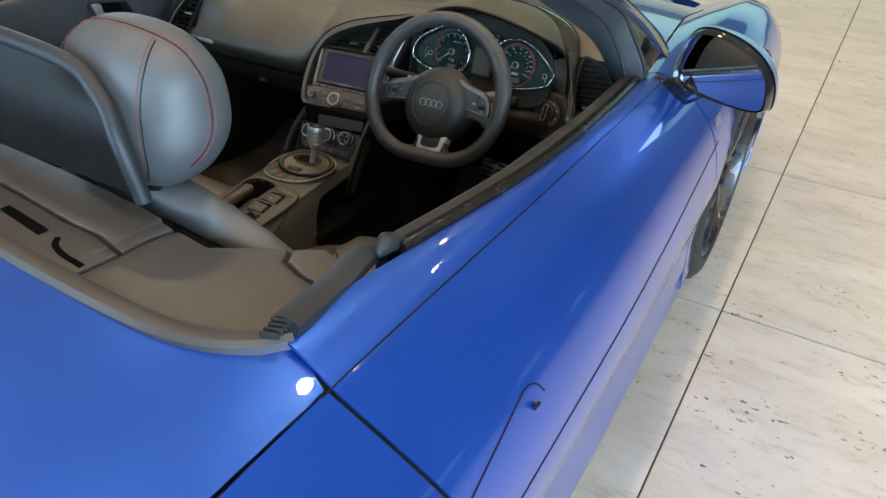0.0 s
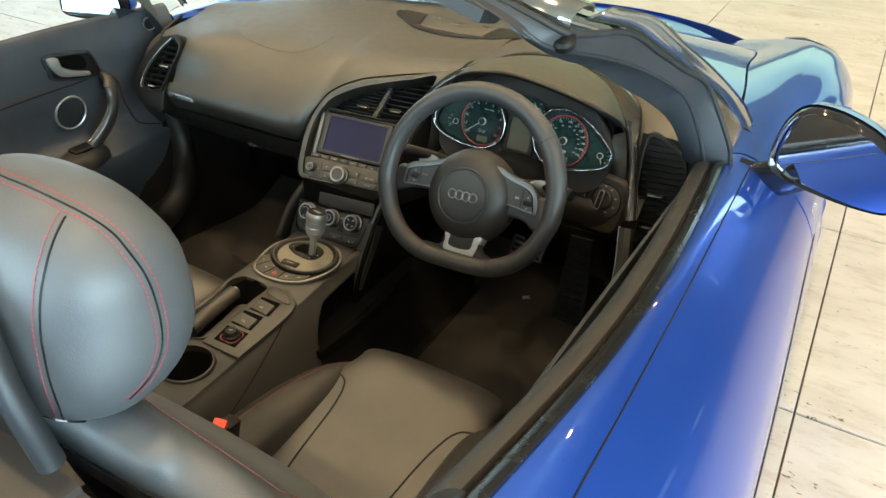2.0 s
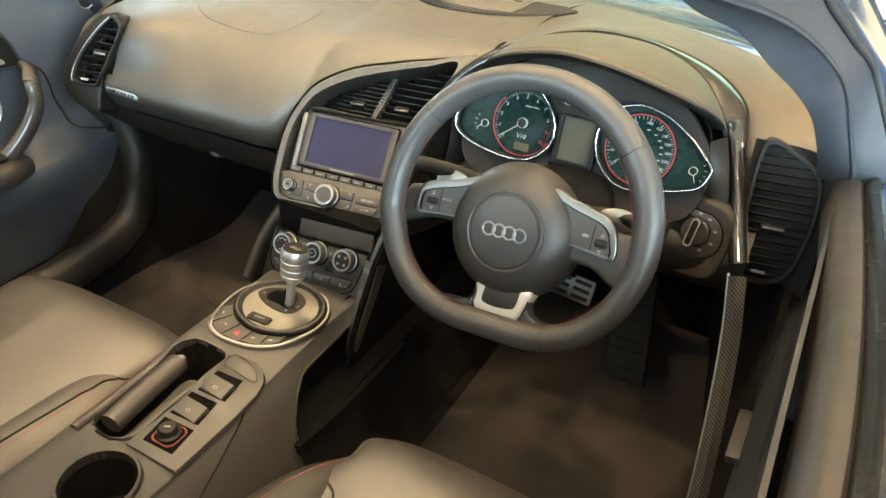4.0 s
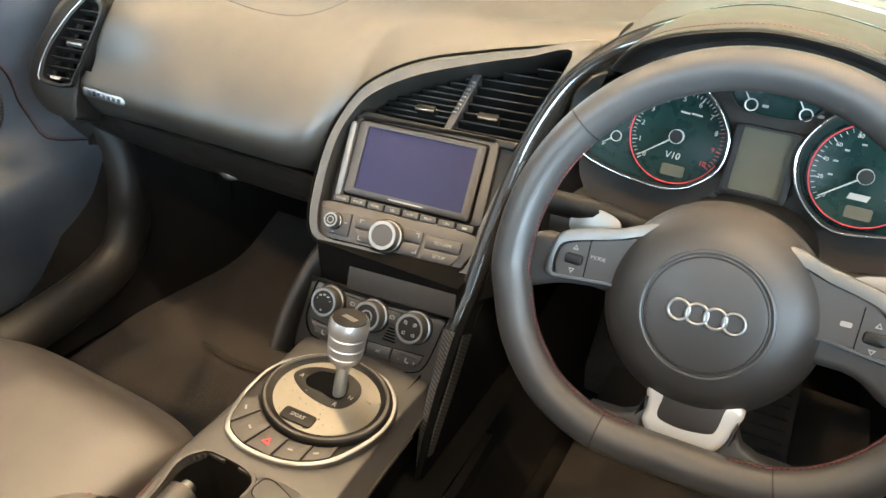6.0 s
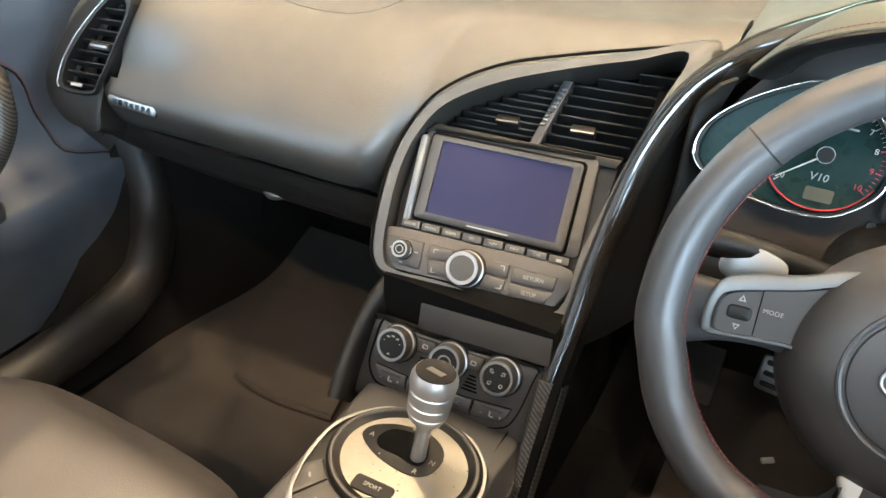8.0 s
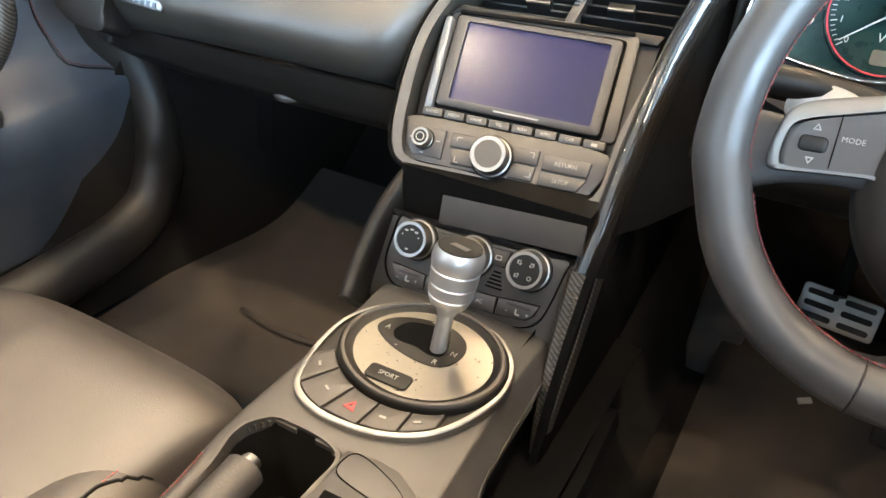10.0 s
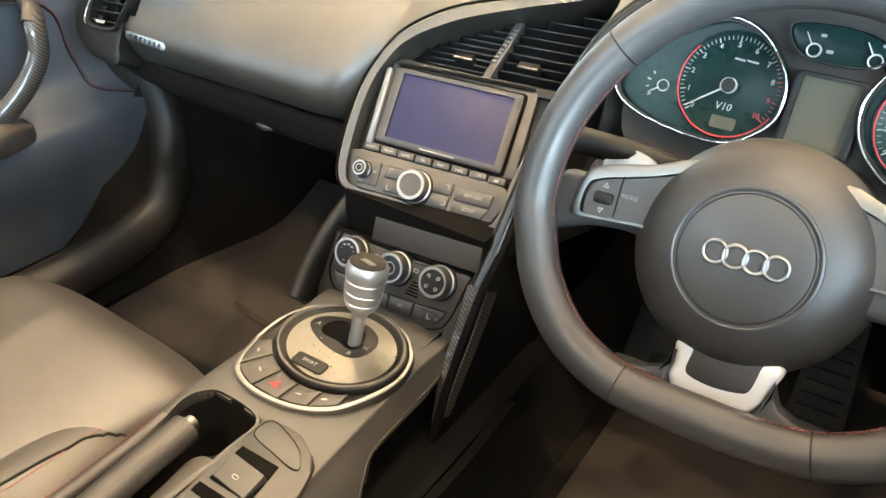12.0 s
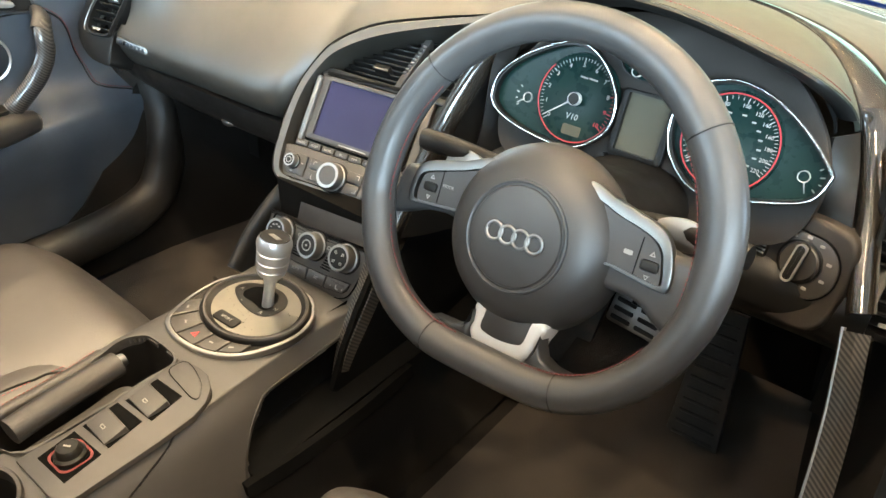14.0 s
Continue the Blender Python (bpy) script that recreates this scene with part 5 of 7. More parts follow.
# ---------------------------------------------------------------- instruments
CG = plane_at((.366, .250, .763), (1, 0, 0), (0, .35, .937))
face_o = smooth2([(-.175, -.075), (-.185, .0), (-.150, .062), (-.09, .098), (0, .112), (.09, .098), (.150, .062), (.188, .0), (.175, -.075), (.09, -.100), (0, -.108), (-.09, -.100)], 60)
panel = part("instrument_panel", slab(face_o, -.030, -.010, CG), CLUSTER, main, "instrument cluster with two round dials and a small display")


def dial(c, r, rim, numbers, angles, red_from, words, sub):
    """A teardrop instrument: chrome rim, black face painted with a green reflection, a raised round dial, ticks,
    numbers and a needle.
    """
    sx = 1 if sub[0] > c[0] else -1
    ang = math.pi / 180
    cx, cy = sum(p[0] for p in rim) / len(rim), sum(p[1] for p in rim) / len(rim)
    pts = smooth2(rim, 90)
    inn = [(cx + (x - cx) * .955, cy + (y - cy) * .945) for x, y in pts]
    up_ = CG.to_3x3() @ V(0, 0, 1)
    g_ = part("gauge", slab(inn, -.014, -.0075, CG), DIAL, panel, "black dial with a painted green reflection and white numbers in a chrome rim")
    part("gauge_rim", tube([CG @ V(x, y, .003) for x, y in pts], .0014, 10, closed=True, up=up_), CHROME, g_)
    part("gauge_wall", frame_bm(pts, inn, -.016, .002, CG), BLACK, g_)
    part("dial_disc", lathe([(0, -.0046), (r - .0035, -.0046), (r - .0020, -.0036), (r, -.0040), (r + .0012, -.0080)], CG @ pose(c[0], c[1], 0), 64), DIAL, g_)
    rr_ = r - .0045
    arc0, arc1 = words["arc"]
    arc = [CG @ V(c[0] + (r - .0022) * math.cos(a * ang), c[1] + (r - .0022) * math.sin(a * ang), -.0036) for a in [arc0 + (arc1 - arc0) * k / 40 for k in range(41)]]
    part("red_ring", tube(arc, .0008, 6, up=up_), REDPRINT, g_)
    bms, reds = [], []
    steps = words["steps"]
    for k, (a_, b_) in enumerate(zip(angles, angles[1:])):
        for j in range(steps + (k == len(angles) - 2)):
            a = (a_ + (b_ - a_) * j / steps) * ang
            l_, w_ = (.0052, .0008) if j % steps == 0 else (.0036, .0005)
            mark = slab(rrect(l_, w_, .0001, 1), .0, .0005, CG @ Matrix.Translation((c[0] + (rr_ - l_ / 2) * math.cos(a), c[1] + (rr_ - l_ / 2) * math.sin(a), -.0045)) @ Matrix.Rotation(a, 4, "Z"))
            (reds if red_from and k >= red_from else bms).append(mark)
    part("tick_scale", joined(*bms), WHITE, g_)
    if reds:
        part("red_tick_scale", joined(*reds), REDPRINT, g_)
    for k, (w, a) in enumerate(zip(numbers, angles)):
        letters(w, words["size"], CG @ pose(c[0] + (r - .0128) * math.cos(a * ang), c[1] + (r - .0128) * math.sin(a * ang), -.0045), REDPRINT if red_from and k > red_from else WHITE, g_, "dial_number")
    m_ = CG @ Matrix.Translation((c[0], c[1], .001)) @ Matrix.Rotation((angles[0] - 3) * ang, 4, "Z")
    nd = part("needle", slab([(.004, -.0008), (rr_ - .003, -.0004), (rr_ - .003, .0004), (.004, .0008)], .0, .0012, m_), WHITE, g_)
    part("needle_hub", lathe([(.0069, .0029), (.0074, .0031), (.0076, -.004)], CG @ pose(c[0], c[1], .001), 28), WHITE, nd)
    part("needle_cap", lathe([(0, .0030), (.0066, .0027), (.0066, 0)], CG @ pose(c[0], c[1], .001), 24), BLACK, nd)
    if words.get("name"):
        letters(words["name"], .0100, CG @ pose(c[0], c[1] - .0205, -.0045), WHITE, g_, "dial_word", shear=.12)
    else:
        part("dial_badge", slab([(-.010, -.003), (.008, -.003), (.010, .003), (-.008, .003)], .0, .0006, CG @ pose(c[0], c[1] - .0205, -.0046)), GREYPRINT, g_)
    part("trip_display", slab(rrect(.024, .012, .002, 3), .0, .0005, CG @ pose(c[0] + .004, c[1] - .0355, -.0045)), LCD, g_)
    if words.get("over"):
        for x, w in ((-.004, .010), (.008, .011)):
            part("dial_print", slab(rrect(w, .0018, .0003, 1), .0, .0004, CG @ pose(c[0] + x + .006, c[1] + .0255, -.0045, 0, 0, -4)), GREYPRINT, g_)
    else:
        for a, n_ in zip(angles[1:], range(11)):
            part("dial_print", slab(rrect(.0045, .0018, .0003, 1), .0, .0004, CG @ pose(c[0] + (r - .0215) * math.cos((a - 4) * ang), c[1] + (r - .0215) * math.sin((a - 4) * ang), -.0045)), GREYPRINT, g_)
    # small gauge in the corner of the teardrop
    m_ = CG @ pose(sub[0], sub[1], -.006)
    part("needle_hub", lathe([(.0050, .001), (.0059, .0016), (.0060, -.002)], m_, 22), WHITE, g_)
    part("needle", slab([(.005, -.0006), (.0165, -.0003), (.0165, .0003), (.005, .0006)], .0, .001, m_ @ Matrix.Rotation(sub[2] * ang, 4, "Z")), WHITE, g_)
    for a, w in ((-42, .004), (-14, .003), (12, .0045), (40, .0035)):
        part("gauge_mark", slab(rrect(w, .0014, .0004, 1), .0, .0005, CG @ pose(sub[0] + sx * .0165 * math.cos(a * ang), sub[1] + .0165 * math.sin(a * ang), -.0075, 0, 0, sx * a)), GREYPRINT, g_)
    return g_


dial((-.0875, .0015), .0515, [(-.1965, -.0205), (-.191, .008), (-.162, .036), (-.117, .0598), (-.088, .0612), (-.0617, .047), (-.040, .020), (-.0350, -.003), (-.039, -.0244), (-.060, -.045), (-.082, -.0530), (-.1135, -.0530), (-.154, -.0467), (-.182, -.0367)],
     [str(k) for k in range(11)], [221 - 25.6 * k for k in range(11)], 8, dict(arc=(140, 335), steps=5, size=.0074, name="V10", over=True), (-.151, -.012, 215))
dial((.0915, .0025), .0515, [(.0298, .0170), (.0480, .0500), (.0722, .0612), (.0951, .062), (.1258, .053), (.16, .0318), (.1895, .005), (.194, -.0060), (.1868, -.0255), (.1694, -.036), (.1291, -.0475), (.0800, -.0545), (.0502, -.0385), (.0329, -.0133)],
     ["0", "20", "40", "60", "80", "100", "120", "140", "160", "180", "200", "220"], [221, 193, 167, 141, 112, 83, 60, 41, 23, 5, -12.5, -31], 0, dict(arc=(-60, 300), steps=4, size=.0058), (.1695, -.0090, 290))
d_o, d_i = rrect(.064, .073, .005, 4, -.001, -.0075), rrect(.050, .064, .002, 4, -.001, -.0065)
md = part("cluster_display", frame_bm(d_o, d_i, -.012, .0, CG, .001), BLACK, panel, "blank grey cluster display")
part("screen", slab(rrect(.051, .065, .002, 3, -.001, -.0065), -.010, -.006, CG), LCD, md)
mp_o = smooth2([(-.0472, .0676), (-.0442, .0522), (-.0300, .0417), (-.0004, .0395), (.0237, .0425), (.0384, .0560), (.0210, .0675), (-.0112, .0715)], 44)
mp = part("gauge_strip", slab(mp_o, -.010, -.004, CG, .001), DIAL, panel)
part("strip_edge", frame_bm([(x * 1.05, .055 + (y - .055) * 1.12) for x, y in mp_o], mp_o, -.010, .0, CG), BLACK, mp)
for x in (-.0254, .0256):
    m_ = CG @ pose(x, .0475, -.002)
    part("needle_hub", lathe([(.0050, .001), (.0064, .0016), (.0064, -.002)], m_, 20), WHITE, mp)
    part("needle", slab([(.005, -.0007), (.018, -.0004), (.018, .0004), (.005, .0007)], .0, .001, m_ @ Matrix.Rotation(radians(125), 4, "Z")), WHITE, mp)
    part("gauge_mark", slab(rrect(.006, .003, .0005, 2), .0, .0008, CG @ pose(x + .013, .0485, -.004)), GREYPRINT, mp)
    part("gauge_mark", slab(rrect(.005, .0025, .0005, 2), .0, .0008, CG @ pose(x + .004, .0615, -.004)), GREYPRINT, mp)
part("reset_pin", lathe([(0, .008), (.004, .007), (.004, -.006)], CG @ pose(-.036, -.050, -.006), 14), BLACK, panel)
part("reset_pin", lathe([(0, .008), (.004, .007), (.004, -.006)], CG @ pose(.030, -.052, -.006), 14), BLACK, panel)
# near-black block fills the dark space behind the dials
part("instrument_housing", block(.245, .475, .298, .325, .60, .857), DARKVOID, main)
# knee panel below the cluster, light switch
rows = [[(x, y, z) for x in (.16, .30, .45, .58, .635)] for y, z in ((.268, .680), (.235, .655), (.225, .630), (.235, .600), (.30, .575), (.60, .56))]
part("knee_panel", thicken(loft(rows, 24, 24), .006), BLACK, main, "black knee panel under the instruments")
part("cluster_surround", thicken(loft([[(.150, .215, .62), (.158, .238, .70), (.160, .252, .78), (.176, .258, .808)], [(.19, .255, .62), (.184, .262, .70), (.178, .268, .77), (.188, .271, .812)]], 14, 5), .004), BLACK, main)
part("cluster_surround", thicken(loft([[(.54, .262, .62), (.545, .268, .70), (.548, .276, .755), (.545, .286, .785)], [(.612, .232, .62), (.592, .258, .70), (.575, .294, .753), (.561, .316, .785)]], 14, 5), .004), BLACK, main)
LS = plane_at((.551, .238, .678), (1, -.22, 0), (0, .28, 1))
part("switch_fascia", slab(smooth2([(-.085, .020), (-.040, .038), (.030, .040), (.054, .024), (.058, -.020), (.050, -.060), (.020, -.074), (-.050, -.070), (-.088, -.030)], 44), -.035, .0, LS, .006, 3), CLUSTER, main, "dark brown-grey fascia round the light switch")
lsw = part("light_switch_panel", slab(rrect(.100, .064, .030, 8, -.003, -.008), -.02, .0025, LS, .0015), SOFT, main, "oval light switch panel with a rotary switch")
part("switch_groove", frame_bm(rrect(.1035, .0675, .0315, 8, -.003, -.008), rrect(.100, .064, .030, 8, -.003, -.008), -.01, .0012, LS), DARKVOID, lsw)
LK = LS @ pose(.009, -.005, 0)
part("switch_ring", lathe([(.0205, .0045), (.0225, .004), (.0225, 0)], LK, 32), BLACK, lsw)
knob = part("light_switch", lathe([(0, .007), (.0180, .007), (.0198, .005), (.0198, 0)], LK, 32), SOFT, lsw, "black rotary light switch with a silver grip")
part("switch_grip", slab(rrect(.0105, .041, .005, 5), .006, .016, LK @ pose(0, 0, 0, 0, 0, -6), .003), BLACK, knob)
part("grip_edge", frame_bm(rrect(.0115, .042, .0055, 5), rrect(.0085, .038, .004, 5), .013, .0166, LK @ pose(0, 0, 0, 0, 0, -6)), BRIGHT, knob)
for a in (-60, -20, 20, 60, 90, 120):
    part("switch_mark", slab(rrect(.005, .003, .0006, 2), .0, .0046, LK @ pose(.0285 * math.cos(radians(a)), .0265 * math.sin(radians(a)), -.0016)), GREYPRINT, lsw)
dim = part("dimmer_wheel", box(.016, .026, .012, LS @ pose(-.032, -.004, .002), .003), BLACK, lsw)
for k in range(5):
    part("dimmer_rib", box(.015, .0016, .002, LS @ pose(-.032, -.012 + .004 * k, .0085), .0006, 1), SATIN, dim)

# ---------------------------------------------------------------- steering wheel
WH = plane_at((.372, .003, .735), (1, 0, 0), (0, .438, .899)) @ pose(0, 0, 0, 0, 0, 2.0)
rimpath = [(.003 + .167 * math.cos(radians(a)), .016 + .1715 * math.sin(radians(a))) for a in range(-6, 187, 8)]
rimpath += [(-.1575, -.020), (-.142, -.058), (-.114, -.092), (-.082, -.1105), (-.050, -.1185), (.0, -.1195), (.050, -.1185), (.086, -.1115), (.121, -.092), (.150, -.058), (.1655, -.020)]
rimpath = smooth2(rimpath, 120)


def rim_index(x, y):
    """The place along the rim nearest to a point of the wheel's plane."""
    return min(range(120), key=lambda k: (rimpath[k][0] - x) ** 2 + (rimpath[k][1] - y) ** 2)


rows = []
for i, (x, y) in enumerate(rimpath):
    a, b = rimpath[i - 1], rimpath[(i + 1) % 120]
    t = Vector((b[0] - a[0], b[1] - a[1])).normalized()
    nrm = Vector((t.y, -t.x))
    ang = math.degrees(math.atan2(y, x)) % 360
    grip = 1.0 + .10 * max(0, math.cos(radians(2 * (ang - 35)))) * (1 if ang < 180 else .4)
    rows.append([WH @ V(x + nrm.x * .0165 * grip * math.cos(q), y + nrm.y * .0165 * grip * math.cos(q), .0175 * math.sin(q)) for q in [2 * math.pi * j / 18 for j in range(18)]])
bm = grid(rows + [rows[0]], True)
bmesh.ops.remove_doubles(bm, verts=bm.verts[:], dist=1e-6)
wheel = part("steering_wheel", bm, RIMLEATHER, car, "black leather flat-bottomed steering wheel with silver spoke trims")
wheel_bvh = tree_of(wheel)
for pa, pb_ in (((-.128, .115), (-.156, -.010)), ((-.158, -.030), (-.036, -.119)), ((.166, -.005), (.128, .125)), ((.050, -.1185), (.152, -.055))):
    i0, i1 = rim_index(*pa), rim_index(*pb_)
    span_ = (i1 - i0) % 120
    path = [WH @ V(.004 + (rimpath[(i0 + k) % 120][0] - .004) * .905, .006 + (rimpath[(i0 + k) % 120][1] - .006) * .905, .003) for k in range(span_ + 1)]
    stitches("stitching", path, wheel_bvh, STITCH_DARK, wheel, .0042, .0006)
for px_, py_ in ((-.121, .124), (.132, .124), (-.060, -.117), (.079, -.114)):
    i = rim_index(px_, py_)
    x, y = rimpath[i]
    a, b = rimpath[i - 1], rimpath[(i + 1) % 120]
    t = Vector((b[0] - a[0], b[1] - a[1])).normalized()
    nrm = Vector((t.y, -t.x))
    loop = [WH @ V(x + nrm.x * .0178 * math.cos(q), y + nrm.y * .0178 * math.cos(q), .0186 * math.sin(q)) for q in [2 * math.pi * j / 24 for j in range(24)]]
    part("rim_seam", tube(laid(loop, wheel_bvh, .0), .0007, 6, closed=True), BLACK, wheel)


hub = part("hub_cover", lathe([(0, .004), (.048, .003), (.064, -.002), (.076, -.012), (.0845, -.027), (.0880, -.045), (.083, -.064), (.066, -.078), (0, -.080)], WH, 64), SOFT, wheel, "round domed hub cover with a ring groove")
part("hub_ring", lathe([(.0468, .0020), (.0476, .0042), (.0490, .0050), (.0506, .0044), (.0512, .0)], WH, 64), RIMLEATHER, hub)
part("hub_disc", lathe([(0, .0062), (.040, .0056), (.0446, .0046), (.0456, .0030), (.0456, .0)], WH, 56), SOFT, hub)
for k in range(4):
    part("emblem_ring", lathe([(.0080 + .0015 * math.cos(q), .0072 + .0014 * math.sin(q)) for q in [2 * math.pi * j / 10 for j in range(11)]], WH @ pose(-.0190 + .0137 * k, 0, 0), 32), SATIN, hub, "polished chrome ring of the emblem")
part("hub_print", slab(rrect(.020, .004, .001, 2), 0, .0010, WH @ pose(0, -.064, -.0062, 28, 0, 0)), BLACK, hub)
# column shroud behind the hub
part("column_shroud", blob([(V(.372, .095, .700), V(.050, 0, 0), V(0, .01, .045)), (V(.372, .13, .690), V(.062, 0, 0), V(0, .02, .055)), (V(.372, .18, .675), V(.070, 0, 0), V(0, .02, .055)), (V(.372, .27, .66), V(.070, 0, 0), V(0, .02, .05))], 16, 24), BLACK, wheel, "black steering column shroud")
# side spokes: leather under a silver frame with switches
for s in (-1, 1):
    base = smooth2([(s * .055, .046), (s * .100, .040), (s * .128, .029), (s * .156, .026), (s * .164, -.010)] + ([(s * .154, -.040), (s * .132, -.034), (s * .108, -.020), (s * .060, -.012)] if s > 0 else [(-.160, -.024), (-.146, -.020), (-.125, -.012), (-.100, -.008), (-.060, -.004)]), 48)
    if s > 0:
        base = base[::-1]
    sp = part("spoke", slab(base, -.046, -.022, WH, .008, 3), RIMLEATHER, wheel)
    if s < 0:
        fo = smooth2([(-.044, .0575), (-.085, .0472), (-.104, .0430), (-.124, .0370), (-.1330, .0295), (-.1375, .014), (-.1380, -.001), (-.134, -.0060), (-.121, -.0050), (-.103, -.0030), (-.085, -.0015), (-.046, .003)], 56)
        fi = smooth2([(-.046, .0480), (-.083, .0385), (-.101, .0335), (-.120, .0280), (-.1290, .0220), (-.1318, .008), (-.1308, -.0002), (-.128, -.0022), (-.118, -.0022), (-.103, -.0008), (-.086, .0010), (-.048, .006)], 56)
    else:
        fo = smooth2([(.042, .0625), (.073, .0572), (.0954, .0516), (.1145, .0462), (.1250, .0375), (.1312, .0249), (.1352, .0083), (.1335, -.0030), (.124, -.0035), (.103, -.0005), (.085, .0018), (.046, .007)], 56)
        fi = smooth2([(.044, .0525), (.0808, .0447), (.0976, .0410), (.1130, .0358), (.1225, .0275), (.1270, .0153), (.1295, .0046), (.1280, .0005), (.117, .0008), (.103, .0022), (.0887, .0036), (.048, .009)], 56)
    part("spoke_trim", frame_bm(fo, fi, -.026, -.0155, WH, .0010), TRIMSILVER, sp, "satin silver spoke trim")
    SPK = WH @ pose(-s * .003, -.0005, -.010)
    part("switch_plate", slab([(x * 1.0, y) for x, y in fi], -.020, -.0075, SPK), SOFT, sp)
    part("roller_switch", slab(rrect(.0160, .0095, .003, 4, s * .118, .0138), -.010, -.005, SPK, .002), BLACK, sp)
    part("switch_gap", slab(rrect(.0008, .034, .0002, 1, s * .1065, .018), -.010, -.0070, SPK), DARKVOID, sp)
    for yy, rot in ((.0238, 0), (.0040, 180)):
        tri = [(-.0026, -.0018), (.0026, -.0018), (0, .0026)]
        part("switch_mark", frame_bm(tri, [(x * .5, y * .5) for x, y in tri], -.0072, -.0066, SPK @ pose(s * .118, yy, 0, 0, 0, rot)), GREYPRINT, sp)
    if s < 0:
        letters("MODE", .0046, SPK @ pose(-.0974, .0192, -.0072), GREYPRINT, sp)
    else:
        part("switch_mark", slab(rrect(.008, .004, .001, 2), -.0072, -.0066, SPK @ pose(.0975, .0192, 0)), GREYPRINT, sp)
    # shift paddle behind
    pd = smooth2([(s * .095, .050), (s * .113, .0572), (s * .130, .0560), (s * .139, .0495), (s * .140, .036), (s * .128, .030), (s * .108, .030), (s * .095, .036)], 36)
    part("shift_paddle", slab([(x - s * .001, y - .002) for x, y in pd], -.070, -.066, WH, .001), SATIN, wheel, "satin silver shift paddle")
    # stalks
    st = spline([(.372 + s * .06, .10, .735), (.372 + s * .10, .095, .742), (.372 + s * .150, .085, .748), (.372 + s * .175, .080, .750)], 14)
    part("stalk", sweep(st, circle(.009, 12, .011), scale=[.8, .8, .85, .9, .95, 1, 1.05, 1.1, 1.1, 1.1, 1.1, 1.1, 1.1, 1.0]), BLACK, wheel, "black column stalk")
bsp = smooth2([(-.0245, -.070), (-.0275, -.090), (-.0290, -.1020), (-.0190, -.1130), (.0024, -.1160), (.0265, -.1120), (.0365, -.1020), (.0405, -.0900), (.0420, -.066)], 44)
lowsp = part("lower_spoke", slab(bsp, -.044, -.0150, WH, .006, 3), SPOKESILVER, wheel, "satin silver lower spoke")
part("lower_spoke_inlay", slab(smooth2([(-.0145, -.062), (-.0160, -.078), (-.0175, -.0915), (-.0125, -.0965), (.0037, -.0982), (.0225, -.0955), (.0290, -.0905), (.0315, -.074), (.0320, -.062)], 40), -.030, -.0142, WH, .001), SOFT, lowsp, "dark leather inlay of the lower spoke")
for web in ([(-.0265, -.080), (-.0305, -.090), (-.0370, -.0985), (-.0480, -.1030), (-.0740, -.1040), (-.0740, -.1150), (-.0270, -.1180), (-.0288, -.1020)],
            [(.0290, -.1170), (.0880, -.1140), (.0880, -.1030), (.0620, -.1020), (.0500, -.0970), (.0450, -.0880), (.0428, -.078), (.0408, -.090), (.0368, -.1025)]):
    part("spoke_web", slab(web[::-1], -.034, -.014, WH, .003, 3), RIMLEATHER, lowsp)

# ---------------------------------------------------------------- centre console
C0 = .0125
WELL = smooth2([(-.050, -.334), (-.055, -.225), (-.064, -.182), (-.056, -.161), (-.038, -.152), (.016, -.157), (.021, -.200), (.021, -.334)], 48)
CUP = [(.045 + .049 * math.cos(2 * math.pi * k / 40), -.402 + .047 * math.sin(2 * math.pi * k / 40)) for k in range(40)]


def opening_y(z):
    """The front edge of the console's right cheek: the cubby lies ahead of it."""
    return hermite([.33, .385, .40, .42, .45, .48, .495], [-.165, -.165, -.162, -.152, -.125, -.068, -.01], z)


cons = [[(-.165, y, .19), (-.150, y, .30), (-.118 + dx, y, zt - .055), (-.098 + dx, y, zt - .012), (-.080 + dx, y, zt), (0, y, zt + .002), (.080 + ex, y, zt), (.098 + ex, y, zt - .010), (.122 + ex, y, zt - .055), (.165 + fx, y, .32), (.185 + fx, y, .19)]
        for y, zt, dx, ex, fx in ((-.72, .495, -.01, .02, .0), (-.50, .490, .018, .02, .0), (-.36, .487, .022, .016, .0), (-.25, .487, .020, .012, .0), (-.17, .488, .012, .008, -.004), (-.09, .488, .012, .004, -.01), (0, .486, .010, .0, -.02), (.05, .482, .006, .0, -.02), (.08, .470, .004, -.004, -.02), (.105, .445, .0, -.010, -.02))]
shell = loft(cons, 160, 170)
side_faces, dead = [], []
for f_ in shell.faces:
    c = f_.calc_center_median()
    if c.z > .44 and (inside(c.x, c.y, WELL) or inside(c.x, c.y, CUP)):
        dead.append(f_)
    elif c.x > .085 and c.z < .462 and c.y > opening_y(max(.33, min(.495, c.z))) and c.z > .385:
        dead.append(f_)
    elif c.x > .085 and c.z <= .385 and c.y > -.172:
        side_faces.append([v.co.copy() for v in f_.verts])
        dead.append(f_)
bmesh.ops.delete(shell, geom=dead, context="FACES")
console = part("centre_console", thicken(shell, .005), CONSOLESOFT, car, "soft grey centre console with gear lever, handbrake and cup holder")
lower = bmesh.new()
for vs in side_faces:
    lower.faces.new([lower.verts.new(p) for p in vs])
bmesh.ops.remove_doubles(lower, verts=lower.verts[:], dist=1e-5)
part("console_skirt", thicken(lower, .005), CARPET, console, "black lower side of the console")
console_bvh = tree_of(console)
# black block paints in the darkness inside the cubby
part("cubby_shade_block", block(.02, .06, -.20, .06, .20, .47), DARKVOID, console)
edge_ = []
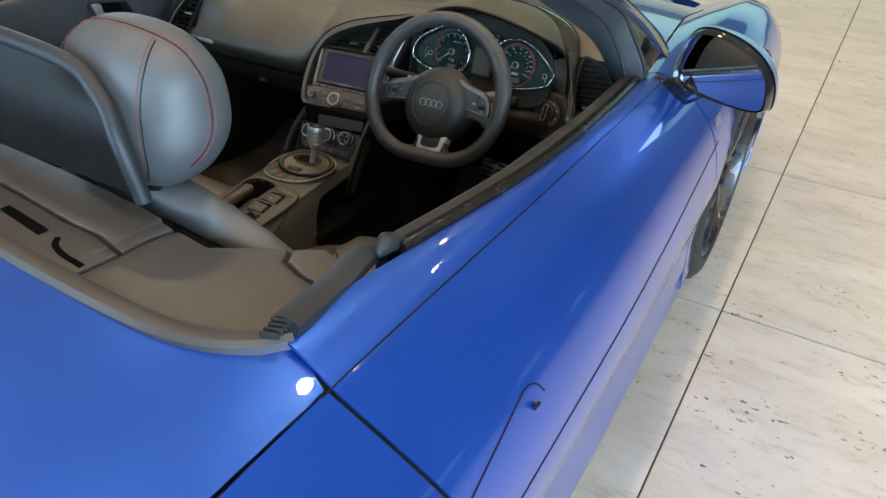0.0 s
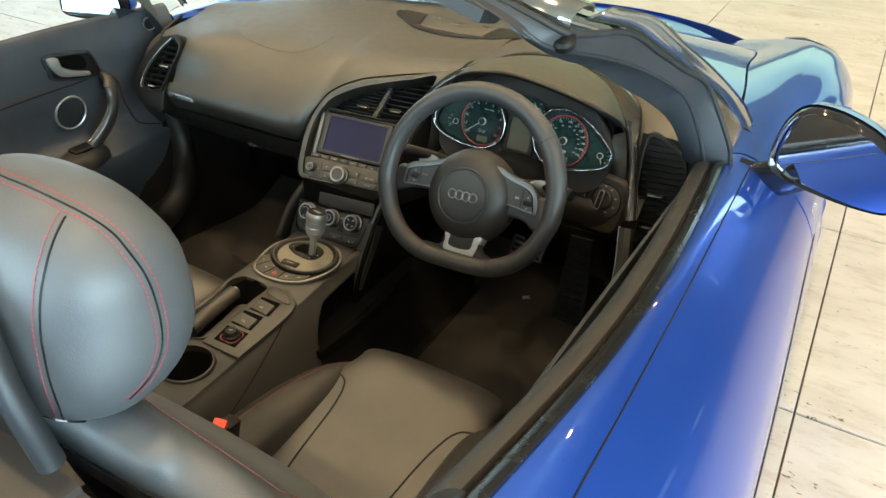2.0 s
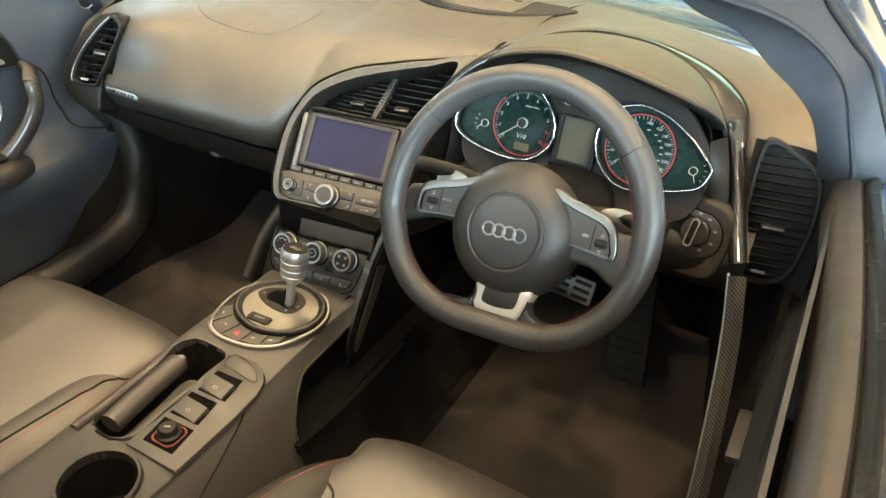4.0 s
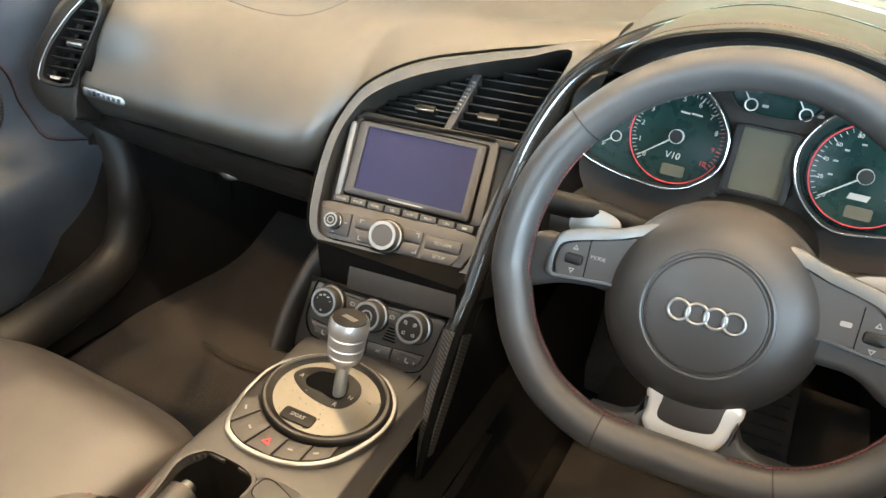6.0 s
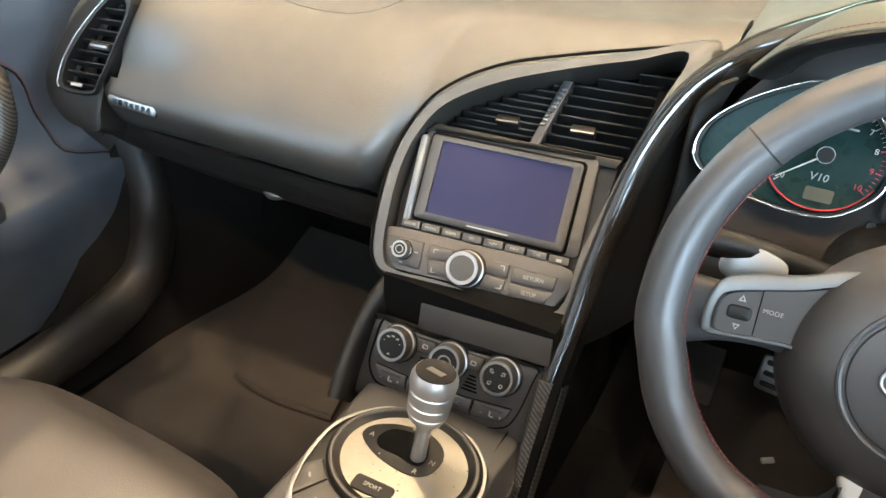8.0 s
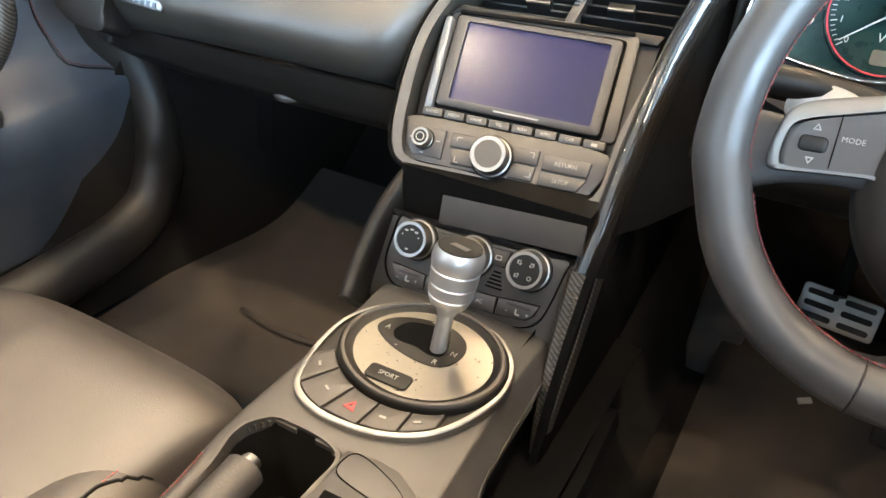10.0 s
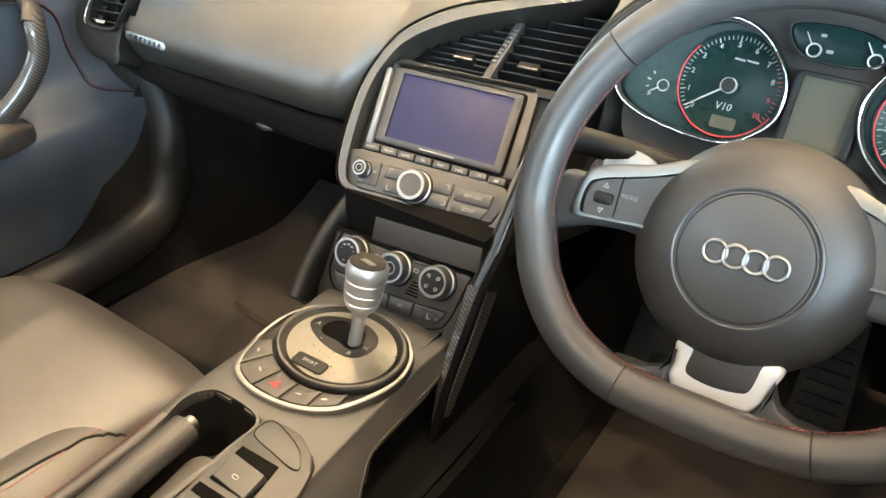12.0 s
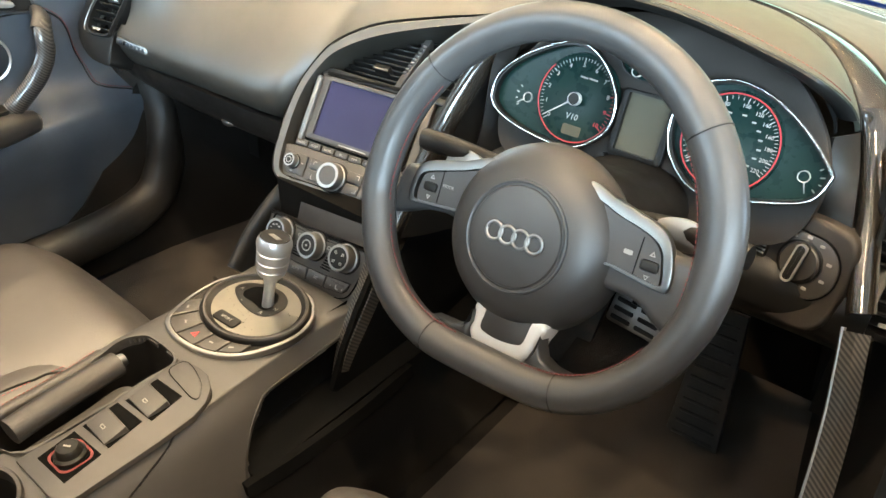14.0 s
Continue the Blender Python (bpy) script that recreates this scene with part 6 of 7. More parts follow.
for k in range(24):
    z = .388 + (.460 - .388) * k / 23
    hit = console_bvh.ray_cast(V(.40, opening_y(z) - .004, z), V(-1, 0, 0))[0]
    if hit is not None:
        edge_.append(hit + V(-.003, .002, 0))
for k in range(1, 16):
    hit = console_bvh.ray_cast(V(.40, opening_y(.460) + (.045 - opening_y(.460)) * k / 15, .4645), V(-1, 0, 0))[0]
    if hit is not None:
        edge_.append(hit + V(-.002, 0, -.002))
part("cubby_edge", tube(edge_, .0035, 8), CLIMATE, console)
part("cubby_lip", sweep(spline([(.150, -.175, .388), (.158, -.10, .388), (.160, .0, .386), (.155, .10, .385)], 20), [(-.010, -.012), (-.008, .004), (.004, .006), (.008, -.012)]), DARKVOID, console)
part("console_seam", tube(laid(spline([(.060, -.150, .51), (.095, -.162, .51), (.116, -.195, .50), (.130, -.25, .48), (.146, -.36, .44), (.165, -.5, .40)], 40), console_bvh, .0002), .0014, 6), BLACK, console)
# climate panel
CL = plane_at((0, .085, .530), (1, .04, 0), (0, .5, .866))
clo = smooth2([(-.092, -.010), (-.0885, .0125), (-.075, .0135), (.0, .0125), (.070, .0165), (.090, .017), (.0885, .005), (.080, -.037), (.067, -.0525), (.036, -.058), (-.020, -.058), (-.066, -.0555), (-.083, -.051), (-.0930, -.034)], 64)
clim = part("climate_panel", slab(clo, -.016, .0, CL, .0015), SOFT, console, "climate control panel with three silver knobs")
part("climate_edge", frame_bm([(x * 1.016, (y + .02) * 1.035 - .02) for x, y in clo], clo, -.03, .0006, CL), DARKVOID, clim)
for x, y in ((-.063, -.004), (-.001, -.003), (.057, .0)):
    kk = control_knob((x, y, 0), .0185, .020, clim, lab="silver climate knob with a black face", cap=.80, m=CL)
    if x > .03:
        for a in (45, 135, 225, 315):
            m_ = CL @ pose(x + .0088 * math.cos(radians(a)), y + .0088 * math.sin(radians(a)), 0, 0, 0, a - 90)
            if a == 315:
                part("knob_mark", frame_bm(rrect(.0042, .0042, .0020, 4), rrect(.0026, .0026, .0012, 4), .0, .0206, m_), GREYPRINT, kk)
            else:
                arrow = [(-.0012, -.0026), (.0012, -.0026), (.0012, .0), (.0026, .0), (0, .0028), (-.0026, .0), (-.0012, .0)]
                part("knob_mark", frame_bm(arrow, [(p * .55, q * .55 - .0002) for p, q in arrow], .0, .0206, m_), GREYPRINT, kk)
    elif x < -.03:
        for a in (20, 55, 90, 125, 160):
            wide_ = a in (55, 90, 125)
            part("knob_mark", slab(rrect(.0034 if wide_ else .0012, .0018 if wide_ else .0012, .0004, 2), .0, .0206, CL @ pose(x + .0096 * math.cos(radians(a)), y + .0096 * math.sin(radians(a)), 0)), GREYPRINT, kk)
        part("knob_mark", slab(rrect(.0028, .0018, .0004, 2), .0, .0206, CL @ pose(x - .001, y - .0100, 0)), GREYPRINT, kk)
    else:
        part("knob_mark", lathe([(.0062, .0196), (.0066, .0206), (.0076, .0206), (.0080, .0196)], CL @ pose(x, y, 0), 28), SATIN, kk)
        part("knob_mark", slab(rrect(.0030, .0030, .0012, 3), .0, .0206, CL @ pose(x, y, 0)), GREYPRINT, kk)
for pts in ([(-.083, -.0340), (-.0450, -.0362), (-.0445, -.0500), (-.066, -.0495), (-.0770, -.0475)], [(-.043, -.0365), (-.002, -.0362), (-.001, -.0510), (-.0425, -.0502)], [(.0004, -.0360), (.0330, -.0345), (.0325, -.0500), (.0010, -.0510)],
            [(.0350, -.0340), (.0745, -.0305), (.0715, -.0410), (.0650, -.0465), (.0345, -.0498)], [(.0150, .0095), (.0350, .0105), (.0320, -.0048), (.0165, -.0052)], [(-.0430, .0088), (-.0210, .0090), (-.0225, -.0052), (-.0400, -.0052)]):
    cx_, cy_ = sum(p[0] for p in pts) / len(pts), sum(p[1] for p in pts) / len(pts)
    kb_ = part("climate_button", slab(pts[::-1], -.002, .0028, CL, .0009), SOFT, clim)
    part("button_gap", frame_bm([(cx_ + (x - cx_) * 1.05, cy_ + (y - cy_) * 1.11) for x, y in pts][::-1], pts[::-1], -.002, .0006, CL), DARKVOID, clim)
    if abs(cx_) > .045:
        part("button_lamp", slab(rrect(.024, .0022, .0006, 2, cx_, cy_ + .0042), .0, .0031, CL), CLIMATE, kb_)
        letters("-", .007, CL @ pose(cx_ - .011, cy_ - .002, .0029), GREYPRINT, kb_)
        letters("+", .007, CL @ pose(cx_ + .010, cy_ - .002, .0029), GREYPRINT, kb_)
        part("button_mark", joined(slab(rrect(.0016, .0052, .0004, 2, cx_ - .0016, cy_ - .0012), .0, .0033, CL), slab(rrect(.0044, .0016, .0004, 2, cx_ + .0006, cy_ - .0036), .0, .0033, CL)), GREYPRINT, kb_)
    elif cy_ > -.01:
        part("button_mark", frame_bm(rrect(.0066, .0046, .0012, 3, cx_, cy_), rrect(.0046, .0028, .0008, 3, cx_, cy_), .0, .0033, CL), GREYPRINT, kb_)
    else:
        letters("AC" if cx_ > 0 else "AUTO", .0052, CL @ pose(cx_, cy_, .0029), GREYPRINT, kb_)
for k in range(5):
    for x in (-.032, .0262):
        part("grille_slot", slab(rrect(.008 + .0024 * k, .0018, .0005, 2, x, -.0115 - .0038 * k), .0, .0010, CL), DARKVOID, clim)
# leather cheek beside the panel, tray mouth above
part("climate_surround", slab(smooth2([(-.102, -.076), (.0, -.080), (.098, -.076), (.106, -.05), (.108, .0), (.104, .014), (.096, .019), (-.09, .0165), (-.100, .010), (-.103, -.03)], 56), -.040, -.001, CL, .004), SOFT, console)
part("console_cheek", sweep(spline([(-.100, .125, .572), (-.107, .105, .556), (-.111, .075, .532), (-.111, .045, .505), (-.106, .015, .478)], 20), [(-.010, -.05), (-.011, -.006), (-.008, .006), (-.002, .011), (.004, .010), (.008, .002), (.009, -.05)]), BLACK, console, "black leather console cheek", 60)
# cubby wall, with its shade put into the near-black colour
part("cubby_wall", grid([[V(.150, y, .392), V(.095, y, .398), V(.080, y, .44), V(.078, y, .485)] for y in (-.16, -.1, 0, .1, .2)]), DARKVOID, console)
# solid black block painted as the shade inside the tray opening
part("tray_mouth_shade", block(-.097, .102, .104, .20, .50, .592), DARKVOID, console)
part("tray_back", box(.150, .004, .034, Matrix.Translation((.026, .101, .566)) @ pose(0, 0, 0, -25, -5, 0), .001), CLIMATE, console, "brown-black flap of the storage tray")
# gear lever plate
GP = plane_at((C0, -.037, .496), (1, 0, 0), (0, 1, .03))
GE = GP @ Matrix.Translation((.003, .001, 0)) @ Matrix.Diagonal((1.16, .95, 1, 1))
plate_ring = part("gear_bezel", lathe([(.0668, -.004), (.0668, .005), (.0655, .0078), (.0640, .0088), (.0615, .0085), (.0570, .0050), (.0535, .0040), (.0535, -.004)], GE, 72), BLACK, console, "round black gear lever surround")
part("gear_plate", lathe([(0, .0045), (.0545, .0045), (.0545, -.002)], GE, 64), ALU, plate_ring, "brushed aluminium gear plate")
part("bezel_ring", lathe([(.0600, .0078), (.0610, .0092), (.0635, .0092), (.0645, .0082)], GE, 72), SOFT, plate_ring)
gate = smooth2([(-.049, .008), (-.047, .024), (-.026, .037), (.004, .042), (.026, .034), (.035, .018), (.030, -.002), (.012, -.010), (-.022, -.006)], 44)
part("gate_plate", slab(gate, .0, .0053, GP, .0004), BLACK, plate_ring)
part("gate_slot", slab(smooth2([(-.034, .014), (-.026, .030), (.002, .035), (.016, .026), (.020, .006), (.010, .001), (-.006, .004), (-.026, .004)], 36), .0, .0056, GP), DARKVOID, plate_ring)
for w, x, y in (("A", -.041, .014), ("+", -.008, .0385), ("-", -.022, -.002), ("N", .0275, .012), ("R", .018, -.004)):
    letters(w, .0075, GP @ pose(x, y, .0053), GREYPRINT, plate_ring)
sport = part("sport_button", slab(rrect(.041, .0165, .004, 4, -.007, -.0375), .003, .0066, GP @ pose(0, 0, 0, 0, 0, 2), .001), BLACK, plate_ring)
letters("SPORT", .0062, GP @ pose(-.006, -.0377, .0067, 0, 0, 2), GREYPRINT, sport)
bz = [(-.035, .060), (-.068, .038), (-.0845, .010), (-.087, -.018), (-.083, -.050), (-.070, -.083), (-.042, -.0965), (-.008, -.0975), (.026, -.0900), (.055, -.072), (.073, -.045), (.0845, -.010), (.082, .018), (.068, .042), (.035, .062)]
bz_o = smooth2(bz, 72)
bz_i = smooth2([(x * .945 + .0002, y * .952) for x, y in bz], 72)
part("console_trim", frame_bm(bz_o, bz_i, -.006, .003, GP, .001), SATIN, console, "satin silver trim round the gear plate")
part("console_inset", slab(bz_i, -.010, .0, GP), BLACK, console)
for k in range(5):
    a0_, a1_ = radians(210 + 20.5 * k), radians(210 + 20.5 * k + 19.3)

    def edge_radius(a):
        """How far the silver trim's inner edge lies from the plate's middle in the direction a."""
        return max((x * math.cos(a) + y * math.sin(a)) for x, y in bz_i if abs(x * math.sin(a) - y * math.cos(a)) < .006 and x * math.cos(a) + y * math.sin(a) > 0) - .0012
    arc_o = [(edge_radius(q_) * math.cos(q_), edge_radius(q_) * math.sin(q_)) for q_ in [a0_ + (a1_ - a0_) * q / 5 for q in range(6)]]
    arc_i = [(.003 + .0795 * math.cos(q_), .001 + .0655 * math.sin(q_)) for q_ in [a1_ + (a0_ - a1_) * q / 5 for q in range(6)]]
    key = part("console_button", slab(arc_o + arc_i, -.004, .004, GP, .0012), SOFT, console)
    am = (a0_ + a1_) / 2
    mid_ = (edge_radius(am) + math.hypot(.003 + .0795 * math.cos(am), .001 + .0655 * math.sin(am))) / 2
    c_ = GP @ pose(mid_ * math.cos(am), mid_ * math.sin(am), .0042, 0, 0, math.degrees(am) + 90)
    if k == 2:
        tri = [(-.0055, -.0045), (.0055, -.0045), (0, .0050)]
        part("hazard_mark", frame_bm(tri, [(x * .45, y * .45 - .0004) for x, y in tri], .0, .0006, c_), REDPRINT, key, "red hazard triangle")
    else:
        part("button_mark", slab(rrect(.006, .0022, .0005, 2), .0, .0005, c_), GREYPRINT, key)
# gear lever
A, B = V(.024, -.026, .495), V(.033, -.006, .598)
LV = plane_at(A, (1, 0, -.08), (0, 1, -.15))
LV = Matrix.Translation(A) @ (B - A).to_track_quat("Z", "Y").to_matrix().to_4x4()
H = (B - A).length
lever = part("gear_lever", lathe([(.0075, 0), (.0068, .040), (.010, .048), (.0160, .054), (.0178, .058), (.0192, .062), (.0184, .063), (.0196, .064), (.0202, .073), (.0192, .0742), (.0204, .0754), (.0208, .086), (.0198, .0873), (.0212, .089), (.0222, .096), (.0216, H - .004), (.0192, H + .001), (.0184, H)], LV, 40), BRIGHT, console, "brushed aluminium gear lever with a ringed knob")
part("lever_cap", lathe([(0, H + .0005), (.0145, H + .0005), (.0186, H + .0015), (.0186, H - .003)], LV, 32), BLACK, lever)
part("cap_badge", slab([(-.009, -.003), (.007, -.003), (.009, .003), (-.007, .003)], H, H + .0012, LV @ pose(0, 0, 0, 0, 0, 20)), SATIN, lever)
# handbrake well, lever and switch panel
well = part("handbrake_well", well_walls(WELL, .490, .405, .9), BLACK, console, "deep black handbrake well")
part("well_rim", frame_bm([(x * 1.07 + .0020, y * 1.0 + (.0025 if y > -.16 else 0)) for x, y in WELL], [(x * .97 - .0008, y) for x, y in WELL], .480, .4935, None, .0015), CONSOLESOFT, console)
hb = spline([(-.0335, -.202, .489), (-.030, -.245, .490), (-.025, -.295, .490), (-.0210, -.331, .489)], 16)
brake = part("handbrake_lever", sweep(hb, circle(.0165, 18, .0145)), LEATHER, console, "black leather handbrake lever with a silver button")
part("handbrake_button", lathe([(0, .012), (.0075, .011), (.0085, .008), (.0085, -.01)], Matrix.Translation((-.0338, -.203, .489)) @ V(-.005, .063, .0).to_track_quat("Z", "Y").to_matrix().to_4x4(), 20), SATIN, brake)
part("lever_boot", slab(smooth2([(-.014, -.222), (-.009, -.208), (.002, -.204), (.010, -.210), (.013, -.26), (.013, -.335), (-.002, -.340), (-.009, -.26)], 40), .42, .474, None, .003), CONSOLESOFT, console, "grey sleeve beside the handbrake lever")
edge_pad = part("console_edge", sweep(spline([(-.066, -.205, .489), (-.0600, -.235, .490), (-.0575, -.29, .490), (-.0565, -.36, .490)], 24), [(-.009, -.010), (-.009, .001), (-.005, .005), (.002, .005), (.006, .001), (.006, -.010)]), LEATHER, console, "brown-black leather edge of the console with dark red stitching", 60)
stitches("stitching", [V(x, y, z) for x, y, z in ((-.067, -.21, .50), (-.0625, -.235, .50), (-.0600, -.29, .50), (-.0590, -.355, .50))], tree_of(edge_pad), STITCH_DARK, console, .0045, .0006)
SW = Matrix.Translation((0, 0, .4905))
panel_o = [(.026, -.345), (.021, -.151), (.045, -.146), (.066, -.147), (.088, -.158), (.102, -.174), (.110, -.196), (.113, -.24), (.114, -.345)]
swp = part("switch_panel", slab(panel_o, -.004, .003, SW, .0015), CONSOLESOFT, console, "grey switch panel with roof switches and a mirror knob")
LID = smooth2([(.026, -.156), (.029, -.172), (.060, -.1775), (.084, -.180), (.090, -.175), (.076, -.162), (.055, -.154), (.034, -.150)], 44)
part("ash_lid", slab(LID, .001, .0036, SW, .0006), CONSOLESOFT, swp)
part("lid_joint", frame_bm([(.056 + (x - .056) * 1.035, -.165 + (y + .165) * 1.08) for x, y in LID], LID, .0, .0033, SW), DARKVOID, swp)
for y in (-.208, -.257):
    part("switch_recess", slab([(.034, y - .022), (.030, y + .020), (.075, y + .022), (.082, y - .020)], .0, .0036, SW), DARKVOID, swp)
    rk = part("rocker_switch", box(.042, .026, .012, SW @ pose(.056, y - .006, .003, 14, 0, -3), .002), CONSOLESOFT, swp)
    part("switch_mark", frame_bm(rrect(.0075, .0040, .001, 2), rrect(.0055, .0022, .0006, 2), .0058, .0064, SW @ pose(.056, y - .009, .003, 14, 0, -3)), GREYPRINT, rk)
part("switch_recess", slab([(.040, -.330), (.034, -.288), (.084, -.286), (.090, -.328)], .0, .0036, SW), DARKVOID, swp)
mk = part("mirror_knob", lathe([(0, .016), (.010, .016), (.012, .014), (.013, .008), (.016, .006), (.016, 0)], SW @ pose(.063, -.307, .002), 24), BLACK, swp, "black mirror adjustment knob")
part("knob_mark", slab(rrect(.008, .002, .0005, 2), .0162, .0168, SW @ pose(.063, -.307, .002, 0, 0, 30)), GREYPRINT, mk)
part("red_ring", frame_bm(rrect(.038, .036, .010, 6, .063, -.307), rrect(.034, .032, .010, 6, .063, -.307), .003, .0042, SW), STITCH_DARK, swp)
cup = part("cup_holder", well_walls(CUP, .490, .415, .86), BLACK, console, "round black cup holder")
part("cup_rim", frame_bm([(.045 + (x - .045) * 1.06, -.402 + (y + .402) * 1.06) for x, y in CUP], [(.045 + (x - .045) * .96, -.402 + (y + .402) * .96) for x, y in CUP], .480, .4945, None, .0015), SOFT, cup)
part("buckle_stalk", box(.026, .030, .10, Matrix.Translation((.212, -.480, .46)) @ pose(0, 0, 0, -10, 8, 0), .006), BLACK, car, "black seat belt buckle with a red button")
part("buckle_button", box(.022, .030, .012, Matrix.Translation((.221, -.497, .515)) @ pose(0, 0, 0, 20, 8, 20), .003), BELTRED, car, "red seat belt release button")

# pedals
pb = plane_at((.329, .44, .358), (1, -.12, 0), (0, .45, .85))
ped = part("brake_pedal", slab(rrect(.094, .050, .006, 4), -.008, .0, pb, .002), BLACK, car, "steel-faced brake pedal with rubber pads")
part("pedal_face", slab(rrect(.093, .049, .006, 5), -.002, .003, pb, .001), SATIN, ped)
for x in (-.022, .022):
    for y in (-.0150, .0, .0150):
        part("pedal_pad", slab(rrect(.036, .0075, .003, 4, x, y), -.002, .004, pb, .001), RUBBER, ped)
part("pedal_arm", sweep([V(.325, .44, .38), V(.325, .52, .46), V(.325, .56, .56)], circle(.008, 8)), BLACK, ped)
pg = plane_at((.455, .46, .282), (1, 0, .06), (.06, .30, .95))
gas = part("accelerator_pedal", slab([(-.044, -.122), (.044, -.122), (.030, .122), (-.030, .122)], -.010, .0, pg, .003), PEDALRUBBER, car, "ribbed black accelerator pedal")
for k in range(11):
    part("pedal_rib", box(.066 - .002 * k, .005, .006, pg @ pose(0, -.10 + .020 * k, .001), .0015, 1), PEDALRUBBER, gas)
part("foot_rest", box(.075, .012, .17, Matrix.Translation((.195, .51, .215)) @ pose(0, 0, 0, -35, 0, 0), .004), PEDALRUBBER, car, "ribbed rubber driver footrest")
part("mat_clip", box(.020, .009, .004, Matrix.Translation((.332, .455, .1925)) @ pose(0, 0, 0, 20, 0, 35), .0012), WHITE, car, "small pale clip lying on the floor mat")

# ---------------------------------------------------------------- seats


def make_seat(cx, lab, seam_out, low, wide, bolster_leather):
    X = lambda x: cx + x
    back = part("seat", blob([
        (V(X(0), -.575, .36), V(.215, 0, 0), V(0, .070, .02)), (V(X(0), -.605, .46), V(.250, 0, 0), V(0, .070, .01)), (V(X(0), -.648, .60), V(.262, 0, 0), V(0, .064, .008)),
        (V(X(0), -.676, .730), V(.264, 0, 0), V(0, .052, .006)), (V(X(0), -.720, .785), V(.262, 0, 0), V(0, .044, .006)), (V(X(0), -.740, .826), V(.246, 0, 0), V(0, .040, .008)),
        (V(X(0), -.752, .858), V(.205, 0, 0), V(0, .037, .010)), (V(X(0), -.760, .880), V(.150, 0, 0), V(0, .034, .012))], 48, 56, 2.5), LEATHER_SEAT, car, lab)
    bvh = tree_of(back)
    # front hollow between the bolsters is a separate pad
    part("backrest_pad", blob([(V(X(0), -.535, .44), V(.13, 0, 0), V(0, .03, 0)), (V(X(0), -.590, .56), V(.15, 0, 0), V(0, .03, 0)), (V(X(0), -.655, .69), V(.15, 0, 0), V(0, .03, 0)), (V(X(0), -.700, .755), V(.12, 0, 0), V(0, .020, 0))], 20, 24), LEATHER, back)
    hr = part("headrest", blob([
        (V(X(-.0), -.752, .905), V(.060, 0, 0), V(0, .030, 0)), (V(X(0), -.743, .932), V(.098, 0, 0), V(0, .066, .004)), (V(X(0), -.737, .975), V(.122, 0, 0), V(0, .083, .006)), (V(X(0), -.733, 1.030), V(.122, 0, 0), V(0, .080, .006)),
        (V(X(0), -.735, 1.066), V(.114, 0, 0), V(0, .068, .004)), (V(X(0), -.735, 1.092), V(.090, 0, 0), V(0, .052, .002)), (V(X(0), -.735, 1.107), V(.058, 0, 0), V(0, .032, .002)), (V(X(0), -.734, 1.113), V(.026, 0, 0), V(0, .014, 0)), (V(X(0), -.734, 1.1145), V(.002, 0, 0), V(0, .001, 0))], 44, 44, 2.3, False), LEATHER_SEAT, back, "large padded headrest with red stitching")
    hb_ = tree_of(hr)
    for s in (1, -1):
        front = spline([(X(s * .0), -.748, 1.116), (X(s * .048), -.744, 1.108), (X(s * .092), -.735, 1.090), (X(s * .108), -.734, 1.074), (X(s * .120), -.732, 1.040), (X(s * .123), -.736, 1.0), (X(s * .121), -.749, .974), (X(s * .112), -.770, .950)], 70)
        rear = spline([(X(s * .066), -.750, 1.102), (X(s * .075), -.779, 1.079), (X(s * .075), -.800, 1.031), (X(s * .076), -.806, 1.0), (X(s * .074), -.807, .959), (X(s * .060), -.800, .930)], 50)
        for path, off in ((front, V(0, .0055, 0)), (front, V(0, -.0055, 0)), (rear, V(-.006 * s, 0, 0))):
            shifted = [p + off for p in path]
            stitches("stitching", shifted, hb_, STITCH, hr, .0052, .0006, "", .0007)
        for path in (front, rear):
            part("piping", tube(laid(path, hb_, .0), .0010, 6), BLACK, hr)
    top = spline([(X(-.215), -.650, .77), (X(-.17), -.672, .855), (X(-.11), -.69, .910), (X(0), -.70, .93), (X(.11), -.69, .910), (X(.17), -.672, .855), (X(.215), -.650, .77)], 80)
    stitches("stitching", top, bvh, STITCH, back, .0056, .0006, "", .0006)
    part("piping", tube(laid(spline([(X(-.24), -.77, .78), (X(-.19), -.79, .84), (X(0), -.81, .875), (X(.19), -.79, .84), (X(.24), -.77, .78)], 60), bvh, .0), .002, 6), BLACK, back)
    part("headrest_collar", lathe([(.058, .0), (.064, .004), (.058, .010)], Matrix.Translation((X(0), -.762, .902)) @ Matrix.Diagonal((1, .55, 1, 1)), 32), GLOSSBLACK, back)
    # cushion
    cu = part("cushion", blob([(V(X(0), -.50, .335), V(.15, 0, 0), V(0, 0, .04)), (V(X(0), -.40, .345), V(.175, 0, 0), V(0, 0, .052)), (V(X(0), -.25, .352), V(.190, 0, 0), V(0, 0, .054)), (V(X(0), -.15, .360), V(wide - .002, 0, 0), V(0, 0, .052)),
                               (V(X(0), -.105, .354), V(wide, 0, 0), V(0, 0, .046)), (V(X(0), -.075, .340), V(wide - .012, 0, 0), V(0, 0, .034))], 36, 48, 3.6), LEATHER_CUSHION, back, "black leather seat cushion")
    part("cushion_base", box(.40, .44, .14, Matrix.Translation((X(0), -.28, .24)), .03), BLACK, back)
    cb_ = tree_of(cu)
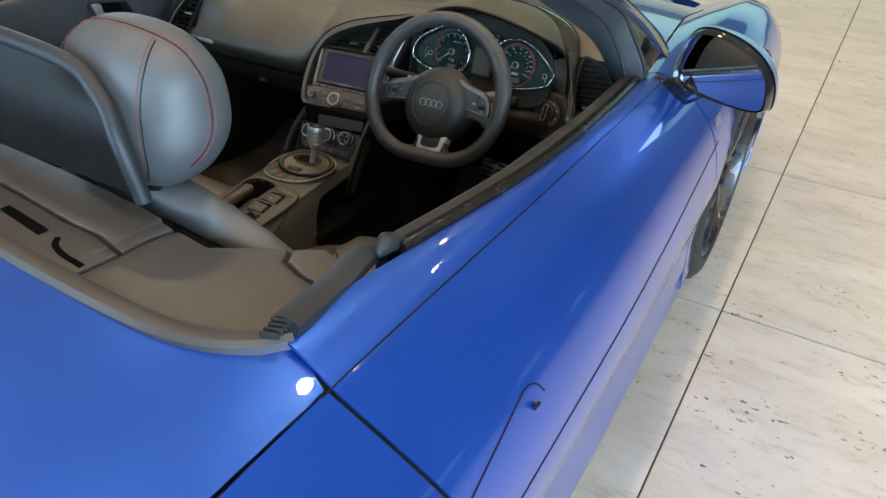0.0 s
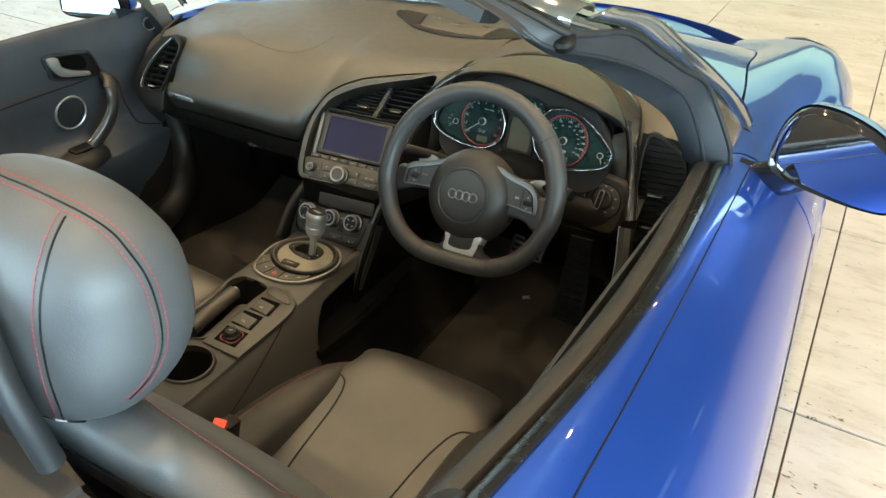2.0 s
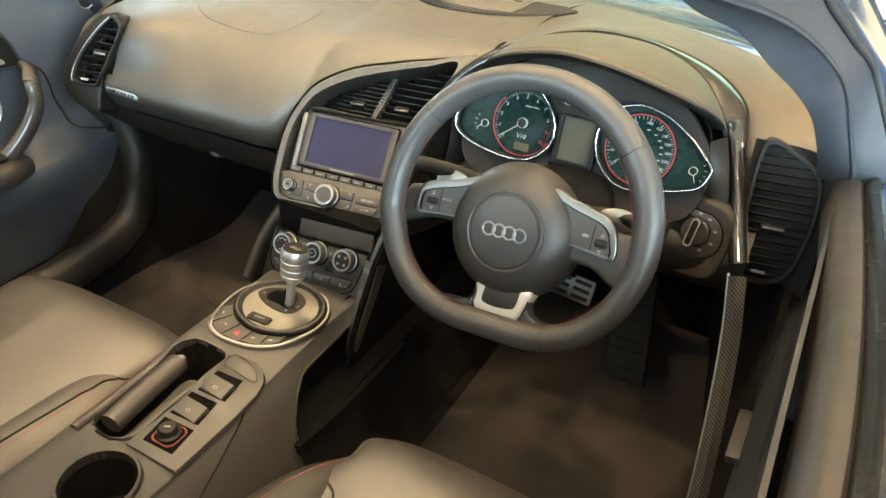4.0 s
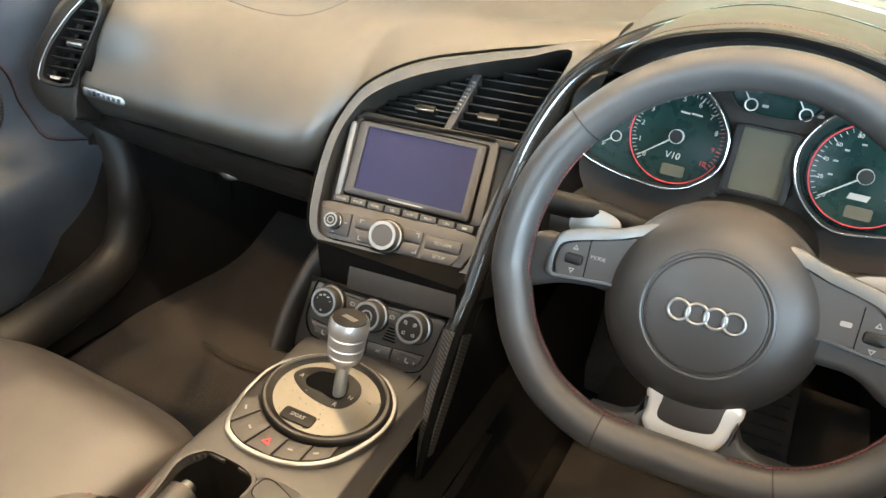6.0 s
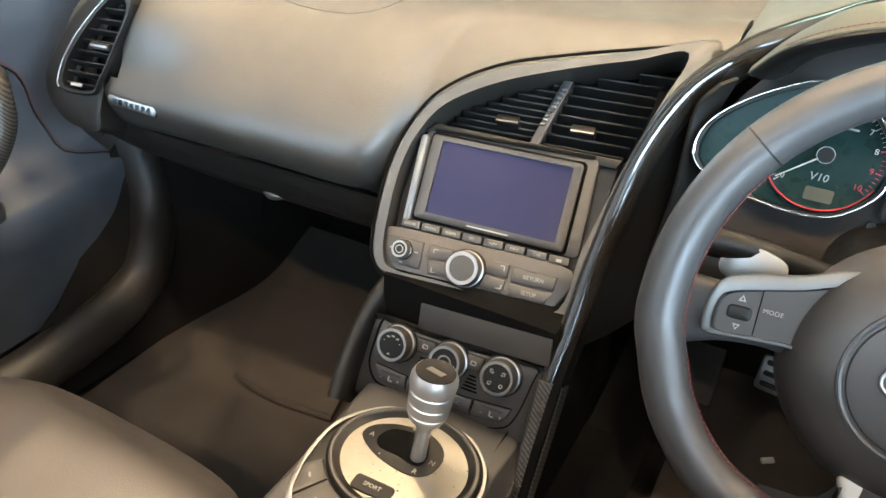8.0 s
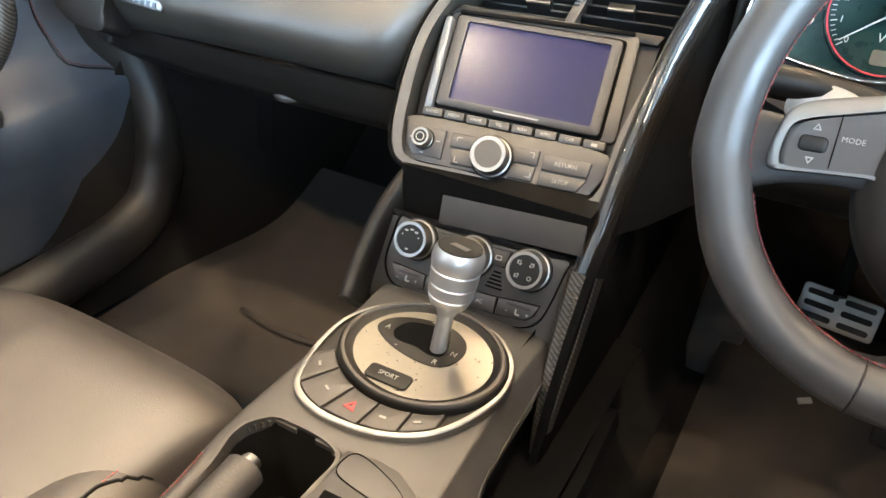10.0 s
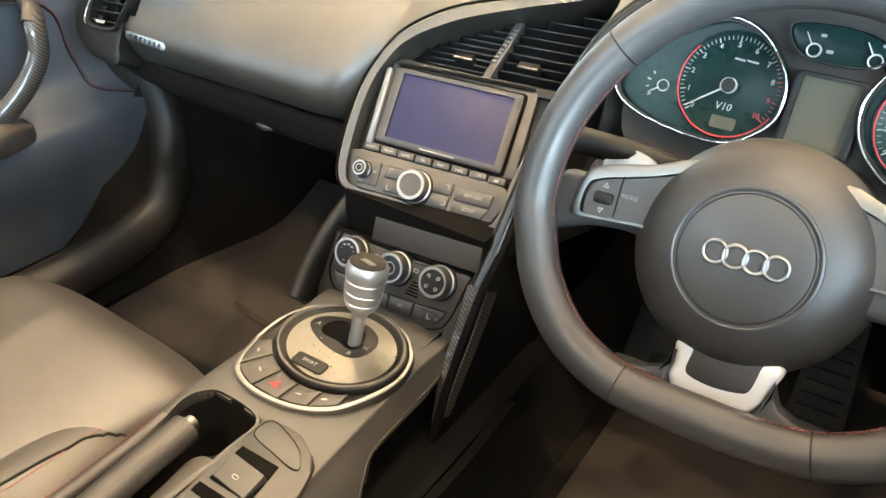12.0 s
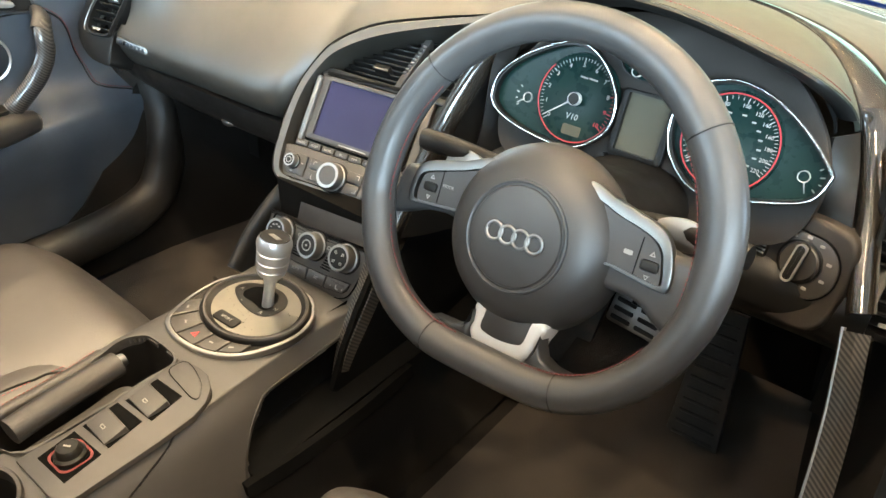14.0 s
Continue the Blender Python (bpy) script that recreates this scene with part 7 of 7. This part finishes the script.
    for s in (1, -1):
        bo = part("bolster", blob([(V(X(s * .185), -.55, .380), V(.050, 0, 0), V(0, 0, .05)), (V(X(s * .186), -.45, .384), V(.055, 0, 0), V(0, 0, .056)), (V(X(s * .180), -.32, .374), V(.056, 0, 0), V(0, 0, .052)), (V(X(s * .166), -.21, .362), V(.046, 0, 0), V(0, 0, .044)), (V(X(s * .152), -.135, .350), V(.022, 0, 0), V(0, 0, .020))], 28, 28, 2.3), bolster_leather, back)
        for v in bo.data.vertices:
            v.co.z -= low
        bb = tree_of(bo)
        stitches("stitching", spline([(X(s * .212), -.52, .46), (X(s * .215), -.42, .47), (X(s * .206), -.30, .46), (X(s * .186), -.20, .43), (X(s * .16), -.14, .39)], 40), bb, STITCH, bo, .0056, .0005, "", .0006)
        part("cushion_seam", tube(laid(spline([(X(s * .092), -.44, .42), (X(s * .100), -.33, .42), (X(s * .108), -.27, .42), (X(s * .124), -.225, .42), (X(s * .155), -.205, .42)] if not seam_out else [(X(s * .19), -.42, .44), (X(s * .188), -.31, .44), (X(s * .187), -.255, .43), (X(s * .196), -.207, .42), (X(s * .225), -.172, .40)], 40), tree_of(bo) if seam_out else cb_, .0), .0020, 6), BLACK, cu)
    return back


# driver's bolsters take the darker hide as their shade, the passenger's the lit one
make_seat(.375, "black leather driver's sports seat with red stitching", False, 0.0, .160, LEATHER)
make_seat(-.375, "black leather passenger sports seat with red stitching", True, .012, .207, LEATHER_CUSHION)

# ---------------------------------------------------------------- passenger door, inside
secs = []
for y in (-.75, -.45, -.15, .05, .20, .34):
    t = max(0, (y - .05) / .3)
    secs.append([(-.742, y, .852 - .06 * max(0, y)), (-.728, y, .835 - .05 * max(0, y)), (-.722 + .01 * t, y, .76), (-.726, y, .70), (-.738, y, .64), (-.738, y, .575), (-.690 - .03 * t, y, .535), (-.672 - .03 * t, y, .515), (-.675 - .03 * t, y, .47), (-.70, y, .40), (-.715, y, .30)])
inner = part("inner_panel", thicken(loft(secs, 60, 40), .005), DOORLEATHER, door_left, "dark slate leather door lining with red stitching")
ib = tree_of(inner)
seam = spline([(-.70, -.60, .70), (-.70, -.20, .715), (-.70, .02, .715), (-.70, .098, .712), (-.70, .130, .692), (-.70, .146, .660), (-.70, .152, .622), (-.70, .164, .594), (-.70, .190, .566), (-.70, .232, .541)], 70)
stitches("stitching", seam, ib, STITCH_DARK, inner, .0055, .0009)
part("piping", tube(laid(spline([p + V(0, 0, -.006) for p in seam], 60), ib, .0), .0018, 6), BLACK, inner)


def on_lining(y, z):
    """The lining's surface at y and z."""
    return ib.ray_cast(V(-.5, y, z), V(-1, 0, 0))[0]


SP = plane_at(on_lining(-.006, .643) + V(.003, 0, 0), (0, 1, 0), (.10, 0, 1))
sp_ = part("door_speaker", lathe([(.0385, .002), (.0415, .004), (.0432, .002), (.0432, -.006), (.0385, -.004)], SP, 48), BRIGHT, inner, "round door loudspeaker with a silver ring")
part("speaker_mesh", lathe([(0, .002), (.02, .0015), (.0385, .0), (.0385, -.005)], SP, 36), PILLAR, sp_)
HR = plane_at(on_lining(.025, .754) + V(.002, 0, 0), (0, 1, -.2), (.05, 0, 1))
ro = smooth2([(-.074, .030), (.020, .036), (.048, .030), (.078, -.022), (.068, -.034), (-.050, -.030), (-.070, -.005)], 48)
ri = [(x * .90 + .001, y * .84) for x, y in ro]
rec = part("handle_recess", frame_bm(ro, ri, -.004, .004, HR, .001), PILLAR, inner, "door handle recess with a chrome lever")
part("recess_hollow", slab(ri, -.002, .0012, HR), BLACK, rec)
part("recess_void", slab(smooth2([(-.045, .022), (.018, .026), (.030, -.006), (-.028, -.002)], 24), .0, .0018, HR), DARKVOID, rec)
part("door_lever", slab(smooth2([(-.074, .022), (-.048, .026), (-.036, .004), (.0, -.008), (.034, -.012), (.036, -.022), (.0, -.022), (-.046, -.016)], 40), .004, .011, HR, .003), BRIGHT, rec, "chrome door lever")
gpath = spline([(-.712, .094, .706), (-.688, .088, .702), (-.674, .078, .686), (-.670, .071, .650), (-.672, .045, .612), (-.678, .0, .573), (-.690, -.035, .549), (-.704, -.058, .533)], 30)
part("grab_handle", sweep(gpath, circle(.017, 14, .011), up=(1, .3, .3)), CARBON, inner, "curved carbon-fibre grab handle with a grey cap")
part("handle_cap", sweep(spline([(-.714, .096, .708), (-.690, .089, .704), (-.674, .074, .688)], 10), circle(.0178, 14, .0116), up=(1, .3, .3)), SOFT, inner)
part("cap_stud", lathe([(0, .003), (.004, .002), (.004, -.002)], Matrix.Translation((-.678, .078, .702)) @ pose(0, 0, 0, 30, 40, 0), 10), SATIN, inner)
part("armrest", blob([(V(-.685, .02, .535), V(.02, 0, 0), V(0, 0, .02)), (V(-.665, -.06, .545), V(.035, 0, 0), V(0, 0, .028)), (V(-.655, -.25, .55), V(.042, 0, 0), V(0, 0, .032)), (V(-.655, -.5, .55), V(.042, 0, 0), V(0, 0, .032))], 20, 20), LEATHER, inner)
part("window_switch", box(.03, .05, .008, Matrix.Translation((-.672, -.045, .575)) @ pose(0, 0, 0, 0, 8, 0), .002), BLACK, inner)
tw = thicken(grid([[(-.738, .185, .855), (-.742, .34, .80)], [(-.730, .185, .79), (-.728, .345, .725)]]), .006)
part("mirror_triangle", tw, PILLAR, inner)
TW = plane_at((-.712, .258, .801), (.30, 1, 0), (.05, 0, 1))
twt = part("tweeter", lathe([(0, .002), (.013, .003), (.0145, .005), (.0165, .004), (.0165, -.003)], TW, 32), BLACK, inner, "small round tweeter with a silver ring")
part("tweeter_ring", lathe([(.0140, .005), (.0165, .0055), (.0175, .003), (.0175, -.002)], TW, 32), SATIN, twt)
part("door_inner_skin", thicken(loft([[(-.752, y, z) for y in (-.85, -.4, 0, .36)] for z in (.16, .40, .62, .80)], 10, 10), .004), RUBBER, inner)
# sill and lower cushion of the door opening
part("sill_trim", sweep(spline([(-.740, .245, .61), (-.722, .262, .548), (-.704, .270, .48), (-.69, .266, .42), (-.685, .25, .36), (-.68, .20, .30), (-.675, .08, .275), (-.675, -.2, .27), (-.675, -.7, .27)], 40), circle(.036, 16, .045)), CLIMATE, car, "soft grey door opening sill")
# driver's door lining, seen from above only
secs = [[(.716, y, hermite(ST_Y, [s[1][0][1] for s in STATIONS], y) - .02), (.722, y, .72), (.725, y, .60), (.703, y, .52), (.715, y, .40), (.72, y, .30)] for y in (-.65, -.3, .0, .2, .33)]
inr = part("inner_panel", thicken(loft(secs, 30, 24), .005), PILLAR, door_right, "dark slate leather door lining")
part("window_switch", box(.03, .09, .012, Matrix.Translation((.700, .03, .53)) @ pose(0, 0, 0, 0, -10, 0), .003), SOFT, inr)

# ---------------------------------------------------------------- floor tiles
TW_, TL_ = 1.024, 1.019
proto = box(TW_ - .005, TL_ - .008, .012, None, .0010, 1)
tile_me = bpy.data.meshes.new("tile")
proto.to_mesh(tile_me)
proto.free()
tile_me.materials.append(TILE)
for i in range(-7, 9):
    for j in range(-7, 13):
        x, y = 1.037 + TW_ * (i + .5), .612 + TL_ * (j + .5)
        if X0 < x < X1 and Y0 < y < Y1:
            t_ = new("tile", tile_me)
            t_.parent = floor
            t_.location = (x, y, -.006)
